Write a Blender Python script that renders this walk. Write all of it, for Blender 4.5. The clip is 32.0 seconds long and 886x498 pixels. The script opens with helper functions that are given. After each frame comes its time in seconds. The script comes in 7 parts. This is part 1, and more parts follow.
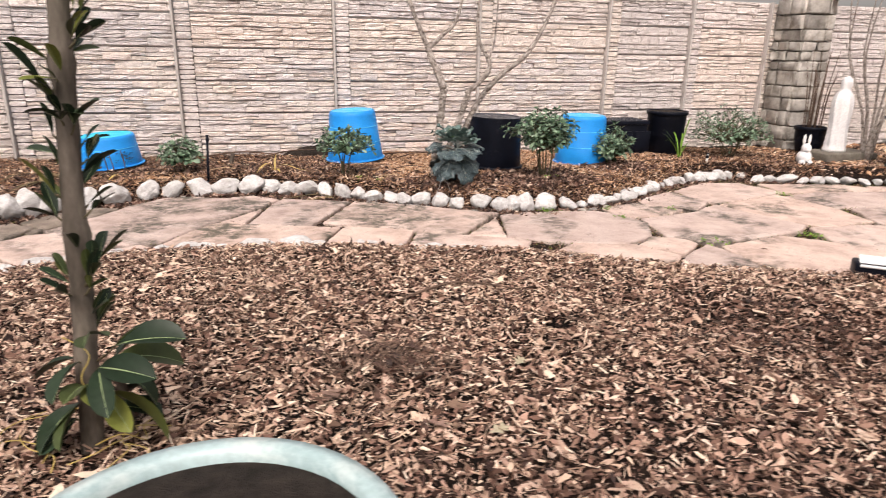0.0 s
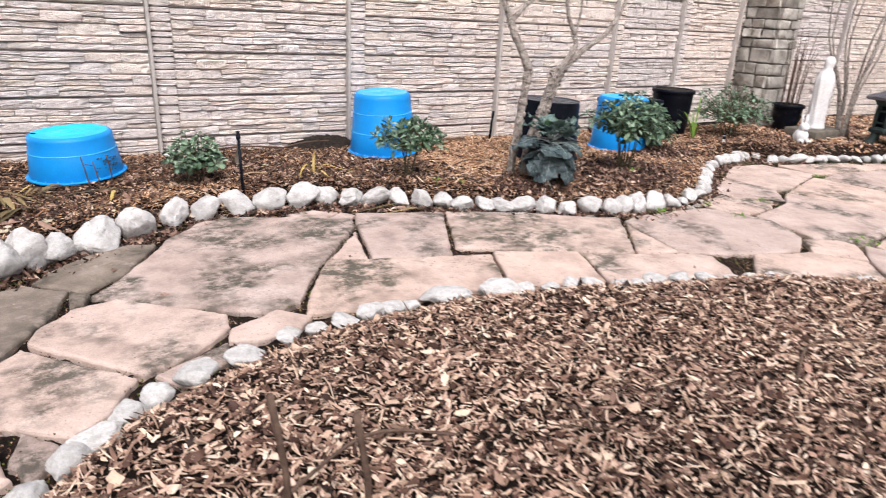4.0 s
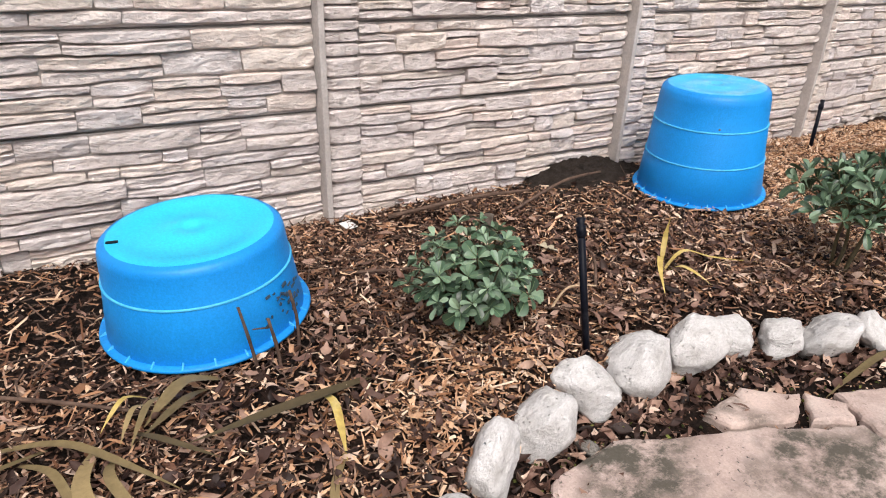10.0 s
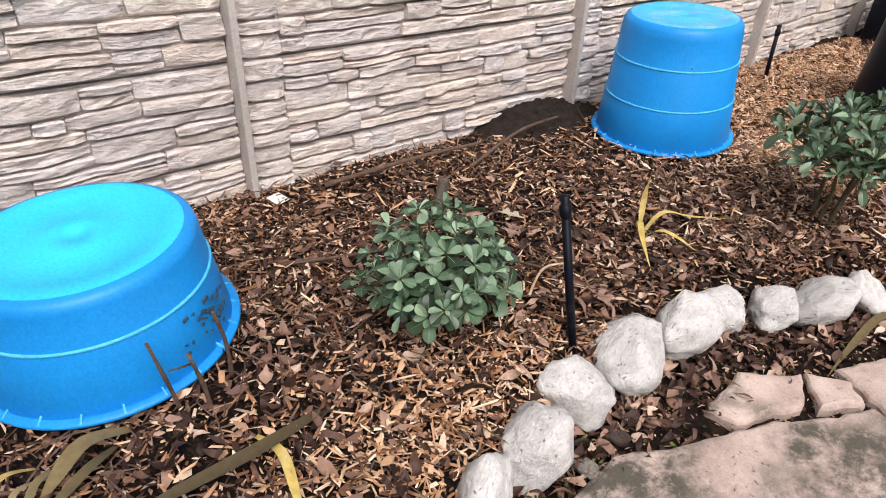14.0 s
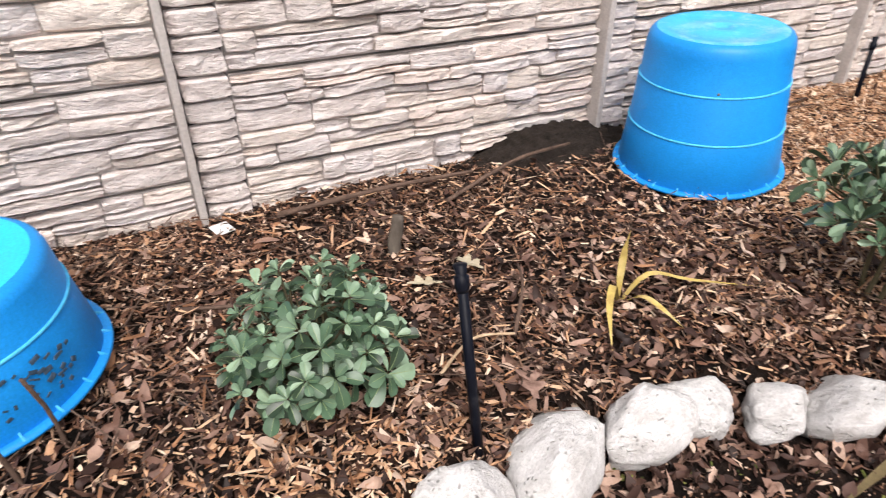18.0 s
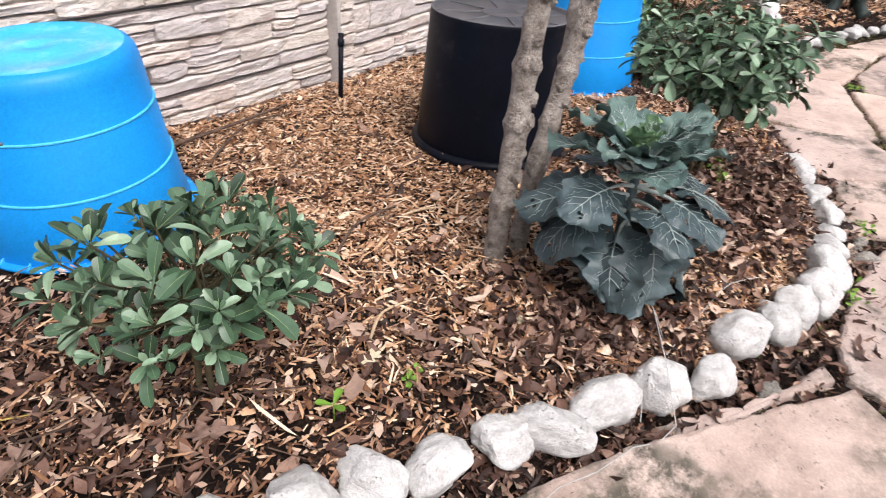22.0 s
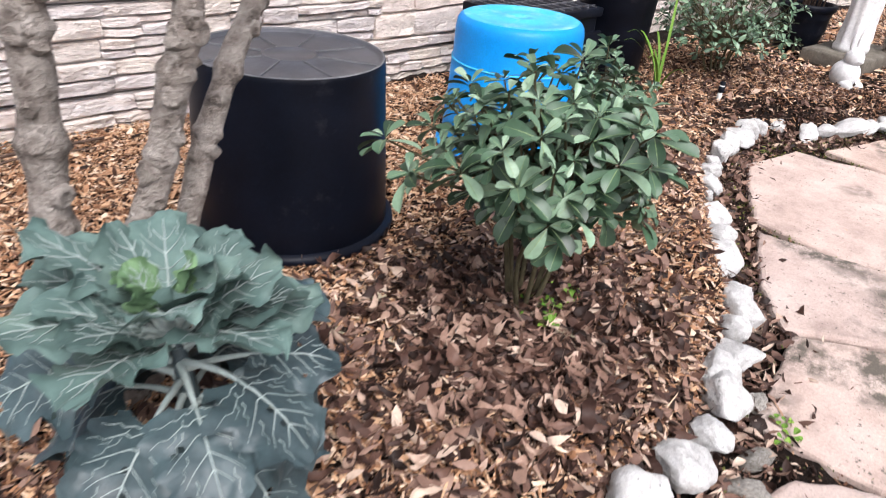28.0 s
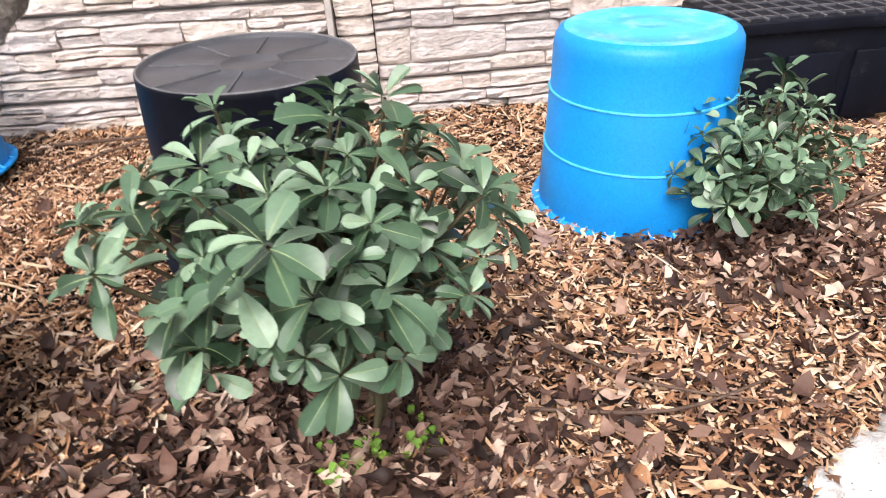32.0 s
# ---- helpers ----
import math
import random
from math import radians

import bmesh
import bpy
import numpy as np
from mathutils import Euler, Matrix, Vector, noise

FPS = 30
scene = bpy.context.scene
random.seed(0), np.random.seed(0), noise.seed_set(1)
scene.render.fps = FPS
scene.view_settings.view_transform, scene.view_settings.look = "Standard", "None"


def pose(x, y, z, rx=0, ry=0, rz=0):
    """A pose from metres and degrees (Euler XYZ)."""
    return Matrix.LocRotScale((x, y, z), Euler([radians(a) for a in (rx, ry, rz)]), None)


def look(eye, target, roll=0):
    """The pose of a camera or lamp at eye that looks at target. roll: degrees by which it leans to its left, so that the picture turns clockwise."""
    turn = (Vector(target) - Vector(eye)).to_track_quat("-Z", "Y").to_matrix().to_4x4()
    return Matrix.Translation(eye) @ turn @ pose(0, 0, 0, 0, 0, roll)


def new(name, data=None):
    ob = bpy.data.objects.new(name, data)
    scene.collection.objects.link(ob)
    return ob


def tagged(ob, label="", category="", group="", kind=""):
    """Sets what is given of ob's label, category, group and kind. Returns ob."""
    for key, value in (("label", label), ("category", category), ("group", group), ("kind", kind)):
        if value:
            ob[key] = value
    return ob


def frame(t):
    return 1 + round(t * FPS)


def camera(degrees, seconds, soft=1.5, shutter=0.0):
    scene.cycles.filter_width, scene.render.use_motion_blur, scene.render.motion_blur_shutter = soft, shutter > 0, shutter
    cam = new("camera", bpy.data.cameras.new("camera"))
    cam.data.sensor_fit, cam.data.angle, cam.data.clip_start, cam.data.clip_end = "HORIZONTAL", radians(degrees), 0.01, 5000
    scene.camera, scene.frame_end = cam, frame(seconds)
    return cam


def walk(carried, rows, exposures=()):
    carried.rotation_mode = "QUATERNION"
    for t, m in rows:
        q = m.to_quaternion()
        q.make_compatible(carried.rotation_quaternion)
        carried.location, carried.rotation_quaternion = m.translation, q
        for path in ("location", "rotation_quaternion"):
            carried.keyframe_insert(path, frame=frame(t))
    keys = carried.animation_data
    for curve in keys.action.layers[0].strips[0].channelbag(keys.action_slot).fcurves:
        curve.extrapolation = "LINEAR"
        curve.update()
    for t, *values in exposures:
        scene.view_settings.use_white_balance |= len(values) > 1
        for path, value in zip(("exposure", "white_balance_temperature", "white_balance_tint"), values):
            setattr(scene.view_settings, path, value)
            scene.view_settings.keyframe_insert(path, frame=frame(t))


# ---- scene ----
cam = camera(69.7, 32.0, 1.0, 0.3)
PATH = [
    (0, (0.11, 0.096, 1.061), (0.549, 1.954, 0.464), 1.0),
    (0.5, (-0.143, 0.256, 1.026), (0.218, 2.119, 0.395), -0.7),
    (1, (-0.371, 0.403, 1.019), (0.169, 2.208, 0.348), 1.9),
    (1.5, (-0.669, 0.517, 1.05), (0.232, 2.172, 0.38), 2.3),
    (2, (-0.912, 0.73, 1.047), (0.031, 2.376, 0.411), -0.6),
    (2.5, (-1.128, 0.974, 1.05), (-0.091, 2.514, 0.305), 2.9),
    (3, (-1.403, 1.271, 1.12), (-0.198, 2.703, 0.418), -0.6),
    (3.5, (-1.617, 1.547, 1.164), (-0.587, 3.125, 0.494), -2.4),
    (4, (-1.783, 2.009, 1.107), (-0.829, 3.624, 0.413), 3.0),
    (4.5, (-1.892, 2.308, 1.169), (-1.095, 4.015, 0.497), 0.8),
    (6.5, (-2.516, 3.637, 1.027), (-1.858, 5.379, 0.298), -1.0),
    (7, (-2.614, 3.917, 0.984), (-1.773, 5.578, 0.253), 0.9),
    (7.5, (-2.547, 4.261, 0.958), (-1.68, 5.91, 0.231), 2.2),
    (8, (-2.453, 4.481, 0.984), (-1.527, 6.083, 0.225), 2.4),
    (8.5, (-2.392, 4.812, 0.95), (-1.435, 6.392, 0.183), 4.1),
    (9, (-2.347, 5.079, 0.995), (-1.384, 6.648, 0.213), 3.3),
    (9.5, (-2.172, 5.344, 0.985), (-1.241, 6.923, 0.186), 1.8),
    (10, (-2.072, 5.477, 0.989), (-1.157, 7.03, 0.122), 1.9),
    (10.5, (-2.035, 5.676, 0.939), (-1.123, 7.149, -0.06), 4.6),
    (11, (-2.003, 5.817, 0.943), (-1.091, 7.238, -0.13), 5.1),
    (11.5, (-1.968, 5.865, 0.952), (-1.028, 7.263, -0.126), 4.5),
    (12, (-1.952, 5.865, 0.967), (-0.975, 7.239, -0.109), 4.3),
    (12.5, (-1.955, 5.871, 0.969), (-0.954, 7.23, -0.103), 3.9),
    (13, (-1.939, 5.868, 0.964), (-0.923, 7.223, -0.1), 3.4),
    (13.5, (-1.932, 5.876, 0.973), (-0.903, 7.223, -0.088), 2.9),
    (15.5, (-1.829, 5.853, 0.986), (-0.737, 7.169, -0.052), 0.1),
    (16, (-1.747, 5.823, 1.001), (-0.633, 7.135, -0.017), -0.7),
    (16.5, (-1.626, 5.788, 1.02), (-0.495, 7.075, -0.014), -0.6),
    (17, (-1.491, 5.86, 0.965), (-0.406, 7.14, -0.122), 1.1),
    (17.5, (-1.323, 5.91, 0.965), (-0.335, 7.258, -0.135), 1.7),
    (18, (-1.273, 5.889, 0.956), (-0.515, 7.403, -0.109), -0.2),
    (18.5, (-1.236, 5.831, 0.945), (-0.628, 7.43, -0.091), -1.6),
    (19, (-1.17, 5.8, 0.957), (-0.424, 7.353, -0.059), -0.6),
    (19.5, (-1.024, 5.739, 0.974), (0.078, 7.078, -0.023), 1.2),
    (20, (-0.743, 5.758, 0.968), (0.674, 6.776, -0.009), 4.0),
    (20.5, (-0.485, 5.829, 0.981), (1.034, 6.655, -0.025), 5.8),
    (21, (-0.285, 5.721, 0.953), (1.223, 6.586, -0.036), 4.8),
    (21.5, (-0.114, 5.592, 0.969), (1.352, 6.493, -0.05), 3.0),
    (22, (0.018, 5.614, 0.931), (1.387, 6.596, -0.147), 3.4),
    (22.5, (0.114, 5.64, 0.929), (1.272, 6.859, -0.153), 1.3),
    (23, (0.144, 5.545, 0.947), (1.117, 6.966, -0.069), -1.8),
    (23.5, (0.219, 5.441, 0.952), (1.28, 6.839, -0.008), -2.5),
    (24, (0.33, 5.346, 0.961), (1.667, 6.512, 0.038), -0.6),
    (24.5, (0.45, 5.303, 0.962), (1.939, 6.278, 0.049), 1.4),
    (25, (0.695, 5.348, 0.942), (2.173, 6.287, -0.024), 4.9),
    (25.5, (0.829, 5.362, 0.931), (2.199, 6.446, -0.043), 4.1),
    (27.5, (1.161, 5.186, 0.906), (2.218, 6.488, -0.184), 2.8),
    (28, (1.435, 5.247, 0.897), (2.562, 6.526, -0.148), 5.0),
    (28.5, (1.669, 5.286, 0.925), (2.831, 6.597, -0.04), 2.3),
    (29, (1.926, 5.219, 0.918), (2.899, 6.707, 0.001), 4.5),
    (29.5, (2.087, 5.213, 0.91), (3.033, 6.717, -0.008), 0.8),
    (30, (2.237, 5.311, 0.861), (3.016, 6.837, -0.17), 3.3),
    (30.5, (2.341, 5.34, 0.848), (2.932, 6.903, -0.251), -0.4),
    (31, (2.487, 5.221, 0.856), (2.763, 6.94, -0.128), -2.5),
    (31.5, (2.638, 5.22, 0.837), (2.745, 6.964, -0.137), -5.8),
    (32, (2.797, 5.29, 0.816), (2.822, 6.985, -0.246), -3.5),
]
walk(cam, [(t, look(eye, target, roll)) for t, eye, target, roll in PATH], [
    (0, 0.35, 7100, 17), (2, 0.43, 6550, 14), (4, 0.38, 6500, 14), (7, 0.29, 6550, 14), (11, 0.22, 6750, 14), (15, 0.25, 6750, 14), (17, 0.38, 6850, 14), (18, 0.44, 6700, 14), (19, 0.38, 6750, 14),
    (21, 0.38, 6450, 14), (23, 0.5, 6600, 14), (25, 0.44, 6200, 14), (28, 0.55, 6300, 14), (29, 0.63, 6350, 14), (30, 0.63, 6400, 14), (31, 0.77, 6650, 14), (32, 0.78, 6650, 14),
])

# ---- light ----
world = bpy.data.worlds.new("overcast_sky")
scene.world = world
world.use_nodes = True
wn = world.node_tree.nodes
sky = wn.new("ShaderNodeTexSky")
sky.sky_type = "NISHITA"
sky.sun_disc = False
sky.sun_elevation, sky.sun_rotation = radians(55), radians(200)
sky.air_density, sky.dust_density, sky.ozone_density = 1.0, 5.0, 1.0
hsv = wn.new("ShaderNodeHueSaturation")
hsv.inputs["Saturation"].default_value = 0.25
world.node_tree.links.new(sky.outputs[0], hsv.inputs["Color"])
world.node_tree.links.new(hsv.outputs[0], wn["Background"].inputs["Color"])
wn["Background"].inputs["Strength"].default_value = 0.15
sun = new("overcast_sun", bpy.data.lights.new("overcast_sun", "SUN"))
sun.data.energy, sun.data.angle, sun.data.color = 1.5, radians(30), (1.0, 0.965, 0.93)
sun.matrix_world = look((-3, -6, 12), (0, 2, 0))
scene.view_settings.exposure = 0.5


# ---- materials ----
def ramp_node(nt, stops):
    r = nt.nodes.new("ShaderNodeValToRGB")
    els = r.color_ramp.elements
    while len(els) < len(stops):
        els.new(0.5)
    for e, (p, c) in zip(els, stops):
        e.position, e.color = p, (*c, 1)
    return r


def noise_node(nt, scale, detail=4, rough=0.55, stretch=None, kind="Object"):
    tc = nt.nodes.new("ShaderNodeTexCoord")
    n = nt.nodes.new("ShaderNodeTexNoise")
    n.inputs["Scale"].default_value, n.inputs["Detail"].default_value, n.inputs["Roughness"].default_value = scale, detail, rough
    out = tc.outputs[kind]
    if kind == "Object":
        oi = nt.nodes.new("ShaderNodeObjectInfo")
        sh = nt.nodes.new("ShaderNodeVectorMath")
        sh.operation = "MULTIPLY_ADD"
        nt.links.new(oi.outputs["Random"], sh.inputs[0])
        sh.inputs[1].default_value = (37.0, 53.0, 19.0)
        nt.links.new(out, sh.inputs[2])
        out = sh.outputs[0]
    if stretch:
        m = nt.nodes.new("ShaderNodeMapping")
        m.inputs["Scale"].default_value = stretch
        nt.links.new(out, m.inputs["Vector"])
        out = m.outputs[0]
    nt.links.new(out, n.inputs["Vector"])
    return n


def mix_node(nt, a, b, fac, mode="MIX"):
    m = nt.nodes.new("ShaderNodeMix")
    m.data_type, m.blend_type = "RGBA", mode
    for sock, v in ((m.inputs[6], a), (m.inputs[7], b), (m.inputs[0], fac)):
        if hasattr(v, "is_linked"):
            nt.links.new(v, sock)
        elif isinstance(v, tuple):
            sock.default_value = (*v, 1)
        else:
            sock.default_value = v
    return m.outputs[2]


def material(name, stops, scale=8.0, rough=0.8, bump=0.3, fine=60.0, stain=None, stain_scale=2.0, stain_range=(0.5, 0.65),
             vary=0.0, source="noise", stretch=None, metal=0.0, spec=0.18, dist=0.01, coat=0.0, kind="Object"):
    """A node material: a colour ramp over noise or a random number, stains with edges of their own, fine grain and relief."""
    m = bpy.data.materials.new(name)
    m.use_nodes = True
    nt = m.node_tree
    bsdf = nt.nodes["Principled BSDF"]
    big = noise_node(nt, scale, 6, 0.6, stretch, kind)
    grain = noise_node(nt, fine, 5, 0.65, stretch, kind)
    r = ramp_node(nt, stops)
    if source == "noise":
        nt.links.new(big.outputs["Fac"], r.inputs[0])
    elif source == "island":
        g = nt.nodes.new("ShaderNodeNewGeometry")
        nt.links.new(g.outputs["Random Per Island"], r.inputs[0])
    elif source == "object":
        g = nt.nodes.new("ShaderNodeObjectInfo")
        nt.links.new(g.outputs["Random"], r.inputs[0])
    col = r.outputs[0]
    gr = ramp_node(nt, [(0.3, (0.72, 0.72, 0.72)), (0.7, (1.15, 1.15, 1.15))])
    nt.links.new(grain.outputs["Fac"], gr.inputs[0])
    col = mix_node(nt, col, gr.outputs[0], 0.7, "MULTIPLY")
    if stain:
        s = noise_node(nt, stain_scale, 7, 0.7, None, kind)
        sr = ramp_node(nt, [(stain_range[0], (0, 0, 0)), (stain_range[1], (1, 1, 1))])
        nt.links.new(s.outputs["Fac"], sr.inputs[0])
        col = mix_node(nt, col, stain, sr.outputs[0])
    if vary:
        oi = nt.nodes.new("ShaderNodeObjectInfo")
        vr = ramp_node(nt, [(0, (1 - vary,) * 3), (1, (1 + vary * 0.6,) * 3)])
        nt.links.new(oi.outputs["Random"], vr.inputs[0])
        col = mix_node(nt, col, vr.outputs[0], 1.0, "MULTIPLY")
    nt.links.new(col, bsdf.inputs["Base Color"])
    bsdf.inputs["Roughness"].default_value, bsdf.inputs["Metallic"].default_value = rough, metal
    bsdf.inputs["Specular IOR Level"].default_value, bsdf.inputs["Coat Weight"].default_value = spec, coat
    if bump:
        b = nt.nodes.new("ShaderNodeBump")
        b.inputs["Strength"].default_value, b.inputs["Distance"].default_value = bump, dist
        add = nt.nodes.new("ShaderNodeMath")
        nt.links.new(grain.outputs["Fac"], add.inputs[0])
        nt.links.new(big.outputs["Fac"], add.inputs[1])
        nt.links.new(add.outputs[0], b.inputs["Height"])
        nt.links.new(b.outputs[0], bsdf.inputs["Normal"])
    return m


MULCH = material("mulch_soil", [(0.3, (0.006, 0.004, 0.003)), (0.5, (0.02, 0.012, 0.009)), (0.7, (0.06, 0.035, 0.025))], 26, 0.95, 1.0, 90, stain=(0.008, 0.006, 0.005), stain_scale=1.3, dist=0.03)
CHIP = material("bark_chips", [(0.0, (0.012, 0.006, 0.004)), (0.3, (0.055, 0.024, 0.014)), (0.6, (0.21, 0.1, 0.06)), (0.85, (0.46, 0.275, 0.175)), (1.0, (0.74, 0.55, 0.42))], 30, 0.7, 0.5, 120, source="island", dist=0.004, stain=(0.035, 0.018, 0.012), stain_scale=1.5, stain_range=(0.48, 0.8), spec=0.3)
TANCHIP = material("pale_bark_slivers", [(0.0, (0.11, 0.048, 0.025)), (0.3, (0.4, 0.205, 0.11)), (0.7, (0.68, 0.44, 0.275)), (1.0, (0.86, 0.68, 0.52))], 30, 0.75, 0.5, 120, source="island", dist=0.004)
LAWNCHIP = material("weathered_bark_chips", [(0.0, (0.018, 0.009, 0.007)), (0.3, (0.155, 0.083, 0.06)), (0.6, (0.41, 0.25, 0.19)), (0.85, (0.65, 0.455, 0.355)), (1.0, (0.84, 0.65, 0.53))], 30, 0.75, 0.5, 120, source="island", dist=0.004, stain=(0.085, 0.046, 0.034), stain_scale=1.1, stain_range=(0.5, 0.72))
STRAWCHIP = material("straw_coloured_bark", [(0.0, (0.14, 0.085, 0.06)), (0.4, (0.5, 0.34, 0.25)), (0.75, (0.74, 0.56, 0.43)), (1.0, (0.86, 0.72, 0.58))], 30, 0.8, 0.4, 120, source="island", dist=0.004)
LITTER = material("dry_leaves", [(0.0, (0.016, 0.009, 0.007)), (0.35, (0.065, 0.032, 0.024)), (0.65, (0.18, 0.1, 0.074)), (0.88, (0.38, 0.245, 0.185)), (1.0, (0.7, 0.54, 0.43))], 30, 0.55, 0.5, 90, source="island", spec=0.3, dist=0.004)
SOIL = material("bare_soil", [(0.3, (0.02, 0.016, 0.013)), (0.7, (0.06, 0.046, 0.038))], 25, 0.95, 1.0, 140, dist=0.02)
CAST = material("cast_concrete_stone", [(0.28, (0.62, 0.55, 0.515)), (0.45, (0.82, 0.742, 0.705)), (0.62, (0.89, 0.822, 0.788))], 9, 0.9, 1.0, 34, stain=(0.6, 0.525, 0.46), stain_scale=4, stain_range=(0.62, 0.8), vary=0.1, stretch=(1, 1, 2.6), dist=0.022)
GREYCAST = material("grey_concrete", [(0.3, (0.42, 0.385, 0.36)), (0.7, (0.58, 0.54, 0.51))], 9, 0.9, 0.4, 90, dist=0.004)
WHITEROCK = material("whitewashed_rock", [(0.3, (0.5, 0.485, 0.47)), (0.5, (0.66, 0.65, 0.64)), (0.75, (0.77, 0.76, 0.755))], 2.2, 0.85, 0.5, 11, stain=(0.42, 0.385, 0.34), stain_scale=5, stain_range=(0.62, 0.74), vary=0.07, dist=0.03)
_nt = WHITEROCK.node_tree
_tc, _vo = _nt.nodes.new("ShaderNodeTexCoord"), _nt.nodes.new("ShaderNodeTexVoronoi")
_vo.inputs["Scale"].default_value = 8.0
_wob = noise_node(_nt, 6, 3)
_nt.links.new(mix_node(_nt, _tc.outputs["Object"], _wob.outputs["Color"], 0.16), _vo.inputs["Vector"])
_pit = ramp_node(_nt, [(0.08, (1, 1, 1)), (0.24, (0, 0, 0))])
_nt.links.new(_vo.outputs["Distance"], _pit.inputs[0])
_area, _mask = noise_node(_nt, 1.7, 4), ramp_node(_nt, [(0.52, (0, 0, 0)), (0.66, (0.7, 0.7, 0.7))])
_nt.links.new(_area.outputs["Fac"], _mask.inputs[0])
_pits = mix_node(_nt, _pit.outputs[0], _mask.outputs[0], 1.0, "MULTIPLY")
_bs, _bu = _nt.nodes["Principled BSDF"], _nt.nodes.new("ShaderNodeBump")
_bu.invert = True
_bu.inputs["Strength"].default_value, _bu.inputs["Distance"].default_value = 0.8, 0.06
_nt.links.new(_pits, _bu.inputs["Height"])
_nt.links.new(_bs.inputs["Normal"].links[0].from_socket, _bu.inputs["Normal"])
_nt.links.new(_bu.outputs[0], _bs.inputs["Normal"])
_nt.links.new(mix_node(_nt, _bs.inputs["Base Color"].links[0].from_socket, (0.3, 0.28, 0.26), _pits), _bs.inputs["Base Color"])
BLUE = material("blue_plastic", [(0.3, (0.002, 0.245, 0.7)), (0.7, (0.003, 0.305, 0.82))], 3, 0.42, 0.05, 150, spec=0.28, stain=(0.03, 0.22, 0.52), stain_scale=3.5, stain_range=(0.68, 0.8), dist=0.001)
# Brighter copy of the tub blue; light from above is painted into it.
BLUETOP = material("toplit_blue_plastic_base", [(0.3, (0.005, 0.54, 0.9)), (0.7, (0.012, 0.62, 0.93))], 5, 0.5, 0.08, 120, spec=0.5, dist=0.001)
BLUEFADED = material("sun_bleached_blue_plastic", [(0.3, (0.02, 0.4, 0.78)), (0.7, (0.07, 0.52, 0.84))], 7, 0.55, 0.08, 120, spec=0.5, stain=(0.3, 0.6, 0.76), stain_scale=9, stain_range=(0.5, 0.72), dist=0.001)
# Paler blue for the moulding lines and rim ribs.
BLUERING = material("pale_blue_edge", [(0.3, (0.03, 0.42, 0.82)), (0.7, (0.1, 0.55, 0.86))], 20, 0.5, 0.0)
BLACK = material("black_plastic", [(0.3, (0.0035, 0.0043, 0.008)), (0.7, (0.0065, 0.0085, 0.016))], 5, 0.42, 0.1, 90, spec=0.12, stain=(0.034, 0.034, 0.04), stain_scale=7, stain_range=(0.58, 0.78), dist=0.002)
# Lighter black: the sky's reflection on the upturned base is put into the colour.
BLACKTOP = material("black_plastic_sky_sheen", [(0.3, (0.045, 0.047, 0.056)), (0.7, (0.095, 0.098, 0.115))], 6, 0.36, 0.1, 70, spec=0.5, dist=0.002)
GREYLINE = material("pale_grey_line", [(0.3, (0.13, 0.13, 0.14)), (0.7, (0.2, 0.2, 0.21))], 8, 0.6, 0.0)
LEAF = material("glossy_green_leaf", [(0.0, (0.014, 0.034, 0.016)), (0.3, (0.06, 0.12, 0.066)), (0.6, (0.155, 0.255, 0.16)), (0.9, (0.27, 0.39, 0.265)), (1.0, (0.33, 0.43, 0.12))], 12, 0.38, 0.2, 40, source="island", spec=0.5, dist=0.002)
LEAFSTEM = material("green_brown_stem", [(0.3, (0.07, 0.06, 0.035)), (0.7, (0.14, 0.12, 0.07))], 20, 0.8, 0.3, 90)
KALE = material("blue_green_kale_leaf", [(0.25, (0.024, 0.042, 0.05)), (0.5, (0.055, 0.088, 0.097)), (0.8, (0.13, 0.18, 0.19))], 9, 0.42, 0.4, 55, spec=0.5, vary=0.25, dist=0.006)
KALEHEART = material("pale_green_kale_heart", [(0.25, (0.1, 0.19, 0.1)), (0.6, (0.19, 0.31, 0.16)), (0.85, (0.3, 0.43, 0.24))], 9, 0.5, 0.3, 45, vary=0.15, dist=0.005)
KALEYOUNG = material("young_kale_leaf", [(0.25, (0.06, 0.105, 0.098)), (0.6, (0.13, 0.2, 0.18)), (0.85, (0.24, 0.33, 0.27))], 9, 0.5, 0.3, 45, vary=0.25, dist=0.005)
VEIN = material("pale_leaf_vein", [(0.3, (0.3, 0.37, 0.36)), (0.7, (0.46, 0.53, 0.51))], 20, 0.6, 0.0)
BARK = material("grey_brown_bark", [(0.3, (0.12, 0.098, 0.085)), (0.45, (0.36, 0.31, 0.275)), (0.6, (0.52, 0.465, 0.42)), (0.75, (0.66, 0.605, 0.56))], 26, 0.9, 1.0, 120, stain=(0.6, 0.55, 0.5), stain_scale=14, stain_range=(0.58, 0.7), stretch=(1, 1, 1.1), dist=0.02)
DARKBARK = material("dark_sapling_bark", [(0.3, (0.055, 0.046, 0.036)), (0.5, (0.12, 0.1, 0.082)), (0.7, (0.22, 0.19, 0.155))], 10, 0.85, 0.6, 60, stretch=(1, 1, 0.3), dist=0.008)
STRAW = material("dry_strap_leaf", [(0.0, (0.085, 0.066, 0.036)), (0.5, (0.16, 0.122, 0.06)), (1.0, (0.34, 0.255, 0.125))], 10, 0.6, 0.3, 60, source="object", dist=0.004)
TWIG = material("dead_twig", [(0.3, (0.07, 0.045, 0.035)), (0.7, (0.18, 0.12, 0.09))], 25, 0.9, 0.5, 80)
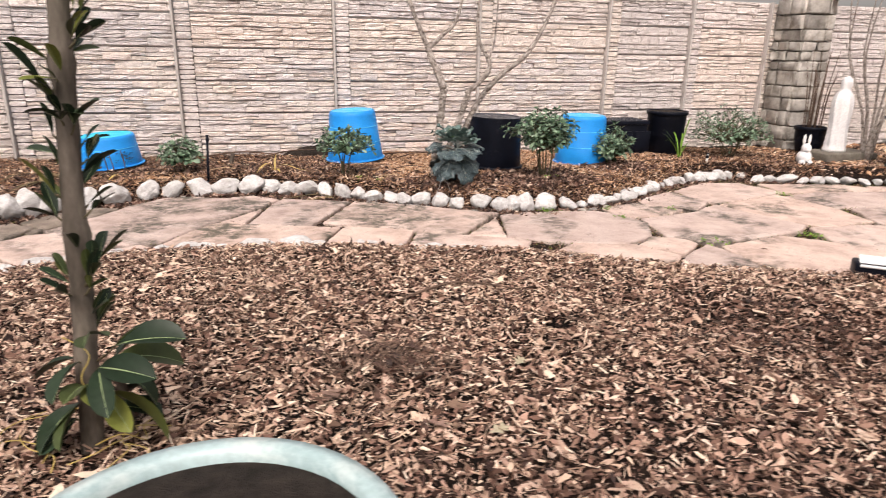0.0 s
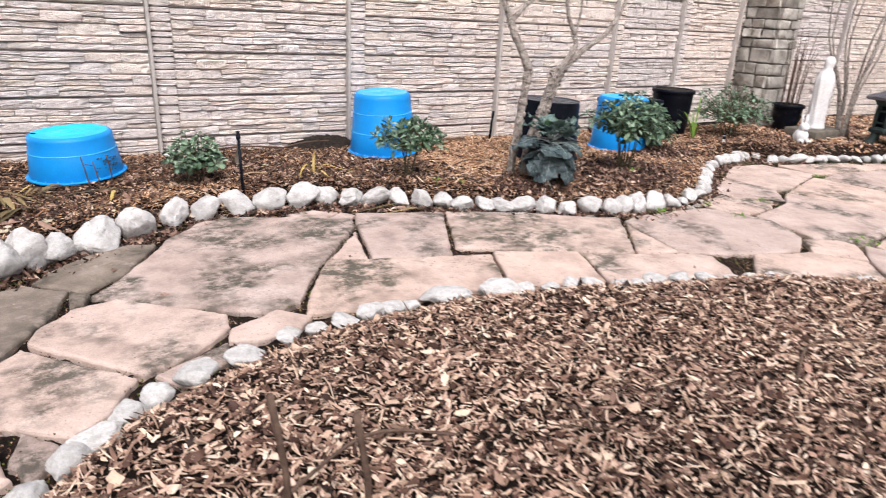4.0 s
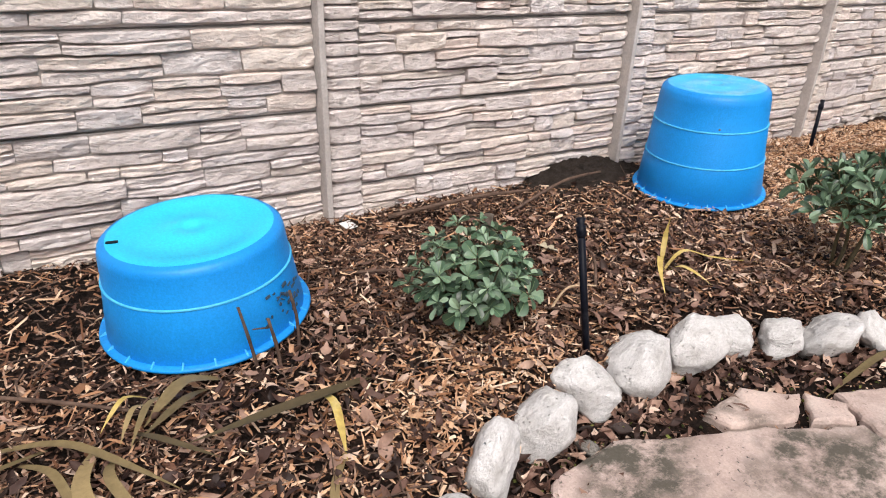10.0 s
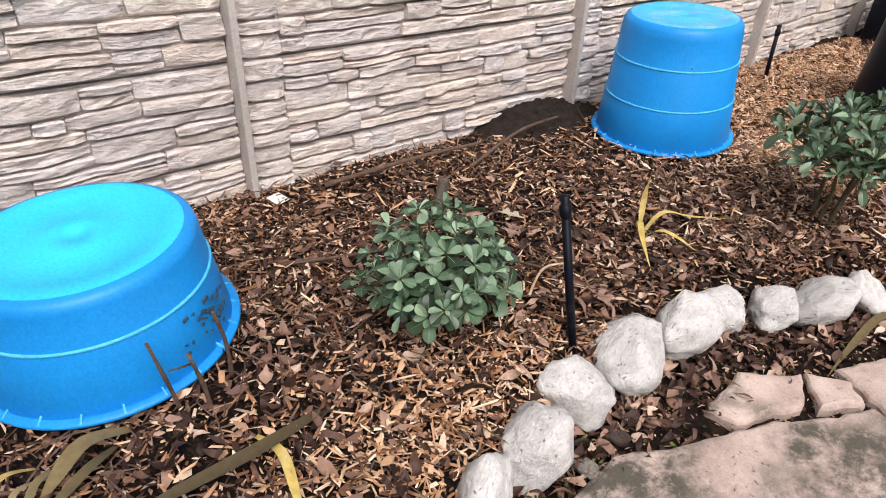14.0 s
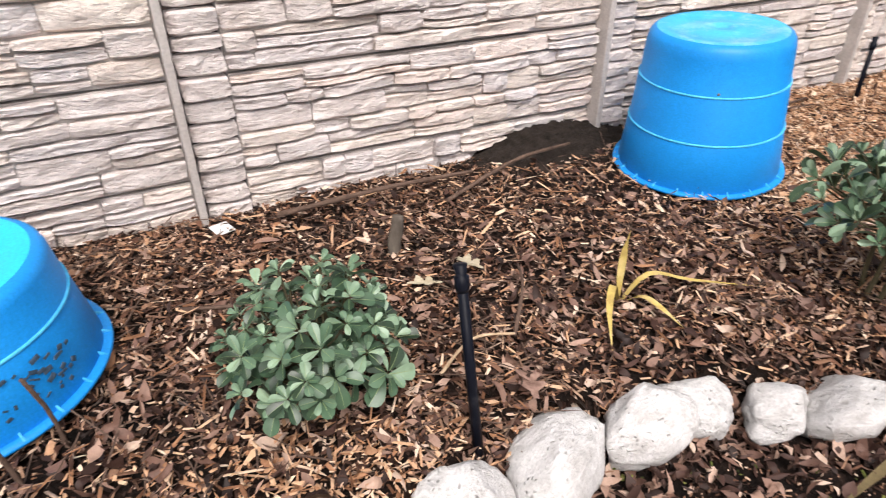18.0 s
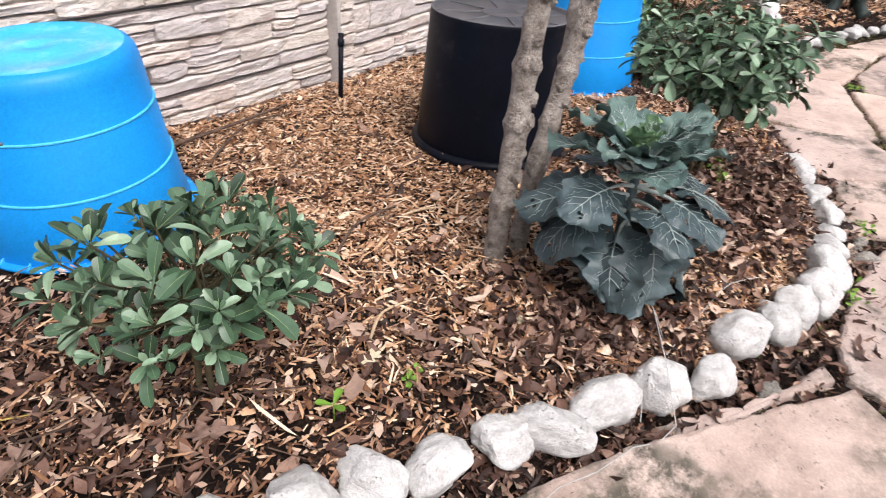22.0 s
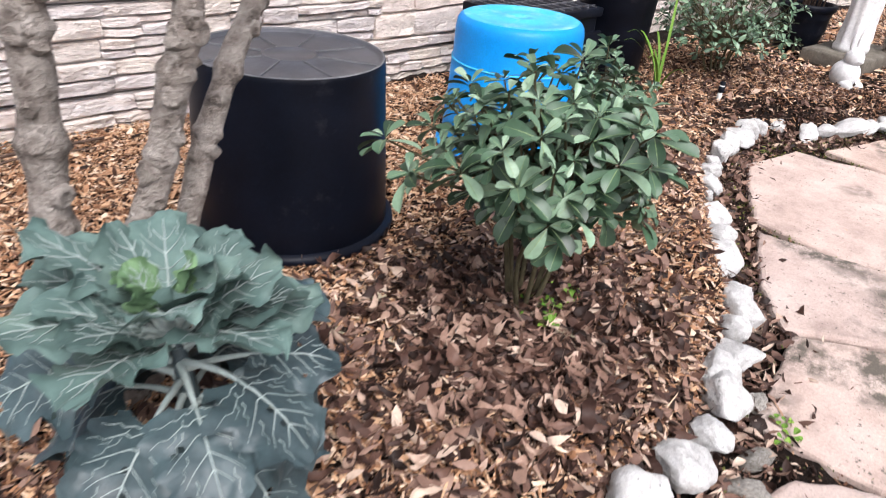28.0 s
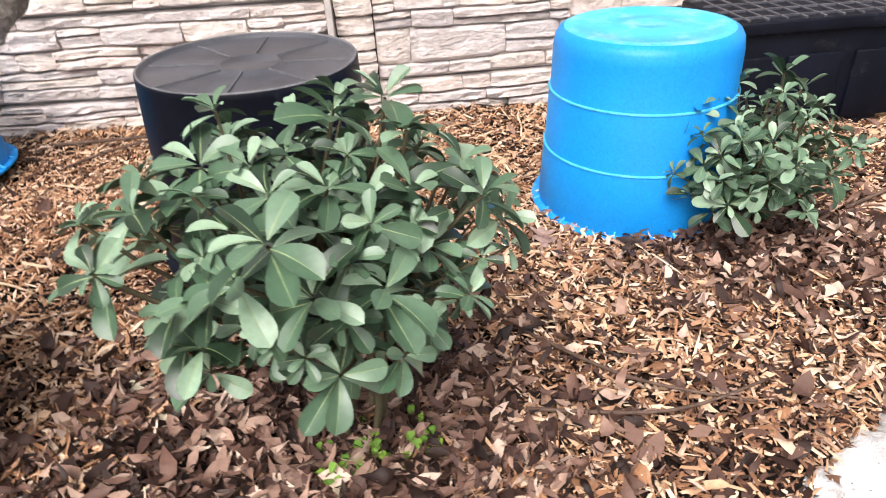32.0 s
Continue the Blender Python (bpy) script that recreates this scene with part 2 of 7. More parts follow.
PAINTW = material("white_painted_plaster", [(0.3, (0.72, 0.72, 0.73)), (0.7, (0.82, 0.81, 0.8))], 6, 0.6, 0.2, 50, stain=(0.55, 0.54, 0.52), stain_scale=5, stain_range=(0.6, 0.75))
DARKGREEN = material("weathered_dark_green_cast", [(0.3, (0.014, 0.022, 0.022)), (0.6, (0.03, 0.045, 0.042)), (0.8, (0.08, 0.1, 0.09))], 12, 0.5, 0.5, 60, dist=0.006)
ROOFMETAL = material("wet_dark_roof", [(0.3, (0.07, 0.065, 0.075)), (0.7, (0.14, 0.13, 0.15))], 5, 0.25, 0.3, 30, spec=0.5, stain=(0.55, 0.53, 0.52), stain_scale=4, stain_range=(0.6, 0.66), dist=0.005)
POTBLUE = material("pale_blue_glazed_pot", [(0.3, (0.3, 0.43, 0.44)), (0.7, (0.44, 0.57, 0.58))], 4, 0.35, 0.1, 40, spec=0.5, stain=(0.55, 0.62, 0.6), stain_scale=5)
WOODF = material("weathered_wood_board", [(0.3, (0.03, 0.025, 0.02)), (0.7, (0.1, 0.08, 0.065))], 6, 0.9, 0.6, 40, stretch=(3, 3, 0.4), vary=0.25)
PILLAR = material("rough_tan_stone", [(0.3, (0.26, 0.235, 0.2)), (0.5, (0.46, 0.43, 0.39)), (0.75, (0.66, 0.62, 0.57))], 6, 0.9, 0.8, 35, vary=0.3, dist=0.012)
MORTAR = material("pillar_mortar", [(0.3, (0.12, 0.105, 0.085)), (0.7, (0.22, 0.2, 0.17))], 12, 0.95, 0.5, 60)
RED = material("red_plastic", [(0.3, (0.5, 0.02, 0.03)), (0.7, (0.6, 0.03, 0.04))], 5, 0.45, 0.0)
ROYAL = material("royal_blue_plastic", [(0.3, (0.01, 0.03, 0.4)), (0.7, (0.015, 0.045, 0.5))], 5, 0.45, 0.0)
PVC = material("white_pvc", [(0.3, (0.75, 0.75, 0.74)), (0.7, (0.82, 0.82, 0.8))], 5, 0.4, 0.0)
YELLOWED = material("yellowed_strap_leaf", [(0.3, (0.4, 0.28, 0.09)), (0.5, (0.55, 0.42, 0.13)), (0.7, (0.62, 0.5, 0.24))], 14, 0.6, 0.3, 60, dist=0.004)
DIRT = material("dried_mud", [(0.3, (0.03, 0.06, 0.1)), (0.7, (0.06, 0.1, 0.15))], 30, 0.9, 0.0)
MOSS = material("yellow_green_moss", [(0.0, (0.03, 0.04, 0.012)), (0.5, (0.1, 0.12, 0.03)), (1.0, (0.22, 0.23, 0.06))], 30, 0.9, 0.4, 90, source="island")
SAPLEAF = material("olive_leathery_leaf", [(0.0, (0.01, 0.02, 0.012)), (0.5, (0.03, 0.05, 0.028)), (0.8, (0.07, 0.09, 0.03)), (1.0, (0.2, 0.22, 0.05))], 12, 0.36, 0.15, 60, source="object", dist=0.002)
WIRE = material("grey_white_wire", [(0.3, (0.45, 0.45, 0.44)), (0.7, (0.58, 0.58, 0.57))], 20, 0.5, 0.0)
LEAFRIB = material("pale_leaf_midrib", [(0.3, (0.2, 0.27, 0.13)), (0.7, (0.3, 0.37, 0.19))], 20, 0.5, 0.0)
OAKLEAF = material("brown_oak_leaf", [(0.3, (0.14, 0.08, 0.06)), (0.5, (0.3, 0.19, 0.15)), (0.7, (0.42, 0.29, 0.23))], 30, 0.6, 0.4, 80, vary=0.25, dist=0.003)
PALELEAF = material("pale_fallen_leaf", [(0.3, (0.42, 0.36, 0.24)), (0.7, (0.6, 0.54, 0.4))], 20, 0.6, 0.3, 80, vary=0.2, dist=0.003)
PALEWOOD = material("pale_split_wood", [(0.3, (0.45, 0.32, 0.2)), (0.7, (0.66, 0.5, 0.34))], 20, 0.8, 0.4, 80)
WEED = material("bright_clover", [(0.0, (0.1, 0.22, 0.03)), (1.0, (0.26, 0.42, 0.06))], 12, 0.5, 0.1, 60, source="island")

def sandstone(name, low, mid, high, stain_colour, amount):
    """Split sandstone: two scales of mottling, lichen stains broken up by a finer noise, flaky ledges and a few cracks."""
    m = bpy.data.materials.new(name)
    m.use_nodes = True
    nt = m.node_tree
    bsdf = nt.nodes["Principled BSDF"]
    def layer(scale, a, b, detail=7, rough=0.65, stretch=None):
        n = noise_node(nt, scale, detail, rough, stretch)
        q = ramp_node(nt, [(a, (0, 0, 0)), (b, (1, 1, 1))])
        nt.links.new(n.outputs["Fac"], q.inputs[0])
        return q.outputs[0], n
    base = ramp_node(nt, [(0.3, low), (0.5, mid), (0.7, high)])
    tone = noise_node(nt, 4.0, 9, 0.68)
    nt.links.new(tone.outputs["Fac"], base.inputs[0])
    col = base.outputs[0]
    broad, _ = layer(1.9, 0.5 - amount, 0.6 - amount, 4, 0.55)
    broken, fine = layer(10, 0.4, 0.56, 9, 0.75, (1, 1.25, 1))
    col = mix_node(nt, col, stain_colour, mix_node(nt, broad, broken, 1.0, "MULTIPLY"))
    pale, _ = layer(11, 0.58, 0.72)
    col = mix_node(nt, col, (0.72, 0.6, 0.55), mix_node(nt, pale, (0.35, 0.35, 0.35), 1.0, "MULTIPLY"))
    speck, _ = layer(55, 0.6, 0.68, 4)
    where, _ = layer(3.4, 0.45, 0.6)
    col = mix_node(nt, col, (0.11, 0.1, 0.085), mix_node(nt, speck, where, 1.0, "MULTIPLY"))
    grit = ramp_node(nt, [(0.3, (0.74, 0.74, 0.74)), (0.7, (1.16, 1.16, 1.16))])
    sand = noise_node(nt, 130, 4, 0.7)
    nt.links.new(sand.outputs["Fac"], grit.inputs[0])
    col = mix_node(nt, col, grit.outputs[0], 0.7, "MULTIPLY")
    oi = nt.nodes.new("ShaderNodeObjectInfo")
    tint = ramp_node(nt, [(0, (0.84, 0.84, 0.85)), (0.5, (1, 1, 1)), (1, (1.06, 1.02, 0.98))])
    nt.links.new(oi.outputs["Random"], tint.inputs[0])
    col = mix_node(nt, col, tint.outputs[0], 1.0, "MULTIPLY")
    nt.links.new(col, bsdf.inputs["Base Color"])
    bsdf.inputs["Roughness"].default_value = 0.82
    bsdf.inputs["Specular IOR Level"].default_value = 0.35
    snap = nt.nodes.new("ShaderNodeMath")
    snap.operation = "SNAP"
    nt.links.new(tone.outputs["Fac"], snap.inputs[0])
    snap.inputs[1].default_value = 0.07
    mad = nt.nodes.new("ShaderNodeMath")
    mad.operation = "MULTIPLY_ADD"
    nt.links.new(fine.outputs["Fac"], mad.inputs[0])
    mad.inputs[1].default_value = 0.35
    nt.links.new(snap.outputs[0], mad.inputs[2])
    b = nt.nodes.new("ShaderNodeBump")
    b.inputs["Strength"].default_value, b.inputs["Distance"].default_value = 0.7, 0.018
    nt.links.new(mad.outputs[0], b.inputs["Height"])
    nt.links.new(b.outputs[0], bsdf.inputs["Normal"])
    return m


FLAG = sandstone("pink_sandstone", (0.4, 0.3, 0.26), (0.59, 0.46, 0.405), (0.71, 0.59, 0.53), (0.125, 0.108, 0.088), -0.015)
FLAGSTAINED = sandstone("lichen_stained_sandstone", (0.35, 0.265, 0.23), (0.55, 0.43, 0.38), (0.7, 0.58, 0.525), (0.105, 0.095, 0.075), 0.055)
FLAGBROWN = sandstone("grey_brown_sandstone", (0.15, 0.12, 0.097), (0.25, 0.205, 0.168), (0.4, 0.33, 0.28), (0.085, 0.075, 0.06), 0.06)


# the cast stones differ a little in hue, from cool grey to cream
_nt = CAST.node_tree
_bs = _nt.nodes["Principled BSDF"]
_oi = _nt.nodes.new("ShaderNodeObjectInfo")
_mul = _nt.nodes.new("ShaderNodeMath")
_mul.operation, _mul.inputs[1].default_value = "MULTIPLY", 7.3
_fra = _nt.nodes.new("ShaderNodeMath")
_fra.operation = "FRACT"
_nt.links.new(_oi.outputs["Random"], _mul.inputs[0])
_nt.links.new(_mul.outputs[0], _fra.inputs[0])
_hue = ramp_node(_nt, [(0.0, (0.93, 0.94, 0.97)), (0.45, (1.0, 0.985, 0.98)), (0.75, (1.025, 1.0, 0.95)), (1.0, (1.04, 0.975, 0.94))])
_nt.links.new(_fra.outputs[0], _hue.inputs[0])
_nt.links.new(mix_node(_nt, _bs.inputs["Base Color"].links[0].from_socket, _hue.outputs[0], 1.0, "MULTIPLY"), _bs.inputs["Base Color"])


# ---- helpers of this scene ----
def part(name, bm, mat, parent=None, label="", smooth=True, at=None):
    """One mesh object out of a bmesh, under a thing or a part."""
    me = bpy.data.meshes.new(name)
    bm.normal_update()
    bm.to_mesh(me)
    bm.free()
    for m in (mat if isinstance(mat, (list, tuple)) else [mat]):
        me.materials.append(m)
    if smooth:
        me.shade_smooth()
    ob = new(name, me)
    if at is not None:
        ob.matrix_world = at
    if parent:
        ob.parent = parent
    if label:
        ob["label"] = label
    return ob


def shared(name, me, parent, m):
    ob = new(name, me)
    ob.parent = parent
    ob.matrix_basis = m
    return ob


def thing(name, at, label, category, group="", kind="", rz=0.0):
    e = new(name)
    e.empty_display_size = 0.05
    e.matrix_basis = pose(*at, 0, 0, rz)
    return tagged(e, label, category, group, kind)


def lathe(profile, segs=48, bm=None, at=(0, 0, 0)):
    """Turns a profile of (radius, height) round the z axis."""
    bm = bm or bmesh.new()
    rings = []
    for r, z in profile:
        if r < 1e-4:
            rings.append([bm.verts.new((at[0], at[1], at[2] + z))])
        else:
            rings.append([bm.verts.new((at[0] + r * math.cos(2 * math.pi * i / segs), at[1] + r * math.sin(2 * math.pi * i / segs), at[2] + z)) for i in range(segs)])
    for a, b in zip(rings, rings[1:]):
        for i in range(segs):
            j = (i + 1) % segs
            if len(a) == 1 and len(b) > 1:
                bm.faces.new((a[0], b[j], b[i]))
            elif len(b) == 1 and len(a) > 1:
                bm.faces.new((a[i], a[j], b[0]))
            elif len(a) > 1:
                bm.faces.new((a[i], a[j], b[j], b[i]))
    return bm


def tube(path, radii, segs=8, bm=None, rough=0.0, seed=0, closed=True):
    """A round limb along a path, with a radius at each point and an uneven skin."""
    bm = bm or bmesh.new()
    pts = [Vector(p) for p in path]
    rings = []
    for k, p in enumerate(pts):
        d = (pts[min(k + 1, len(pts) - 1)] - pts[max(k - 1, 0)]).normalized()
        u = d.cross(Vector((0.31, 0.87, 0.38))).normalized()
        v = d.cross(u)
        ring = []
        for i in range(segs):
            a = 2 * math.pi * i / segs
            q = u * math.cos(a) + v * math.sin(a)
            r = radii[k] * (1 + rough * noise.noise((p + q * radii[k]) * 18 + Vector((seed, 0, 0))))
            ring.append(bm.verts.new(p + q * r))
        rings.append(ring)
    for a, b in zip(rings, rings[1:]):
        for i in range(segs):
            bm.faces.new((a[i], a[(i + 1) % segs], b[(i + 1) % segs], b[i]))
    if closed:
        bm.faces.new(rings[0][::-1])
        bm.faces.new(rings[-1])
    return bm


def spline(points, n):
    """n + 1 points along a smooth line through the given ones."""
    P = [Vector(p) for p in points]
    out = []
    for k in range(n + 1):
        s = k / n * (len(P) - 1)
        i = min(int(s), len(P) - 2)
        f = s - i
        a, b, c, d = P[max(i - 1, 0)], P[i], P[i + 1], P[min(i + 2, len(P) - 1)]
        out.append(0.5 * ((2 * b) + (c - a) * f + (2 * a - 5 * b + 4 * c - d) * f * f + (3 * b - a - 3 * c + d) * f ** 3))
    return out


def box(bm, c, s, bevel=0.0, rz=0.0):
    r = bmesh.ops.create_cube(bm, size=1, matrix=pose(*c, 0, 0, rz) @ Matrix.Diagonal((*s, 1)))
    if bevel:
        es = list({e for v in r["verts"] for e in v.link_edges})
        bmesh.ops.bevel(bm, geom=es, offset=bevel, segments=2, affect="EDGES", profile=0.5)
    return bm


def big_mesh(name, verts, faces, mat):
    """Arrays of vertices and of faces (all with the same number of corners) as one object."""
    me = bpy.data.meshes.new(name)
    n, k = faces.shape
    me.vertices.add(len(verts))
    me.vertices.foreach_set("co", verts.astype(np.float32).ravel())
    me.loops.add(n * k)
    me.loops.foreach_set("vertex_index", faces.astype(np.int32).ravel())
    me.polygons.add(n)
    me.polygons.foreach_set("loop_start", np.arange(0, n * k, k, dtype=np.int32))
    me.update(calc_edges=True)
    me.validate()
    me.materials.append(mat)
    return new(name, me)


# ---- plan ----
EDGE_X = [-5.0, -4.0, -3.6, -3.2, -2.74, -2.35, -1.9, -1.45, -1.05, -0.55, -0.12, 0.22, 0.7, 1.1, 1.44, 1.8, 2.2, 2.63, 3.04, 3.42, 3.71, 4.0, 4.29, 4.66, 5.2, 5.6, 6.2, 6.9, 7.4, 7.95, 8.4, 8.7, 9.2, 10.0]
EDGE_Y = [1.0, 3.5, 4.4, 5.05, 5.42, 5.75, 6.11, 6.43, 6.59, 6.67, 6.65, 6.48, 6.26, 6.03, 5.86, 5.75, 5.63, 5.64, 5.78, 5.93, 6.17, 6.38, 6.58, 6.75, 6.86, 6.65, 6.47, 6.3, 6.12, 5.7, 5.1, 4.5, 3.6, 2.0]
INNER_X = [-3.0, -2.6, -2.3, -2.1, -1.95, -1.75, -1.5, -1.08, -0.64, -0.22, 0.1, 0.54, 1.0, 1.5, 2.1, 2.6, 3.08, 3.47, 4.4, 5.45, 7.0, 9.0]
INNER_Y = [0.5, 2.4, 3.3, 3.8, 4.0, 4.2, 4.34, 4.52, 4.6, 4.63, 4.57, 4.48, 4.32, 4.2, 3.89, 3.65, 3.48, 3.32, 3.21, 3.03, 2.8, 2.6]
FENCE = [(-4.75, 8.16), (-2.95, 8.16), (-1.16, 8.16), (0.62, 8.16), (2.4, 8.16), (4.21, 8.29), (5.5, 8.39), (6.78, 8.46)]


def wave(x, y, f, s):
    return np.sin(x * f + s) * np.cos(y * f * 1.3 + s * 2.1) + 0.5 * np.sin(x * f * 2.3 + y * f * 1.7 + s)


def ground_z(x, y):
    """The height of the ground: the path lies lower than the mulch on both sides of it."""
    x, y = np.asarray(x, float), np.asarray(y, float)
    zp = -0.33 - 0.013 * np.clip(x, 0, 4.5)
    bed = -0.21 - 0.004 * np.clip(x, 0, 5) + 0.012 * wave(x, y, 3.1, 0.4) + 0.035 * np.exp(-((x - 0.32) / 0.35) ** 2 - ((y - 8.2) / 0.18) ** 2)
    hollow = -0.12 * np.exp(-((x - 1.33) ** 2 + ((y - 2.745) * 1.4) ** 2) / 0.006) + 0.03 * np.exp(-((x - 1.33) ** 2 + (y - 2.745) ** 2) / 0.05)
    lawn = hollow - 0.235 + 0.03 * np.exp(-((x - 0.4) / 0.35) ** 2 - ((y - 2.42) / 0.2) ** 2) + 0.014 * wave(x, y, 2.3, 1.7) + 0.02 * np.clip(2.5 - y, 0, 3)
    d = y - np.interp(x, EDGE_X, EDGE_Y)
    e = np.interp(x, INNER_X, INNER_Y) - y
    s = np.clip((d + 0.03) / 0.22, 0, 1)
    q = np.clip((e + 0.02) / 0.25, 0, 1)
    s, q = s * s * (3 - 2 * s), q * q * (3 - 2 * q)
    return zp - 0.035 + (bed - zp + 0.035) * s + (lawn - zp + 0.035) * q * (1 - s)


def gz(x, y):
    return float(ground_z(x, y))


def path_z(x):
    return -0.33 - 0.013 * min(max(x, 0), 4.5)

# ---- ground ----
def axis(lo, hi, step):
    core = list(np.arange(lo, hi, step))
    return np.array([lo - d for d in (900, 300, 100, 40, 16, 7, 3, 1.2)] + core + [hi + d for d in (0.0, 1.2, 3, 7, 16, 40, 100, 300, 900)])


gx, gy = axis(-5.0, 10.0, 0.05), axis(-0.8, 8.6, 0.05)
X, Y = np.meshgrid(gx, gy)
Z = ground_z(X, Y)
Z += 0.006 * np.random.default_rng(3).standard_normal(Z.shape) * ((X > -5) & (X < 10) & (Y < 8.6) & (Y > -0.8))
nx, ny = len(gx), len(gy)
ii = (np.arange(ny - 1)[:, None] * nx + np.arange(nx - 1)[None, :]).ravel()
ground = big_mesh("ground", np.stack([X, Y, Z], -1).reshape(-1, 3), np.stack([ii, ii + 1, ii + 1 + nx, ii + nx], 1), MULCH)
ground.data.shade_smooth()
tagged(ground, "dark brown mulch-covered garden soil around the path", "ground", kind="structure")

# ---- fence of cast concrete panels ----
rng = random.Random(11)
PANEL_H, SEAM0 = 0.368, -0.43


def ledge_stone(x0, x1, low, high, d, seed, cut=0.05):
    """One cast stone between two wavy course lines: a rough-hewn front with layered splits, undercut at the bottom; front towards -y."""
    r = random.Random(seed)
    bm = bmesh.new()
    w = x1 - x0
    nu, nv = max(2, min(12, int(w / cut) + 1)), 4
    skew = r.uniform(-0.008, 0.008)
    split = r.uniform(0.3, 0.7)
    grid = []
    for j in range(nv + 1):
        row = []
        for i in range(nu + 1):
            u, v = i / nu, (0.0, 0.12, split, 0.9, 1.0)[j]
            inset = (0.006, 0.0025, 0.0015, 0.002, 0.005)[j] + 0.002 * noise.noise(Vector((seed, j * 3.3, u * 2)))
            x = x0 + inset + u * (w - 2 * inset) + skew * (v - 0.5)
            round_off = 0.003 * max(0.0, 1 - min(u, 1 - u) * w / 0.03) + 0.0018 * abs(noise.noise(Vector((x * 22, seed, 1))))
            za, zb = low(x) + 0.0032 + round_off, high(x) - 0.0032 - round_off
            z = za + v * (zb - za)
            y = -d + 0.011 * noise.noise(Vector((x * 9, z * 45, seed))) + 0.008 * noise.noise(Vector((x * 26, z * 80, seed + 5)))
            if j == 0:
                y += 0.017
            elif j == nv:
                y += 0.009
            if i in (0, nu):
                y += 0.01
            if j == 2:
                y += r.uniform(-0.002, 0.005)
            row.append(bm.verts.new((x, min(y, -0.004), z)))
        grid.append(row)
    for j in range(nv):
        for i in range(nu):
            bm.faces.new((grid[j][i], grid[j][i + 1], grid[j + 1][i + 1], grid[j + 1][i]))
    rim = [grid[0][i] for i in range(nu + 1)] + [grid[j][nu] for j in range(1, nv + 1)] + [grid[nv][i] for i in range(nu - 1, -1, -1)] + [grid[j][0] for j in range(nv - 1, 0, -1)]
    back = [bm.verts.new((v.co.x, 0.004, v.co.z)) for v in rim]
    for k in range(len(rim)):
        n = (k + 1) % len(rim)
        bm.faces.new((rim[n], rim[k], back[k], back[n]))
    me = bpy.data.meshes.new("stone")
    bm.normal_update()
    bm.to_mesh(me)
    bm.free()
    me.materials.append(CAST)
    return me


def panel_pattern(width, seed):
    """Courses of stones that fill one panel: (x, z, mesh)."""
    r = random.Random(seed)
    n = r.choice((4, 5, 5))
    cuts = [0.010]
    heights = [r.uniform(0.55, 1.4) for _ in range(n)]
    k = (PANEL_H - 0.016) / sum(heights)
    for h in heights:
        cuts.append(cuts[-1] + h * k)
    def line(i):
        amp = 0.0 if i in (0, n) else 0.011
        return lambda x: cuts[i] + amp * noise.noise(Vector((x * 2.6, i * 7.7, seed))) + amp * 0.4 * noise.noise(Vector((x * 9, i * 3.1, seed)))
    out = []
    for i in range(n):
        x = 0.0
        while x < width - 0.01:
            w = r.choice((r.uniform(0.09, 0.18), r.uniform(0.16, 0.3), r.uniform(0.25, 0.45)))
            if width - x - w < 0.12:
                w = width - x
            a, b = line(i), line(i + 1)
            if cuts[i + 1] - cuts[i] > 0.066 and r.random() < 0.5:
                f = r.uniform(0.38, 0.62)
                mid = lambda t, a=a, b=b, f=f: a(t) + (b(t) - a(t)) * f + 0.004 * math.sin(t * 13)
                out.append((0, 0, ledge_stone(x, x + w, a, mid, r.uniform(0.022, 0.046), r.random() * 90)))
                out.append((0, 0, ledge_stone(x, x + w, mid, b, r.uniform(0.022, 0.046), r.random() * 90)))
            else:
                out.append((0, 0, ledge_stone(x, x + w, a, b, r.uniform(0.022, 0.048), r.random() * 90)))
            x += w
    return out


def joined(pieces, mat, name):
    vs, fs, base = [], [], 0
    for x, z, me in pieces:
        co = np.empty(len(me.vertices) * 3, np.float32)
        me.vertices.foreach_get("co", co)
        vs.append(co.reshape(-1, 3) + np.array([x, 0, z], np.float32))
        for p in me.polygons:
            fs.append([base + i for i in p.vertices])
        base += len(me.vertices)
    out = bpy.data.meshes.new(name)
    out.from_pydata(np.concatenate(vs).tolist(), [], fs)
    out.materials.append(mat)
    return out


fence = thing("wall_north", (0, 8.16, -0.4), "pale concrete fence cast to look like stacked ledge stones", "fence", kind="structure")
FM = fence.matrix_basis.inverted()
POST_W = 0.2
patterns = {}


def bay(a, b, lo, hi, key, near):
    """Panels between two posts, from the lowest course lo to hi; the near ones have stones of their own."""
    ax, ay = a
    bx, by = b
    L = math.hypot(bx - ax, by - ay) - POST_W
    ang = math.degrees(math.atan2(by - ay, bx - ax))
    for n in range(lo, hi):
        kk = (round(L, 2), (n + key) % 3)
        if kk not in patterns:
            p = panel_pattern(L, 31 + kk[1] * 7 + int(L * 100))
            patterns[kk] = (p, joined(p, CAST, "panel_face"))
        p, face = patterns[kk]
        m = FM @ pose(ax, ay, SEAM0 + n * PANEL_H, 0, 0, ang) @ pose(POST_W, 0, 0)
        bm = box(bmesh.new(), (L / 2, 0.03, PANEL_H / 2), (L, 0.05, PANEL_H - 0.008))
        slab = part("panel", bm, GREYCAST, fence, smooth=False)
        slab.matrix_basis = m
        if near and n < 4:
            for x, z, me in p:
                shared("stone", me, slab, pose(x, 0.006, z))
        else:
            shared("panel_face", face, slab, pose(0, 0.006, 0))


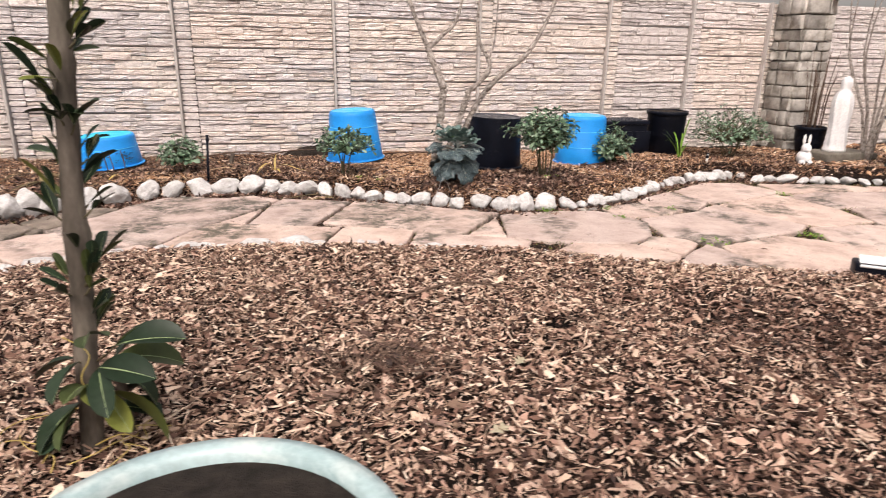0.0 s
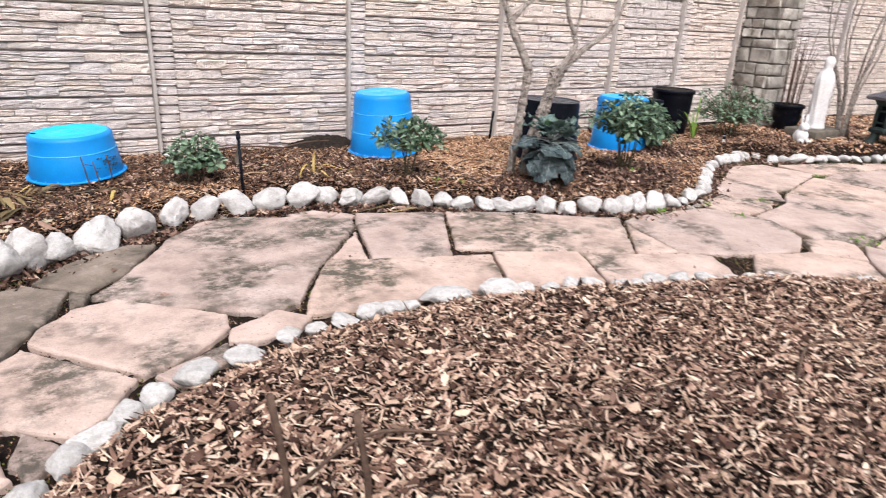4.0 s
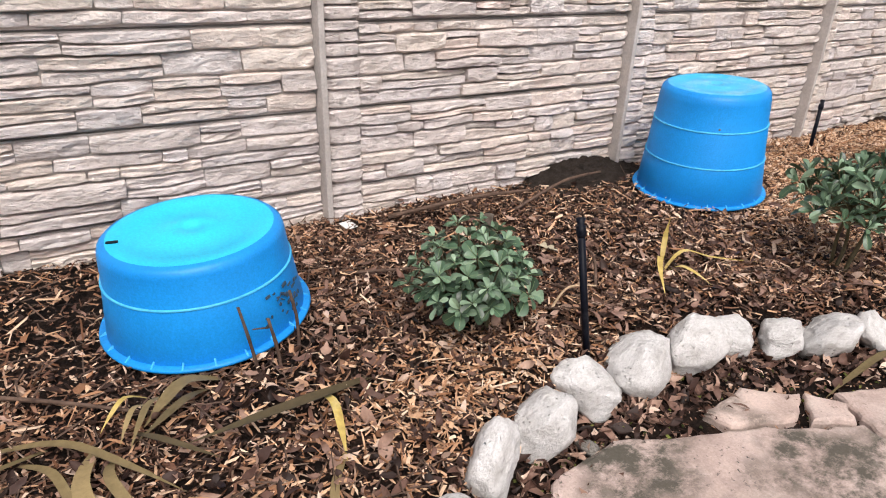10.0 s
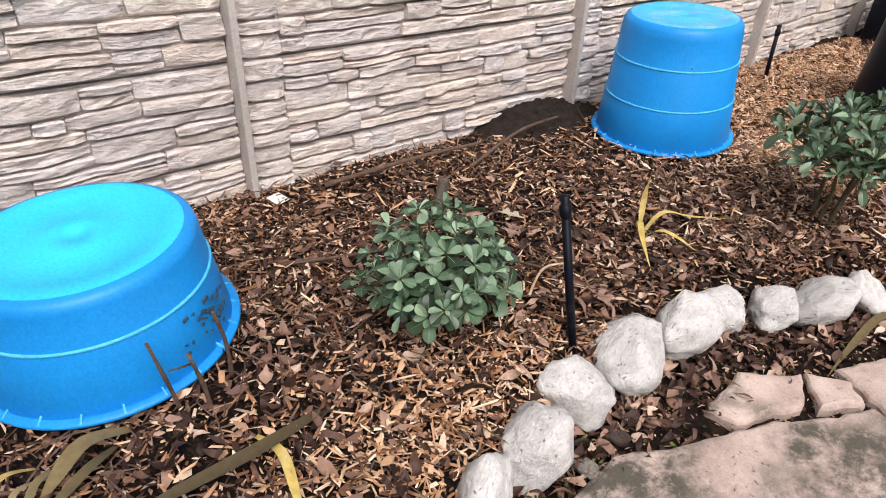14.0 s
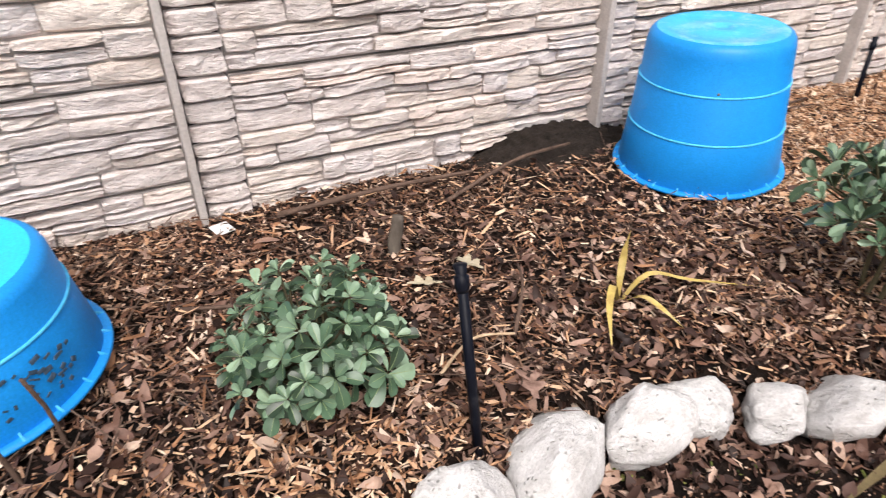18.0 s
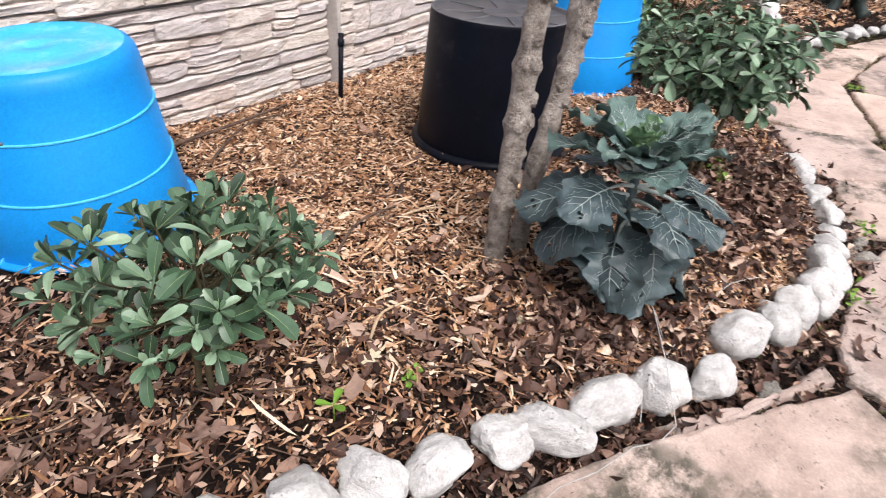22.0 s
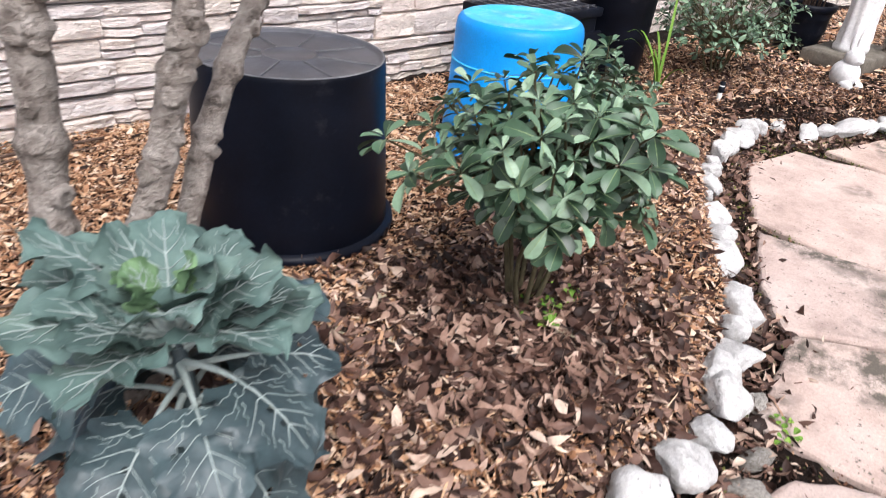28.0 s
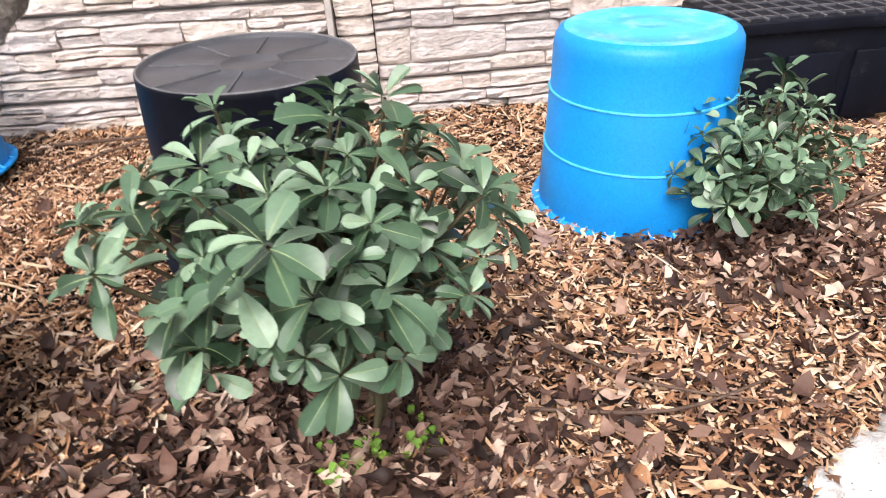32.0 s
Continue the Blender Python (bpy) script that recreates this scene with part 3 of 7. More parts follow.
def fence_post(a, ang, top, key):
    ax, ay = a
    bm = box(bmesh.new(), (0.016, -0.018, top / 2), (0.028, 0.12, top), 0.005)
    strip = part("post", bm, GREYCAST, fence, smooth=False)
    strip.matrix_basis = FM @ pose(ax, ay, SEAM0, 0, 0, ang)
    r = random.Random(5 + key % 2)
    z, pieces = 0.0, []
    while z < top - 0.02:
        h = min(r.uniform(0.045, 0.085), top - z)
        pieces.append((0, 0, ledge_stone(0.036, 0.197, lambda t, z=z: z, lambda t, z=z, h=h: z + h, r.uniform(0.03, 0.05), r.random() * 60, 0.04)))
        z += h
    if ("post", key % 2) not in patterns:
        patterns["post", key % 2] = joined(pieces, CAST, "post_face")
    shared("post_face", patterns["post", key % 2], strip, Matrix())


COURSES = 6
for k, (a, b) in enumerate(zip(FENCE, FENCE[1:])):
    ang = math.degrees(math.atan2(b[1] - a[1], b[0] - a[0]))
    bay(a, b, 0, COURSES, k, k in (1, 2, 3, 4))
    fence_post(a, ang, COURSES * PANEL_H, k)
fence_post(FENCE[-1], 4, COURSES * PANEL_H, 1)

FENCE2 = [(7.6, 8.5), (9.4, 8.42), (11.2, 8.34), (13.0, 8.26), (14.4, 8.22)]
fence2 = thing("wall_northeast", (7.6, 8.5, -0.4), "pale concrete ledge-stone fence beyond the stone pillar", "fence", kind="structure")
fence, FM = fence2, fence2.matrix_basis.inverted()
for k, (a, b) in enumerate(zip(FENCE2, FENCE2[1:])):
    bay(a, b, 0, COURSES, k + 1, False)
    fence_post(a, -2.5, COURSES * PANEL_H, k)

# ---- wooden fence at the far end and plain fences that close the garden ----
def board_fence(name, a, b, h, label):
    th = thing(name, (a[0], a[1], gz(*a)), label, "fence", kind="structure", rz=math.degrees(math.atan2(b[1] - a[1], b[0] - a[0])))
    L = math.dist(a, b)
    bm = box(bmesh.new(), (0.07, 0, h / 2), (0.135, 0.022, h), 0.004)
    first = part("board", bm, WOODF, th, smooth=False)
    n = int(L / 0.145)
    for i in range(1, n):
        shared("board", first.data, th, pose(i * 0.145, rng.uniform(-0.004, 0.004), rng.uniform(-0.02, 0.02)))
    for z in (0.35, h - 0.35):
        part("rail", box(bmesh.new(), (L / 2, 0.035, z), (L, 0.045, 0.09), 0.004), WOODF, th, smooth=False)
    return th


board_fence("wall_east", (14.4, 8.3), (16.9, 3.0), 1.9, "dark weathered wooden board fence at the far end")
board_fence("wall_south_east", (16.9, 3.0), (14.0, -4.5), 1.9, "dark weathered wooden board fence")
board_fence("wall_south", (14.0, -4.5), (-5.6, -4.5), 1.9, "dark weathered wooden board fence")
board_fence("wall_west", (-5.6, -4.5), (-5.0, 8.2), 1.9, "dark weathered wooden board fence")

# ---- stacked stone pillar against the fence ----
pillar = thing("stone_pillar", (7.15, 8.15, gz(7.15, 8.15)), "stacked rough tan stone pillar standing against the concrete fence", "pillar")
part("core", box(bmesh.new(), (0, 0, 1.05), (0.42, 0.5, 2.1)), MORTAR, pillar, smooth=False)
r = random.Random(21)
z = 0.0
while z < 2.05:
    h = r.uniform(0.12, 0.22)
    for face, span in (("front", 0.46), ("west", 0.52), ("east", 0.52)):
        u = -span / 2
        while u < span / 2 - 0.02:
            w = min(r.uniform(0.16, 0.36), span / 2 - u)
            if span / 2 - u - w < 0.09:
                w = span / 2 - u
            c = {"front": (u + w / 2, -0.26, z + h / 2), "west": (-0.22, u + w / 2, z + h / 2), "east": (0.22, u + w / 2, z + h / 2)}[face]
            s = (w - 0.018, 0.07 + r.uniform(0, 0.03), h - 0.016)
            bm = box(bmesh.new(), (0, 0, 0), s, 0.014)
            for v in bm.verts:
                v.co += Vector((r.uniform(-0.01, 0.01), r.uniform(-0.012, 0.012), r.uniform(-0.01, 0.01)))
            ob = part("stone", bm, PILLAR, pillar)
            ob.matrix_basis = pose(*c, 0, 0, 0 if face == "front" else 90)
            u += w
    z += h

# ---- tubs turned upside down ----
def tub(name, at, r0, r1, h, rings, mat, top_mat, ring_mat, label, tilt=(0, 0), spokes=False, group="upturned plastic tubs in the bed"):
    """An upturned tub: wall that steps in at each moulded ring, rolled rim on the soil, flat bottom on top."""
    th = thing(name, at, label, "tub", group)
    th.matrix_basis = pose(*at, tilt[0], tilt[1], 0)
    rad = lambda f: r0 + (r1 - r0) * f
    prof = [(rad(0) - 0.004, 0.0), (rad(0), 0.012)]
    for f in rings:
        prof += [(rad(f), h * f - 0.004), (rad(f) - 0.004, h * f + 0.003)]
    prof += [(rad(0.9), h * 0.9), (rad(0.955) - 0.003, h * 0.955), (rad(1) - 0.012, h * 0.985), (rad(1) - 0.026, h * 0.997)]
    rt = rad(1) - 0.026
    if spokes:
        prof = prof[:2] + [(rad(0.5), h * 0.5), (rad(0.98), h * 0.98), (rad(1), h + 0.002), (rad(1) - 0.003, h + 0.006)]
        rt = rad(1) - 0.003
    part("body", lathe(prof, 64), mat, th)
    top = [(rt, h * 0.997), (rt - 0.012, h), (rt * 0.8, h - 0.002), (rt * 0.78, h - 0.006), (rt * 0.35, h - 0.004), (rt * 0.33, h - 0.001), (0.03, h), (0.026, h - 0.006), (0, h - 0.006)]
    if spokes:
        top = [(rt, h + 0.006), (rt - 0.005, h + 0.006), (rt - 0.007, h - 0.005), (rt - 0.02, h - 0.006), (rt * 0.3, h - 0.006), (rt * 0.29, h - 0.003), (rt * 0.26, h - 0.003), (rt * 0.25, h - 0.006), (0, h - 0.006)]
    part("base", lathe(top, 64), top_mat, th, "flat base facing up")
    for f in rings:
        part("ring", lathe([(rad(f) - 0.001, h * f - 0.004), (rad(f) + 0.0025, h * f - 0.001), (rad(f) + 0.0015, h * f + 0.003), (rad(f) - 0.004, h * f + 0.004)], 64), ring_mat, th, "pale moulding line")
    lip = [(r0 - 0.002, 0.0), (r0 + 0.02, 0.0), (r0 + 0.023, 0.006 if not spokes else 0.014), (r0 + 0.02, 0.012 if not spokes else 0.028), (r0 - 0.004, 0.014 if not spokes else 0.034)]
    part("rim", lathe(lip, 64), mat, th)
    if spokes:
        # Pale ring paints the glint along the raised rim.
        part("edge", lathe([(rt + 0.001, h + 0.005), (rt, h + 0.0085), (rt - 0.005, h + 0.0085), (rt - 0.006, h + 0.005)], 64), GREYLINE, th, "pale edge round the base, its sheen painted in")
        bm = box(bmesh.new(), (rt * 0.62, 0, h - 0.0035), (rt * 0.62, 0.0025, 0.006))
        s = part("spoke", bm, GREYLINE, th, smooth=False)
        for i in range(1, 8):
            shared("spoke", s.data, th, pose(0, 0, 0, 0, 0, 45 * i))
    else:
        bm = bmesh.new()
        a = [bm.verts.new(p) for p in ((r0 - 0.003, -0.0025, 0.012), (r0 + 0.019, -0.0025, 0.012), (r0 - 0.004, -0.0025, 0.026), (r0 - 0.003, 0.0025, 0.012), (r0 + 0.019, 0.0025, 0.012), (r0 - 0.004, 0.0025, 0.026))]
        for f in ((0, 1, 2), (5, 4, 3), (1, 4, 5, 2), (0, 3, 4, 1), (0, 2, 5, 3)):
            bm.faces.new([a[i] for i in f])
        s = part("rib", bm, ring_mat, th, smooth=False)
        for i in range(1, 22):
            shared("rib", s.data, th, pose(0, 0, 0, 0, 0, 360 / 22 * i))
    return th


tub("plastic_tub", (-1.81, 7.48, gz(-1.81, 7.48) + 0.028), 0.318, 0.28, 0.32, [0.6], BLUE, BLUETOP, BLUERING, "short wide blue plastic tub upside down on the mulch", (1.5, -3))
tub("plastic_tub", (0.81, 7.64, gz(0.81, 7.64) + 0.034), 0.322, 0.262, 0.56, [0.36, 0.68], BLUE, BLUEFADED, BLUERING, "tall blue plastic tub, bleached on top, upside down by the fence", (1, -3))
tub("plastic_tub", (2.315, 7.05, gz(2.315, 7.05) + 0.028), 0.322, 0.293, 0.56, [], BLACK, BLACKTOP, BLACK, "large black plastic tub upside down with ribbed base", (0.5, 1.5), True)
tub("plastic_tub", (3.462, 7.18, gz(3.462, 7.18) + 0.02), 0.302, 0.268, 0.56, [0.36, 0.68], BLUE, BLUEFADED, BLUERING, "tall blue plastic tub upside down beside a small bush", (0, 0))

crate = thing("plastic_crate", (4.27, 7.86, gz(4.27, 7.86)), "black plastic crate with a lattice top beside the fence", "crate", rz=3)
CW, CD, CH = 0.7, 0.46, 0.44
part("body", box(bmesh.new(), (0, 0, CH / 2), (CW - 0.04, CD - 0.04, CH), 0.012), BLACK, crate)
part("collar", box(bmesh.new(), (0, 0, CH - 0.015), (CW, CD, 0.05), 0.008), BLACK, crate)
for x in (-0.27, 0.0, 0.27):
    part("panel", box(bmesh.new(), (x, -CD / 2 + 0.018, CH * 0.42), (0.22, 0.02, CH * 0.6), 0.006), BLACK, crate)
# Lattice bars reuse the lighter black with the sheen in its colour.
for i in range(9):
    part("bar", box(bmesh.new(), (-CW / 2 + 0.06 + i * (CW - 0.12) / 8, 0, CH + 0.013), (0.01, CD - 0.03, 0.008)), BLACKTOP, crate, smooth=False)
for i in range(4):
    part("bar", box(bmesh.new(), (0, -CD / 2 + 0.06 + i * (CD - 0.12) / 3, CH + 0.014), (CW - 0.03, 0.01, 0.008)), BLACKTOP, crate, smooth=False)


def pot(name, at, r0, r1, h, mat, label, tilt=(0, 0), wall=0.012, soil=None):
    th = thing(name, at, label, "plant pot")
    th.matrix_basis = pose(*at, tilt[0], tilt[1], 0)
    part("body", lathe([(0, 0.0), (r0 - 0.01, 0), (r0, 0.01), (r1 - 0.006, h - 0.05), (r1 - 0.004, h - 0.045), (r1 - wall, h - 0.045), (r1 - wall - 0.004, h * 0.5), (r0 - wall, 0.03), (0, 0.03)], 48), mat, th)
    part("rim", lathe([(r1 - 0.005, h - 0.05), (r1 + 0.01, h - 0.048), (r1 + 0.014, h - 0.02), (r1 + 0.01, h - 0.003), (r1 - wall / 2, h), (r1 - wall - 0.006, h - 0.006), (r1 - wall - 0.004, h - 0.05)], 48), mat, th)
    if soil:
        part("soil", lathe([(r1 - wall - 0.003, h * soil), (r1 * 0.5, h * soil + 0.012), (0, h * soil + 0.005)], 32), SOIL, th)
    return th


pot("black_pot", (4.97, 7.82, gz(4.97, 7.82)), 0.222, 0.255, 0.57, BLACK, "tall black plastic nursery pot filled to the rim beside the crate", (0, 0), soil=0.975)
stalkpot = pot("black_pot", (6.98, 7.5, gz(6.98, 7.5)), 0.15, 0.2, 0.38, BLACK, "black nursery pot with dead upright stalks", soil=0.85)
r = random.Random(4)
for i in range(16):
    a, b = r.uniform(0, 6.28), r.uniform(0.02, 0.13)
    x, y = b * math.cos(a), b * math.sin(a)
    part("stalk", tube(spline([(x, y, 0.3), (x * 1.2, y * 1.2, 0.8), (x * 1.8 + r.uniform(-0.05, 0.05), y * 1.8, r.uniform(1.0, 1.45))], 5), [0.007, 0.006, 0.006, 0.005, 0.004, 0.002], 5), TWIG, stalkpot)
glazed = pot("glazed_pot", (-0.08, 0.97, gz(-0.08, 0.97)), 0.25, 0.345, 0.475, POTBLUE, "pale blue-green glazed pot with dark soil on the mulch", wall=0.03, soil=0.93)


# ---- white rocks ----
def rock_mesh(seed):
    """A broken lump: flats cut off a ball, their edges worn, with dents and pits."""
    bm = bmesh.new()
    bmesh.ops.create_icosphere(bm, subdivisions=4, radius=1)
    off = Vector((seed * 7.3, seed * 3.1, seed))
    r = random.Random(seed * 13 + 1)
    planes = [(Vector((r.gauss(0, 1), r.gauss(0, 1), r.gauss(0, 0.9))).normalized(), r.uniform(0.6, 0.92)) for _ in range(9)]
    for v in bm.verts:
        p = v.co.normalized()
        d = 1.08 + 0.24 * noise.noise(p * 1.0 + off)
        for n, c in planes:
            k = p.dot(n)
            if k * d > c:
                d = d * 0.16 + 0.84 * c / k
        d += 0.09 * noise.noise(p * 2.0 + off) + 0.055 * noise.noise(p * 3.7 + off) + 0.03 * noise.noise(p * 6.5 + off) + 0.02 * noise.noise(p * 14 + off)
        d -= 0.16 * max(0.0, noise.noise(p * 4.3 + off * 2) - 0.28) + 0.1 * max(0.0, noise.noise(p * 9.7 + off * 3) - 0.38)
        v.co = p * d
    me = bpy.data.meshes.new("white_rock")
    bm.normal_update()
    bm.to_mesh(me)
    bm.free()
    me.materials.append(WHITEROCK)
    me.shade_smooth()
    return me


ROCKS = [rock_mesh(k) for k in range(14)]
ROCKS_TAN = [ROCKS[k].copy() for k in (1, 4, 7)]
for me in ROCKS_TAN:
    me.name = "tan_stone"
    me.materials[0] = PILLAR
ROCK_COUNT = [0]
rr = random.Random(8)


def white_rock(x, y, w, h, small=False, turn=None):
    k = ROCK_COUNT[0]
    ROCK_COUNT[0] += 1
    slope = math.degrees(math.atan2(np.interp(x + 0.1, EDGE_X, EDGE_Y) - np.interp(x - 0.1, EDGE_X, EDGE_Y), 0.2))
    ob = new("white_rock", ROCKS[(k * 5 + 2) % 14])
    sx, sy, sz = w * rr.uniform(0.52, 0.64), w * rr.uniform(0.38, 0.5), max(h, w * (0.42 if small else 0.56)) * (rr.uniform(0.5, 0.58) if small else rr.uniform(0.4, 0.49))
    if small:
        sx, sy, sz = sx * 1.05, sy * 1.1, min(sz, w * 0.34)
    ob.matrix_basis = pose(x, y, path_z(x) + (0.02 if small else -0.02) + sz * 0.86, *(rr.uniform(-30, 30) * (0.4 if small else 1) for _ in range(2)), (slope if turn is None else turn) + rr.uniform(-55, 55) * (1 if w < 0.2 else 0.5)) @ Matrix.Diagonal((sx, sy, sz, 1))
    if small:
        tagged(ob, "small whitewashed stone on the inner edge of the path", "rock", "small white stones along the path")
    else:
        tagged(ob, "whitewashed rough rock in a row edging the mulch bed" if w > 0.14 else "small whitewashed rock in a row edging the mulch bed", "rock", "white rocks edging the bed")


for row in (
    (-2.92, 5.28, 0.27, 0.2), (-2.71, 5.42, 0.28, 0.22), (-2.53, 5.58, 0.29, 0.24), (-2.4, 5.78, 0.23, 0.2), (-2.235, 5.9, 0.26, 0.28), (-2.1, 5.99, 0.2, 0.25), (-1.955, 6.08, 0.205, 0.2),
    (-1.755, 6.19, 0.27, 0.19), (-1.52, 6.37, 0.245, 0.22), (-1.265, 6.54, 0.21, 0.2), (-1.07, 6.59, 0.205, 0.2), (-0.82, 6.66, 0.225, 0.19), (-0.57, 6.67, 0.245, 0.21), (-0.33, 6.665, 0.225, 0.2),
    (-0.145, 6.66, 0.215, 0.17), (0.03, 6.56, 0.215, 0.17), (0.215, 6.485, 0.24, 0.15), (0.385, 6.42, 0.165, 0.15),
):
    white_rock(*row)
for row in (
    (0.56, 6.35, 0.185, 0.15), (0.71, 6.27, 0.165, 0.15), (0.84, 6.17, 0.16, 0.14), (1.0, 6.1, 0.165, 0.13), (1.12, 6.03, 0.19, 0.13), (1.28, 5.96, 0.18, 0.14), (1.44, 5.88, 0.165, 0.17), (1.57, 5.76, 0.135, 0.14),
    (1.82, 5.76, 0.16, 0.18), (1.98, 5.69, 0.16, 0.15), (2.1, 5.65, 0.14, 0.17), (2.21, 5.62, 0.16, 0.19), (2.41, 5.63, 0.19, 0.18), (2.63, 5.64, 0.17, 0.14), (2.8, 5.66, 0.115, 0.1), (2.94, 5.71, 0.165, 0.12),
    (3.04, 5.77, 0.17, 0.11), (3.17, 5.8, 0.16, 0.1), (3.29, 5.88, 0.13, 0.1),
):
    white_rock(*row)
for row in (
    (3.4, 5.92, 0.16, 0.13), (3.49, 5.98, 0.14, 0.12), (3.55, 6.1, 0.145, 0.11), (3.68, 6.16, 0.185, 0.12), (3.84, 6.26, 0.165, 0.1), (3.98, 6.36, 0.19, 0.14), (4.17, 6.51, 0.09, 0.08), (4.29, 6.57, 0.13, 0.1),
    (4.41, 6.66, 0.135, 0.11), (4.55, 6.71, 0.13, 0.11), (4.69, 6.75, 0.145, 0.14), (4.86, 6.79, 0.15, 0.13), (5.01, 6.82, 0.17, 0.15), (5.18, 6.86, 0.14, 0.13), (5.3, 6.86, 0.13, 0.12), (5.44, 6.82, 0.15, 0.13),
):
    white_rock(*row)
x, y = 5.56, 6.66
while x < 9.2:
    w = rr.uniform(0.11, 0.19)
    white_rock(x, float(np.interp(x, EDGE_X, EDGE_Y)) + rr.uniform(-0.02, 0.02), w, w * 0.65)
    sl = (np.interp(x + 0.05, EDGE_X, EDGE_Y) - np.interp(x, EDGE_X, EDGE_Y)) / 0.05
    x += (w + 0.02) / math.hypot(1, sl)
for row in (
    (-2.05, 3.88, 0.11, 0.09), (-1.95, 4.0, 0.12, 0.09), (-1.86, 4.08, 0.15, 0.08), (-1.75, 4.19, 0.12, 0.12), (-1.65, 4.28, 0.115, 0.1), (-1.5, 4.34, 0.155, 0.11), (-1.3, 4.42, 0.165, 0.09), (-1.08, 4.52, 0.11, 0.06),
    (-0.93, 4.54, 0.1, 0.06), (-0.8, 4.56, 0.13, 0.06), (-0.64, 4.6, 0.12, 0.08), (-0.52, 4.61, 0.105, 0.06), (-0.43, 4.61, 0.08, 0.05), (-0.22, 4.64, 0.165, 0.07), (-0.11, 4.61, 0.11, 0.06), (0.1, 4.57, 0.2, 0.09),
    (0.25, 4.54, 0.1, 0.07), (0.39, 4.48, 0.1, 0.07), (0.54, 4.49, 0.1, 0.07), (0.63, 4.43, 0.12, 0.08), (0.8, 4.36, 0.12, 0.07),
):
    white_rock(*row, small=True)
x = 0.93
while x < 5.6:
    w = rr.uniform(0.07, 0.14)
    white_rock(x, float(np.interp(x, INNER_X, INNER_Y)) + rr.uniform(0.0, 0.06), w, w * 0.5, small=True)
    x += w + rr.uniform(0.0, 0.06)


# ---- leaves and bushes ----
def blade(bm, m, length, width, droop=0.3, fold=0.25, rows=8, tip=0.64, mat_index=0):
    """A leaf with a pale folded midrib that bends down towards its rounded end; it grows along +x and is widest past its middle."""
    grow, end = (0.8, 5.0) if tip > 0.6 else (0.75, 2.2)
    peak = max((k / 50) ** grow * math.sqrt(1 - (k / 50) ** end) for k in range(50))
    grid = []
    for i in range(rows + 1):
        u = 1 - (1 - i / rows) ** 1.35
        w = width * 0.5 * max(0.03, u ** grow * math.sqrt(max(0.0, 1 - u ** end)) / peak)
        x, z = length * (u - 0.08 * droop * u * u), -droop * length * u * u * 0.6
        rib = min(w * 0.5, width * 0.028 * (1.15 - u))
        grid.append([bm.verts.new(m @ Vector((x, s, z + abs(s) * fold * (1 + 0.5 * abs(s) / max(w, 1e-5))))) for s in (-w, -rib, rib, w)])
    for a, b in zip(grid, grid[1:]):
        for j in (0, 1, 2):
            f = bm.faces.new((a[j], b[j], b[j + 1], a[j + 1]))
            f.material_index = 1 if j == 1 else mat_index


def rosette_mesh(seed, size, ratio, n, mat=None, up=0):
    r = random.Random(seed)
    bm = bmesh.new()
    for i in range(n):
        ring = i / n
        m = pose(0, 0, -0.012 + 0.02 * ring + 0.008 * r.random(), 0, 0, i * 137.5 + r.uniform(-22, 22)) @ pose(0.004, 0, 0, 0, -up - 58 * (ring ** 0.9) + r.uniform(-14, 22), 0) @ pose(0, 0, 0, r.uniform(-32, 32), 0, 0)
        s = size * (1.05 - 0.5 * ring) * r.uniform(0.72, 1.15)
        blade(bm, m, s, s * ratio * r.uniform(0.85, 1.15), r.uniform(0.1, 0.75), r.uniform(0.15, 0.45))
    me = bpy.data.meshes.new("sprig")
    bm.normal_update()
    bm.to_mesh(me)
    bm.free()
    me.materials.append(mat or LEAF)
    me.materials.append(LEAFRIB)
    me.shade_smooth()
    return me


ROSETTES = [rosette_mesh(k, 0.1, 0.46, 8) for k in range(7)]
UPRIGHT = [rosette_mesh(30 + k, 0.085, 0.4, 8, None, 32) for k in range(5)]
BROAD = [rosette_mesh(40 + k, 0.07, 0.54, 9) for k in range(5)]
SMALL = [rosette_mesh(20 + k, 0.066, 0.45, 8) for k in range(5)]


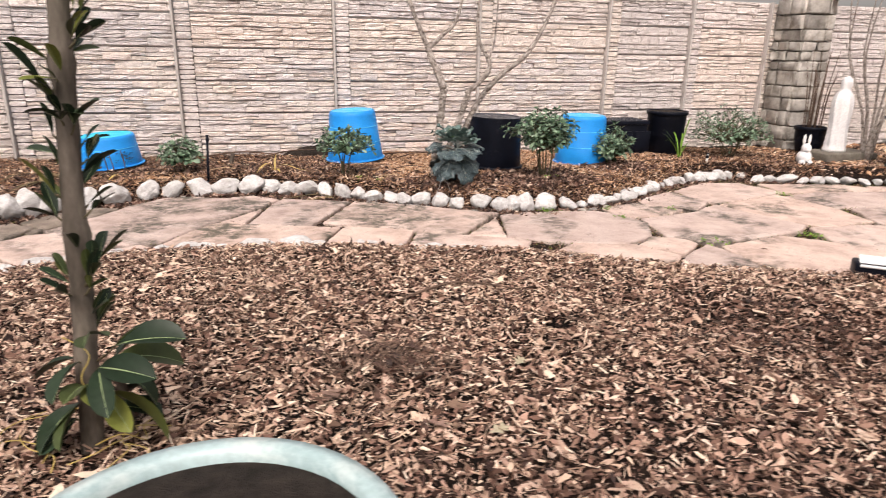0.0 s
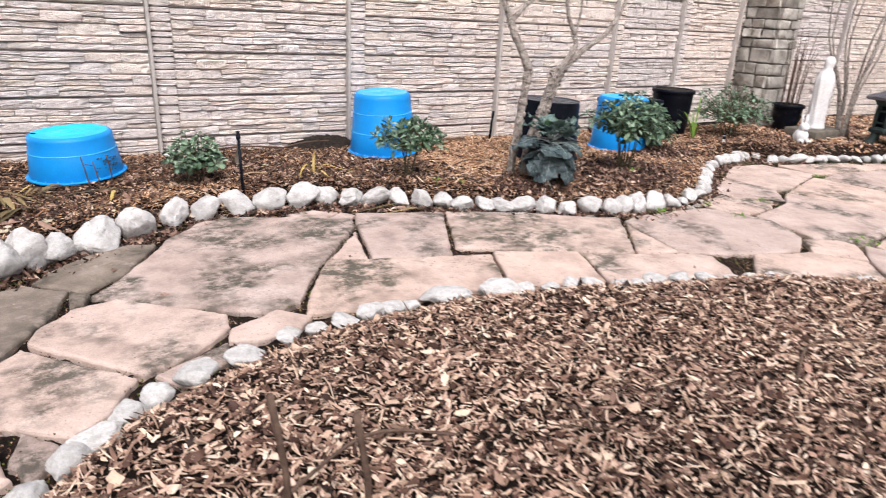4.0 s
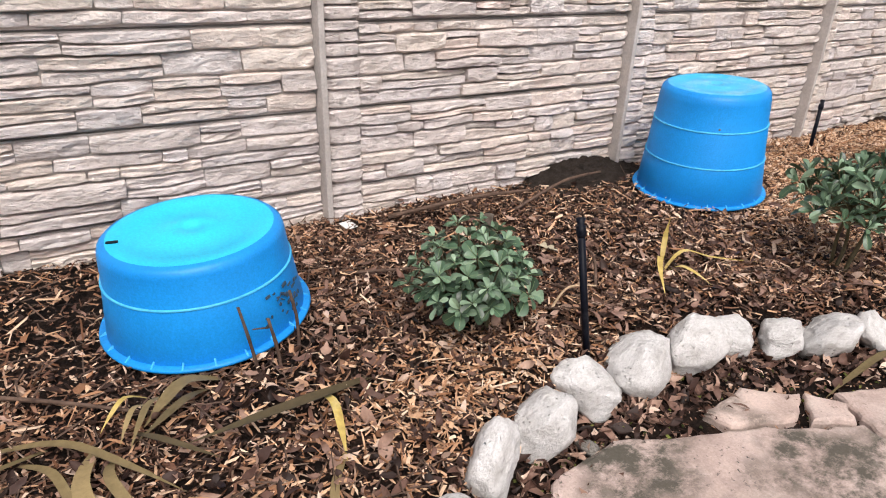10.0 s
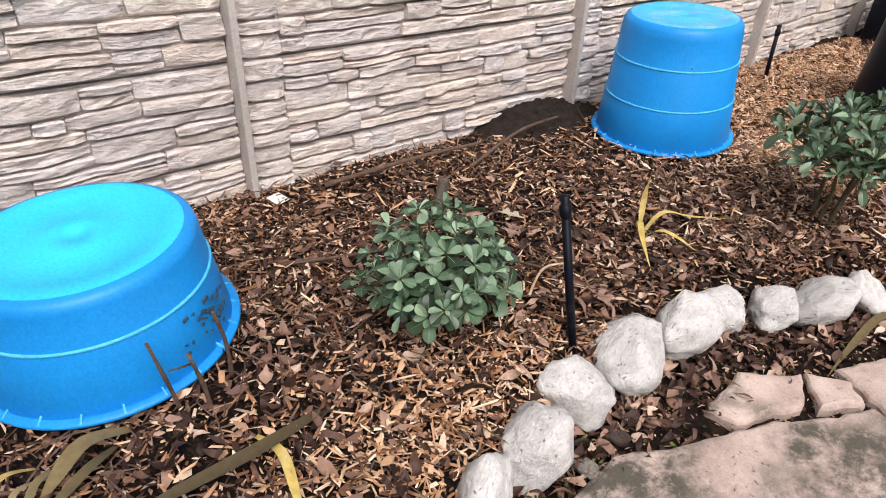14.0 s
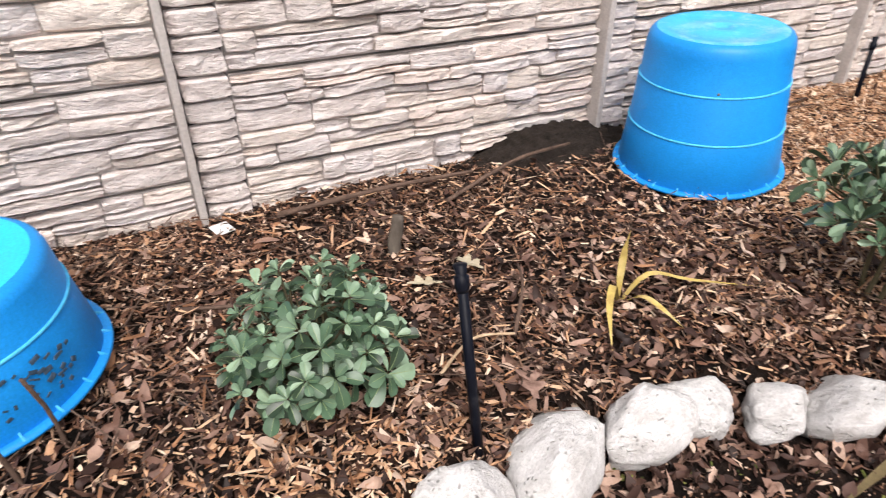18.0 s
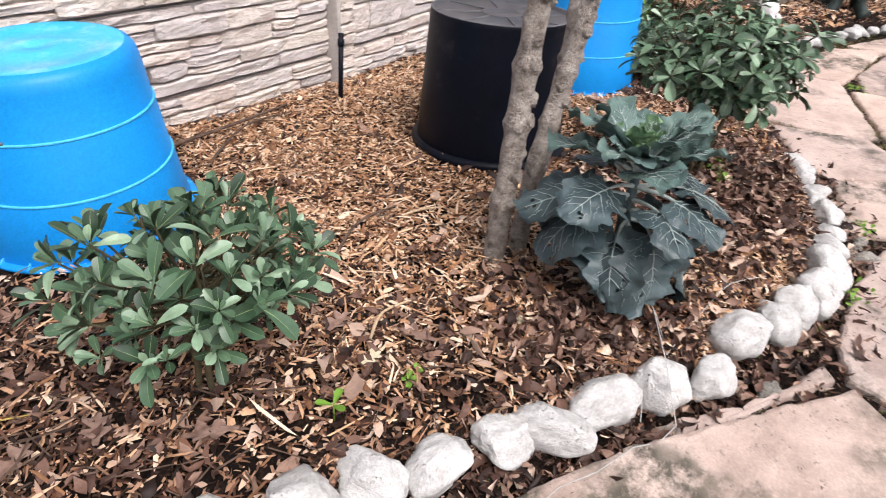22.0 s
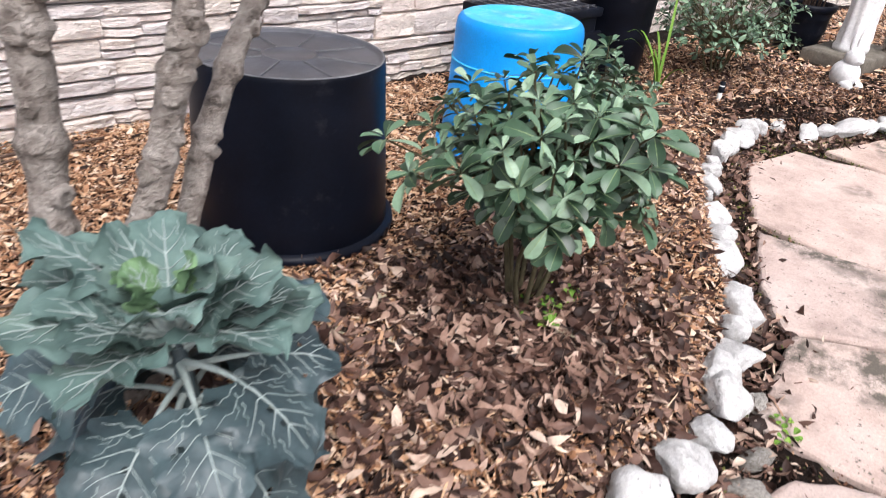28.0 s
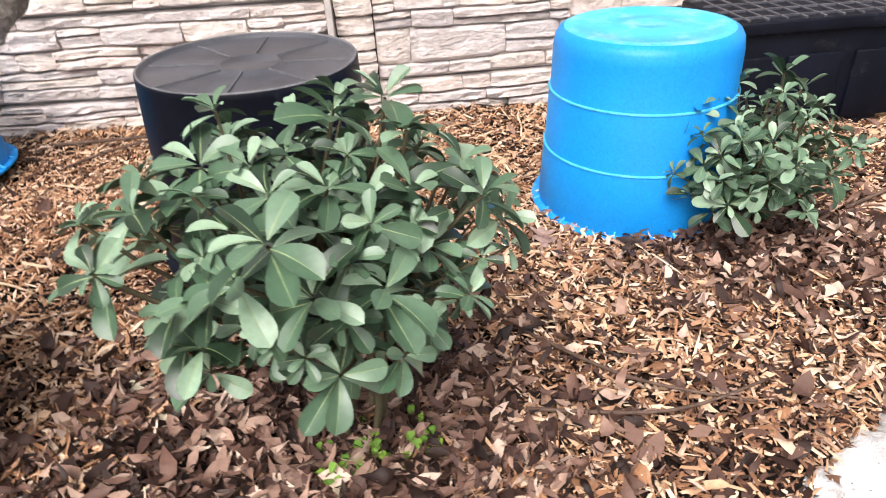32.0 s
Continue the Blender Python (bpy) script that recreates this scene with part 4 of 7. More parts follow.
def bush(at, c, radius, count, size, label, stems=6, seed=1, kit=None, skirt=0.035, tuck=0.0, uneven=0.5):
    """A leafy shrub: stems from one root, each ending in a cluster of leaves on an uneven mound."""
    r = random.Random(seed)
    x, y = at
    z0 = gz(x, y)
    th = thing("shrub", (x, y, z0), label, "shrub", "shrubs in the bed")
    C = Vector((c[0] - x, c[1] - y, c[2] - z0))
    R = Vector(radius)
    ends = []
    for i in range(count):
        k = i / count
        if k < 0.74:
            h = 1 - 1.25 * (i + 0.5) / (count * 0.74)
            q = math.sqrt(max(0.0, 1 - h * h))
            a = i * 2.399963
            u = Vector((q * math.cos(a), q * math.sin(a), h))
            s = 0.97 + uneven * noise.noise(u * 2.3 + Vector((seed, 0, 0))) + r.choice((r.uniform(-0.16, 0.05), r.uniform(-0.05, 0.08), r.uniform(0.0, 0.2)))
        else:
            u = Vector((r.gauss(0, 1), r.gauss(0, 1), r.gauss(0, 0.8))).normalized()
            s = r.uniform(0.45, 0.8)
        s *= 1 - tuck * min(1.0, max(0.0, (0.25 - u.z) / 0.6))
        p = C + Vector((u.x * R.x, u.y * R.y, u.z * R.z)) * s
        p.z = max(p.z, skirt + r.uniform(0, 0.05))
        ends.append((p, u))
    for p, u in ends:
        u = Vector((u.x, u.y, max(u.z, -0.1)))
        d = (u * r.uniform(0.5, 1.0) + Vector((r.uniform(-0.5, 0.5), r.uniform(-0.5, 0.5), 1.0))).normalized()
        q = d.to_track_quat("Z", "Y").to_matrix().to_4x4()
        k = size * r.choice((r.uniform(0.5, 0.75), r.uniform(0.75, 1.05), r.uniform(0.9, 1.2)))
        shared("sprig", r.choice(kit or ROSETTES), th, Matrix.Translation(p) @ q @ pose(0, 0, 0, 0, 0, r.uniform(0, 360)) @ Matrix.Diagonal((k, k, k, 1)))
    for s in range(stems):
        bm = bmesh.new()
        a = s * 6.283 / stems + r.uniform(-0.3, 0.3)
        hub = Vector((C.x + R.x * 0.3 * math.cos(a), C.y + R.y * 0.3 * math.sin(a), C.z - R.z * 0.35))
        base = Vector((0.03 * math.cos(a), 0.03 * math.sin(a), -0.03))
        tube(spline([base, base.lerp(hub, 0.5) + Vector((r.uniform(-0.03, 0.03), r.uniform(-0.03, 0.03), 0)), hub], 5), [0.009, 0.008, 0.008, 0.007, 0.006, 0.005], 6, bm)
        for p, u in ends[s::stems]:
            tube(spline([hub, hub.lerp(p, 0.6) + Vector((0, 0, -0.02)), p], 3), [0.0045, 0.004, 0.0035, 0.003], 4, bm, closed=False)
        part("stem", bm, LEAFSTEM, th)
    return th


bush((-1.04, 7.04), (-1.035, 7.03, -0.01), (0.185, 0.18, 0.15), 76, 0.88, "low green shrub with rounded glossy leaves beside a thin stake", 4, 2, BROAD)
bush((0.6, 6.71), (0.61, 6.69, 0.1), (0.235, 0.22, 0.13), 92, 0.92, "green shrub with grey-green oval leaves in front of a blue tub", 4, 3, UPRIGHT)
bush((2.62, 6.23), (2.6, 6.21, 0.22), (0.3, 0.28, 0.24), 185, 0.8, "large leafy green shrub with broad oval leaves in clusters", 7, 4, None, 0.12, 0.42, 0.55)
bush((3.75, 6.93), (3.72, 6.93, -0.02), (0.225, 0.215, 0.21), 120, 1.15, "dense green shrub with oval leaves beside a blue tub", 5, 5, SMALL, 0.03, 0.25)
bush((5.72, 7.45), (5.7, 7.45, 0.08), (0.45, 0.38, 0.28), 150, 1.0, "loose grey-green shrub near the stone pillar", 6, 6, SMALL)

# ---- kale ----
def kale_leaf(stalk, length, width, rise, droop, seed, cup=0.0, ruffle=1.0):
    """A kale leaf along +x: a stalk that rises and bends over, a broad fan-shaped blade with a ruffled, notched edge, and its veins."""
    r = random.Random(seed)
    bm, veins = bmesh.new(), bmesh.new()
    rows, cols = 18, 16
    ang = rise
    P, A = [Vector((0, 0, 0))], [ang]
    for i in range(6):
        ang = rise - droop * 0.35 * ((i + 1) / 6) ** 1.5
        P.append(P[-1] + Vector((math.cos(ang), 0, math.sin(ang))) * (stalk / 6))
    tube(P, [0.0075 - 0.0006 * i for i in range(7)], 6, veins, closed=False)
    p, a0 = P[-1], ang
    P = [p]
    A = [a0]
    for i in range(rows):
        a = a0 - droop * 0.65 * ((i + 1) / rows) ** 0.9
        P.append(P[-1] + Vector((math.cos(a), 0, math.sin(a))) * (length / rows))
        A.append(a)
    grid = []
    for i in range(rows + 1):
        u = i / rows
        w = width * 0.5 * max(0.04, math.sin(math.pi * (0.06 + 0.9 * u) ** 0.85)) ** 0.62
        nrm = Vector((-math.sin(A[i]), 0, math.cos(A[i])))
        tan_v = Vector((math.cos(A[i]), 0, math.sin(A[i])))
        row = []
        for j in range(cols + 1):
            s = j / cols * 2 - 1
            e = abs(s)
            turn = math.atan2(s * w, (u - 0.35) * length)
            wavy = 0.11 * math.sin(turn * 5 + seed * 3) + 0.07 * math.sin(turn * 11 + seed)
            ruff = ruffle * e ** 2.2 * width * 0.5 * wavy * (0.4 + u)
            notch = 1 + (0.12 * math.sin(turn * 13 + seed * 5) + 0.42 * noise.noise(Vector((turn * 3.4, seed, 2)))) * e ** 5
            back = -0.16 * length * e ** 2 * (1 - u)
            sag = -0.1 * w * e ** 1.5 if cup == 0 else cup * w * e ** 1.6
            bulge = 0.006 * noise.noise(Vector((u * 6, s * 4, seed)))
            row.append(bm.verts.new(P[i] + Vector((0, s * w * notch, 0)) + tan_v * back + nrm * (ruff + sag + bulge)))
        grid.append(row)
    holes = {(r.randrange(6, rows - 2), r.randrange(2, cols - 2)) for _ in range(3)} if cup == 0 else set()
    for i in range(rows):
        for j in range(cols):
            if (i, j) not in holes:
                bm.faces.new((grid[i][j], grid[i + 1][j], grid[i + 1][j + 1], grid[i][j + 1]))
    def vein(cells, rad):
        line = []
        for i, j in cells:
            c = grid[min(rows, i)][max(0, min(cols, j))].co
            line.append(c + Vector((-math.sin(A[min(rows, i)]), 0, math.cos(A[min(rows, i)]))) * 0.0015)
        if len(line) > 2:
            tube(line, [rad * (1 - 0.75 * q / len(line)) for q in range(len(line))], 4, veins, closed=False)
    mid = cols // 2
    vein([(i, mid) for i in range(rows - 1)], 0.0028)
    for k, reach in ((0, 8), (2, 8), (5, 7), (8, 6), (11, 4)):
        for sg in (-1, 1):
            cells = [(k + int(q * (0.5 + 0.07 * k)), mid + sg * q) for q in range(reach)]
            vein(cells, 0.0013)
            if k < 9:
                vein([(k + int(4 * (0.5 + 0.07 * k)) + q, mid + sg * (3 + q // 2)) for q in range(5)], 0.0009)
    return bm, veins


kx, ky = 1.642, 6.13
kale = thing("kale_plant", (kx, ky, gz(kx, ky) + 0.02), "large blue-green kale plant with broad white-veined leaves", "vegetable plant")
part("stem", tube([(0, 0, -0.06), (0, 0.01, 0.12), (0.01, 0.01, 0.26), (0.0, 0.0, 0.4)], [0.02, 0.019, 0.018, 0.012], 8), KALE, kale)
r = random.Random(17)
for tier, count, z0, z1, stalk, blade_l, wide, rise, droop, cup, mat in (
    ("low", 10, 0.23, 0.28, 0.12, 0.195, 0.2, 0.15, 1.7, 0, KALE),
    ("middle", 9, 0.3, 0.36, 0.12, 0.185, 0.19, 0.32, 1.0, 0, KALE),
    ("upper", 9, 0.36, 0.41, 0.09, 0.17, 0.155, 0.75, 0.65, 0.1, KALEYOUNG),
    ("crown", 8, 0.39, 0.43, 0.06, 0.15, 0.13, 1.05, 0.5, 0.16, KALEYOUNG),
    ("heart", 5, 0.41, 0.43, 0.04, 0.08, 0.075, 1.2, 0.3, 0.28, KALEHEART),
):
    for i in range(count):
        a = 360 / count * i + r.uniform(-14, 14) + len(tier) * 23
        q = r.uniform(0.84, 1.12)
        bm, vn = kale_leaf(stalk * r.uniform(0.75, 1.15), blade_l * q, wide * q * r.uniform(0.9, 1.15), rise + r.uniform(-0.2, 0.2), droop * r.uniform(0.85, 1.12), i * 1.7 + count + z0, cup, 1.0 if cup == 0 else 1.5)
        lf = part("leaf", bm, mat, kale)
        lf.matrix_basis = pose(0.0, 0.0, z0 + (z1 - z0) * r.random(), 0, 0, a) @ pose(0.012, 0, 0, r.uniform(-18, 18), 0, 0)
        part("vein", vn, VEIN, lf, "pale raised vein")


# ---- knobby tree with two trunks ----
def limb(points, r0, r1, n, seed, knots=()):
    pts = spline(points, n)
    rad = [r0 + (r1 - r0) * i / n for i in range(n + 1)]
    for i in range(n + 1):
        for k in knots:
            rad[i] *= 1 + 0.26 * math.exp(-((i / n - k) / 0.016) ** 2)
    return tube(pts, rad, 18, rough=0.15, seed=seed)


tx, ty = 1.5, 6.46
tree = thing("garden_tree", (tx, ty, gz(tx, ty)), "bare grey-barked tree with three knobby trunks and pruned branches", "tree")
tb = Vector((tx, ty, gz(tx, ty)))
rel = lambda pts: [tuple(Vector(p) - tb) for p in pts]
TRUNKS = (
    ([(1.5, 6.48, -0.24), (1.515, 6.475, 0.0), (1.545, 6.475, 0.2), (1.568, 6.478, 0.42), (1.588, 6.47, 0.62), (1.59, 6.465, 0.72)], 0.036, 0.033, 90, (0.22, 0.45, 0.6, 0.8, 0.97)),
    ([(1.61, 6.46, -0.24), (1.65, 6.452, 0.08), (1.707, 6.446, 0.25), (1.747, 6.443, 0.355), (1.797, 6.435, 0.52), (1.83, 6.432, 0.61), (1.848, 6.44, 0.7)], 0.031, 0.027, 90, (0.3, 0.52, 0.68, 0.82, 0.97)),
    ([(1.64, 6.48, -0.24), (1.705, 6.483, -0.05), (1.767, 6.486, 0.11), (1.843, 6.5, 0.32), (1.89, 6.512, 0.42), (1.962, 6.544, 0.537), (2.053, 6.602, 0.64), (2.1, 6.62, 0.69)], 0.028, 0.023, 110, (0.3, 0.5, 0.66, 0.82, 0.97)),
)
for k, (pts, r0, r1, n, knots) in enumerate(TRUNKS):
    part("trunk", limb(rel(pts), r0, r1, n, k + 1, knots), BARK, tree)
part("branch", limb(rel([(1.59, 6.465, 0.7), (1.55, 6.5, 0.82), (1.485, 6.56, 0.98), (1.455, 6.6, 1.1)]), 0.038, 0.03, 24, 3, (0.95,)), BARK, tree)
part("branch", limb(rel([(1.458, 6.595, 1.08), (1.34, 6.62, 1.35), (1.22, 6.65, 1.7), (1.15, 6.65, 2.3)]), 0.026, 0.012, 24, 4, (0.5,)), BARK, tree)
part("branch", limb(rel([(1.46, 6.59, 1.07), (1.6, 6.6, 1.2), (1.76, 6.58, 1.4), (1.88, 6.6, 2.1)]), 0.024, 0.01, 24, 5, (0.4,)), BARK, tree)
part("branch", limb(rel([(2.09, 6.615, 0.68), (2.26, 6.57, 0.86), (2.45, 6.5, 1.02), (2.64, 6.5, 1.32), (2.9, 6.55, 1.9)]), 0.028, 0.012, 30, 6, (0.3, 0.6)), BARK, tree)
part("branch", limb(rel([(1.845, 6.44, 0.68), (1.96, 6.445, 0.76), (2.06, 6.45, 0.93), (1.93, 6.45, 1.2), (1.96, 6.5, 1.7), (2.05, 6.5, 2.2)]), 0.028, 0.008, 30, 7, (0.3,)), BARK, tree)
part("branch", limb(rel([(2.03, 6.45, 0.95), (2.12, 6.5, 1.2), (2.16, 6.55, 1.9)]), 0.013, 0.006, 16, 8), BARK, tree)
r = random.Random(5)
for (pts, rad, _, _, _), spots in zip(TRUNKS, (
    ((0.22, -110), (0.3, -100), (0.36, -20), (0.45, -150), (0.46, -80), (0.52, -60), (0.6, 10), (0.61, -110), (0.67, -120), (0.76, -70), (0.8, -130), (0.83, -160), (0.9, -30), (0.95, -100)),
    ((0.4, -90), (0.48, -160), (0.55, -40), (0.63, -110), (0.7, -10), (0.78, -140), (0.82, -60), (0.86, -90), (0.94, -170)),
    ((0.45, -60), (0.6, -120), (0.75, -30), (0.85, -90)),
)):
    line = spline(pts, 100)
    for f, az in spots:
        c, a = line[int(f * 100)] - tb, math.radians(az)
        q = r.uniform(0.8, 1.3)
        bm = lathe([(0.022 * q, -0.012), (0.018 * q, 0.003), (0.0155 * q, 0.009), (0.012 * q, 0.0105), (0.009 * q, 0.007), (0.004 * q, 0.0085), (0, 0.0085)], 12)
        for v in bm.verts:
            v.co *= 1 + 0.45 * noise.noise(v.co * 60 + c * 9)
        out = Vector((math.cos(a), math.sin(a), r.uniform(-0.2, 0.35))).normalized()
        part("knot", bm, BARK, tree).matrix_basis = Matrix.Translation(c + out * rad * 0.94) @ out.to_track_quat("Z", "Y").to_matrix().to_4x4()

# ---- sapling near the start ----
sx, sy = -0.57, 2.2
sap = thing("sapling", (sx, sy, gz(sx, sy)), "young dark-stemmed sapling with long glossy leaves in the mulch", "tree")
part("trunk", limb([(-0.026, -0.068, -0.04), (-0.005, -0.01, 0.5), (0.012, 0.045, 1.0), (0.032, 0.1, 1.5), (0.055, 0.168, 2.1)], 0.037, 0.028, 50, 9, (0.35, 0.62)), DARKBARK, sap)
part("trunk", limb([(0.07, -0.02, -0.04), (0.08, -0.01, 0.1), (0.06, 0.0, 0.27)], 0.022, 0.016, 14, 10), DARKBARK, sap)
r = random.Random(9)
SINGLE, BIG = [], []
for k in range(9):
    bm = bmesh.new()
    blade(bm, Matrix(), 0.15, 0.15 * (r.uniform(0.25, 0.36) if k < 6 else r.uniform(0.4, 0.48)), r.uniform(0.1, 0.5) + (0.25 if k > 5 else 0), r.uniform(0.2, 0.5), 8, 0.58)
    me = bpy.data.meshes.new("leaf")
    bm.normal_update()
    bm.to_mesh(me)
    bm.free()
    me.materials.append(SAPLEAF)
    me.materials.append(LEAFRIB)
    me.shade_smooth()
    (BIG if k > 5 else SINGLE).append(me)


def sapling_node(z, az, count, scale, rise, reach, kit):
    """A short twig on the stem that carries a few leaves."""
    a = math.radians(az)
    cx, cy = 0.04 * z - 0.027, 0.112 * z - 0.067
    p = Vector((cx + reach * math.cos(a), cy + reach * math.sin(a), z + reach * 0.6))
    tw = part("twig", tube(spline([(cx, cy, z - 0.01), (cx + 0.6 * reach * math.cos(a), cy + 0.6 * reach * math.sin(a), z + reach * 0.2), p], 3), [0.005, 0.004, 0.0035, 0.003], 5), LEAFSTEM, sap)
    for j in range(count):
        q = scale * r.uniform(0.75, 1.15)
        shared("leaf", r.choice(kit), tw, Matrix.Translation(p) @ pose(0, 0, 0, 0, 0, az + (j - (count - 1) / 2) * 50 + r.uniform(-20, 20)) @ pose(0, 0, 0, r.uniform(-40, 40), -(rise + r.uniform(-22, 22)), 0) @ Matrix.Diagonal((q, q, q, 1)))


for az, z, count, scale, rise, reach in ((-10, 0.3, 2, 1.25, 5, 0.1), (25, 0.24, 2, 1.15, 15, 0.09), (-25, 0.17, 2, 1.25, -5, 0.07), (-125, 0.16, 2, 1.15, -30, 0.03), (175, 0.3, 1, 1.0, 5, 0.03), (60, 0.36, 2, 0.9, 40, 0.05), (-60, 0.38, 2, 0.9, 35, 0.05), (0, 0.44, 2, 0.7, 50, 0.03), (-100, 0.3, 1, 1.0, 10, 0.04), (20, 0.1, 2, 0.9, 10, 0.06), (-45, 0.26, 2, 1.1, 0, 0.08), (5, 0.2, 2, 1.1, -10, 0.1), (-150, 0.1, 2, 1.0, -15, 0.04), (-80, 0.22, 2, 1.0, 5, 0.05), (40, 0.4, 2, 0.8, 45, 0.05)):
    sapling_node(z, az, count, scale * (1.2 if z < 0.31 else 1), rise, reach, BIG if z < 0.31 else SINGLE)
for i in range(62):
    z = 0.5 + 0.3 * r.random() if i < 9 else 0.75 + 1.3 * (i - 9) / 53
    az = r.gauss(0, 50) if r.random() < 0.68 else 180 + r.gauss(0, 40)
    sapling_node(z, az, r.choice((1, 2, 2, 3)), r.uniform(0.55, 0.92), r.choice((25, 50, 65)), r.uniform(0.03, 0.07), SINGLE)
part("vine", tube(spline([(-0.05, -0.09, 0.42), (0.02, -0.1, 0.36), (-0.01, -0.11, 0.28), (0.03, -0.12, 0.2), (0.06, -0.11, 0.14), (0.04, -0.06, 0.1)], 24), [0.0022] * 25, 5), YELLOWED, sap, "pale twining vine")

# ---- bare shrub by the statue ----
bx, by = 7.35, 6.9
bare = thing("bare_shrub", (bx, by, gz(bx, by)), "leafless multi-stemmed shrub beside the white statue", "shrub")
for i in range(8):
    a = r.uniform(0, 6.28)
    t = r.uniform(0.15, 0.5)
    part("stem", tube(spline([(0.05 * math.cos(a), 0.05 * math.sin(a), -0.02), (0.35 * t * math.cos(a), 0.35 * t * math.sin(a), 0.6), (t * math.cos(a), t * math.sin(a), 1.3), (t * 1.2 * math.cos(a + 0.4), t * 1.2 * math.sin(a + 0.4), 2.1)], 9), [0.022 - 0.0019 * k for k in range(10)], 7, rough=0.2, seed=i), BARK, bare)


# ---- statues: plain robed shape and a rabbit ----
vx, vy = 7.05, 7.1
slab = thing("stone_slab", (vx, vy, gz(vx, vy)), "grey stone slab under the white statue", "slab")
part("slab", box(bmesh.new(), (0.06, 0, 0.05), (0.78, 0.46, 0.11), 0.015), MORTAR, slab)
bm = bmesh.new()
prof = [(0, 0), (0.15, 0.0), (0.155, 0.03), (0.135, 0.06), (0.14, 0.1), (0.128, 0.2), (0.125, 0.35), (0.13, 0.5), (0.135, 0.6), (0.125, 0.68), (0.1, 0.74), (0.066, 0.78), (0.062, 0.8), (0.072, 0.84), (0.074, 0.88), (0.06, 0.92), (0.03, 0.945), (0, 0.95)]
lathe(prof, 40, bm)
for v in bm.verts:
    a = math.atan2(v.co.y, v.co.x)
    f = 1 + 0.07 * math.sin(a * 9 + v.co.z * 5) * (v.co.z < 0.72) * (v.co.z > 0.05)
    v.co.x *= f
    v.co.y *= f * 0.8
    v.co.y += -0.05 * max(0, v.co.z - 0.7)
statue = part("robed_statue", bm, PAINTW)
statue.matrix_basis = pose(vx - 0.03, vy, gz(vx, vy) + 0.105)
tagged(statue, "white painted robed garden statue on a grey slab", "statue")
bm = bmesh.new()
for c, s in (((0, 0, 0.08), (0.075, 0.085, 0.085)), ((0, -0.02, 0.18), (0.05, 0.055, 0.055)), ((-0.025, 0, 0.27), (0.016, 0.012, 0.06)), ((0.028, 0, 0.27), (0.016, 0.012, 0.06)), ((-0.04, -0.06, 0.03), (0.03, 0.05, 0.03)), ((0.04, -0.06, 0.03), (0.03, 0.05, 0.03)), ((0, -0.065, 0.17), (0.02, 0.02, 0.018))):
    bmesh.ops.create_icosphere(bm, subdivisions=3, radius=1, matrix=Matrix.Translation(c) @ Matrix.Diagonal((*s, 1)))
rabbit = part("rabbit_statue", bm, PAINTW)
rabbit.matrix_basis = pose(6.35, 6.85, gz(6.35, 6.85) - 0.005, 0, 0, -20) @ Matrix.Diagonal((1.15, 1.15, 1.15, 1))
tagged(rabbit, "small white stone rabbit sitting upright by the rocks", "statue")


# ---- lanterns ----
def lantern(at, rz, label, size=1.0):
    th = thing("garden_lantern", (*at, gz(*at)), label, "stone lantern", "cast garden lanterns", rz=rz)
    th.scale = (size, size, size)
    def hexa(prof, name, mat, sub=6, lab=""):
        return part(name, lathe(prof, sub), mat, th, lab, smooth=False)
    for i in range(4):
        a = math.radians(45 + 90 * i)
        d = Vector((math.cos(a), math.sin(a), 0))
        part("foot", tube(spline([d * 0.1 + Vector((0, 0, 0.24)), d * 0.15 + Vector((0, 0, 0.17)), d * 0.17 + Vector((0, 0, 0.08)), d * 0.25 + Vector((0, 0, -0.03))], 8), [0.06, 0.062, 0.063, 0.063, 0.06, 0.06, 0.062, 0.068, 0.072], 10), DARKGREEN, th)
    hexa([(0, 0.16), (0.18, 0.16), (0.24, 0.19), (0.25, 0.23), (0.22, 0.26), (0.0, 0.26)], "tray", DARKGREEN)
    for i in range(6):
        a = math.radians(60 * i)
        part("post", box(bmesh.new(), (0.175 * math.cos(a), 0.175 * math.sin(a), 0.42), (0.05, 0.05, 0.33), 0.008, math.degrees(a)), DARKGREEN, th)
    hexa([(0.0, 0.26), (0.13, 0.26), (0.13, 0.57), (0, 0.57)], "firebox", BLACK, 6)
    for z in (0.33, 0.5):
        hexa([(0.165, z - 0.012), (0.188, z - 0.012), (0.188, z + 0.012), (0.165, z + 0.012)], "band", DARKGREEN)
    hexa([(0.15, 0.57), (0.22, 0.59), (0.26, 0.66), (0.24, 0.67), (0.1, 0.66)], "cornice", DARKGREEN)
    hexa([(0.0, 0.655), (0.35, 0.66), (0.39, 0.68), (0.39, 0.71), (0.36, 0.725), (0.24, 0.755), (0.14, 0.81), (0.1, 0.84), (0, 0.84)], "roof", ROOFMETAL, 6, "broad wet-looking six-sided roof")
    part("finial", lathe([(0, 0.83), (0.08, 0.835), (0.1, 0.86), (0.07, 0.88), (0.075, 0.92), (0.085, 0.95), (0.05, 0.99), (0.015, 1.02), (0, 1.03)], 20), DARKGREEN, th)
    return th


lantern((-3.13, 5.54), 8, "dark green cast garden lantern with a broad roof beside the rocks")
lantern((7.45, 6.4), 20, "dark green cast garden lantern near the white statue", 0.86)


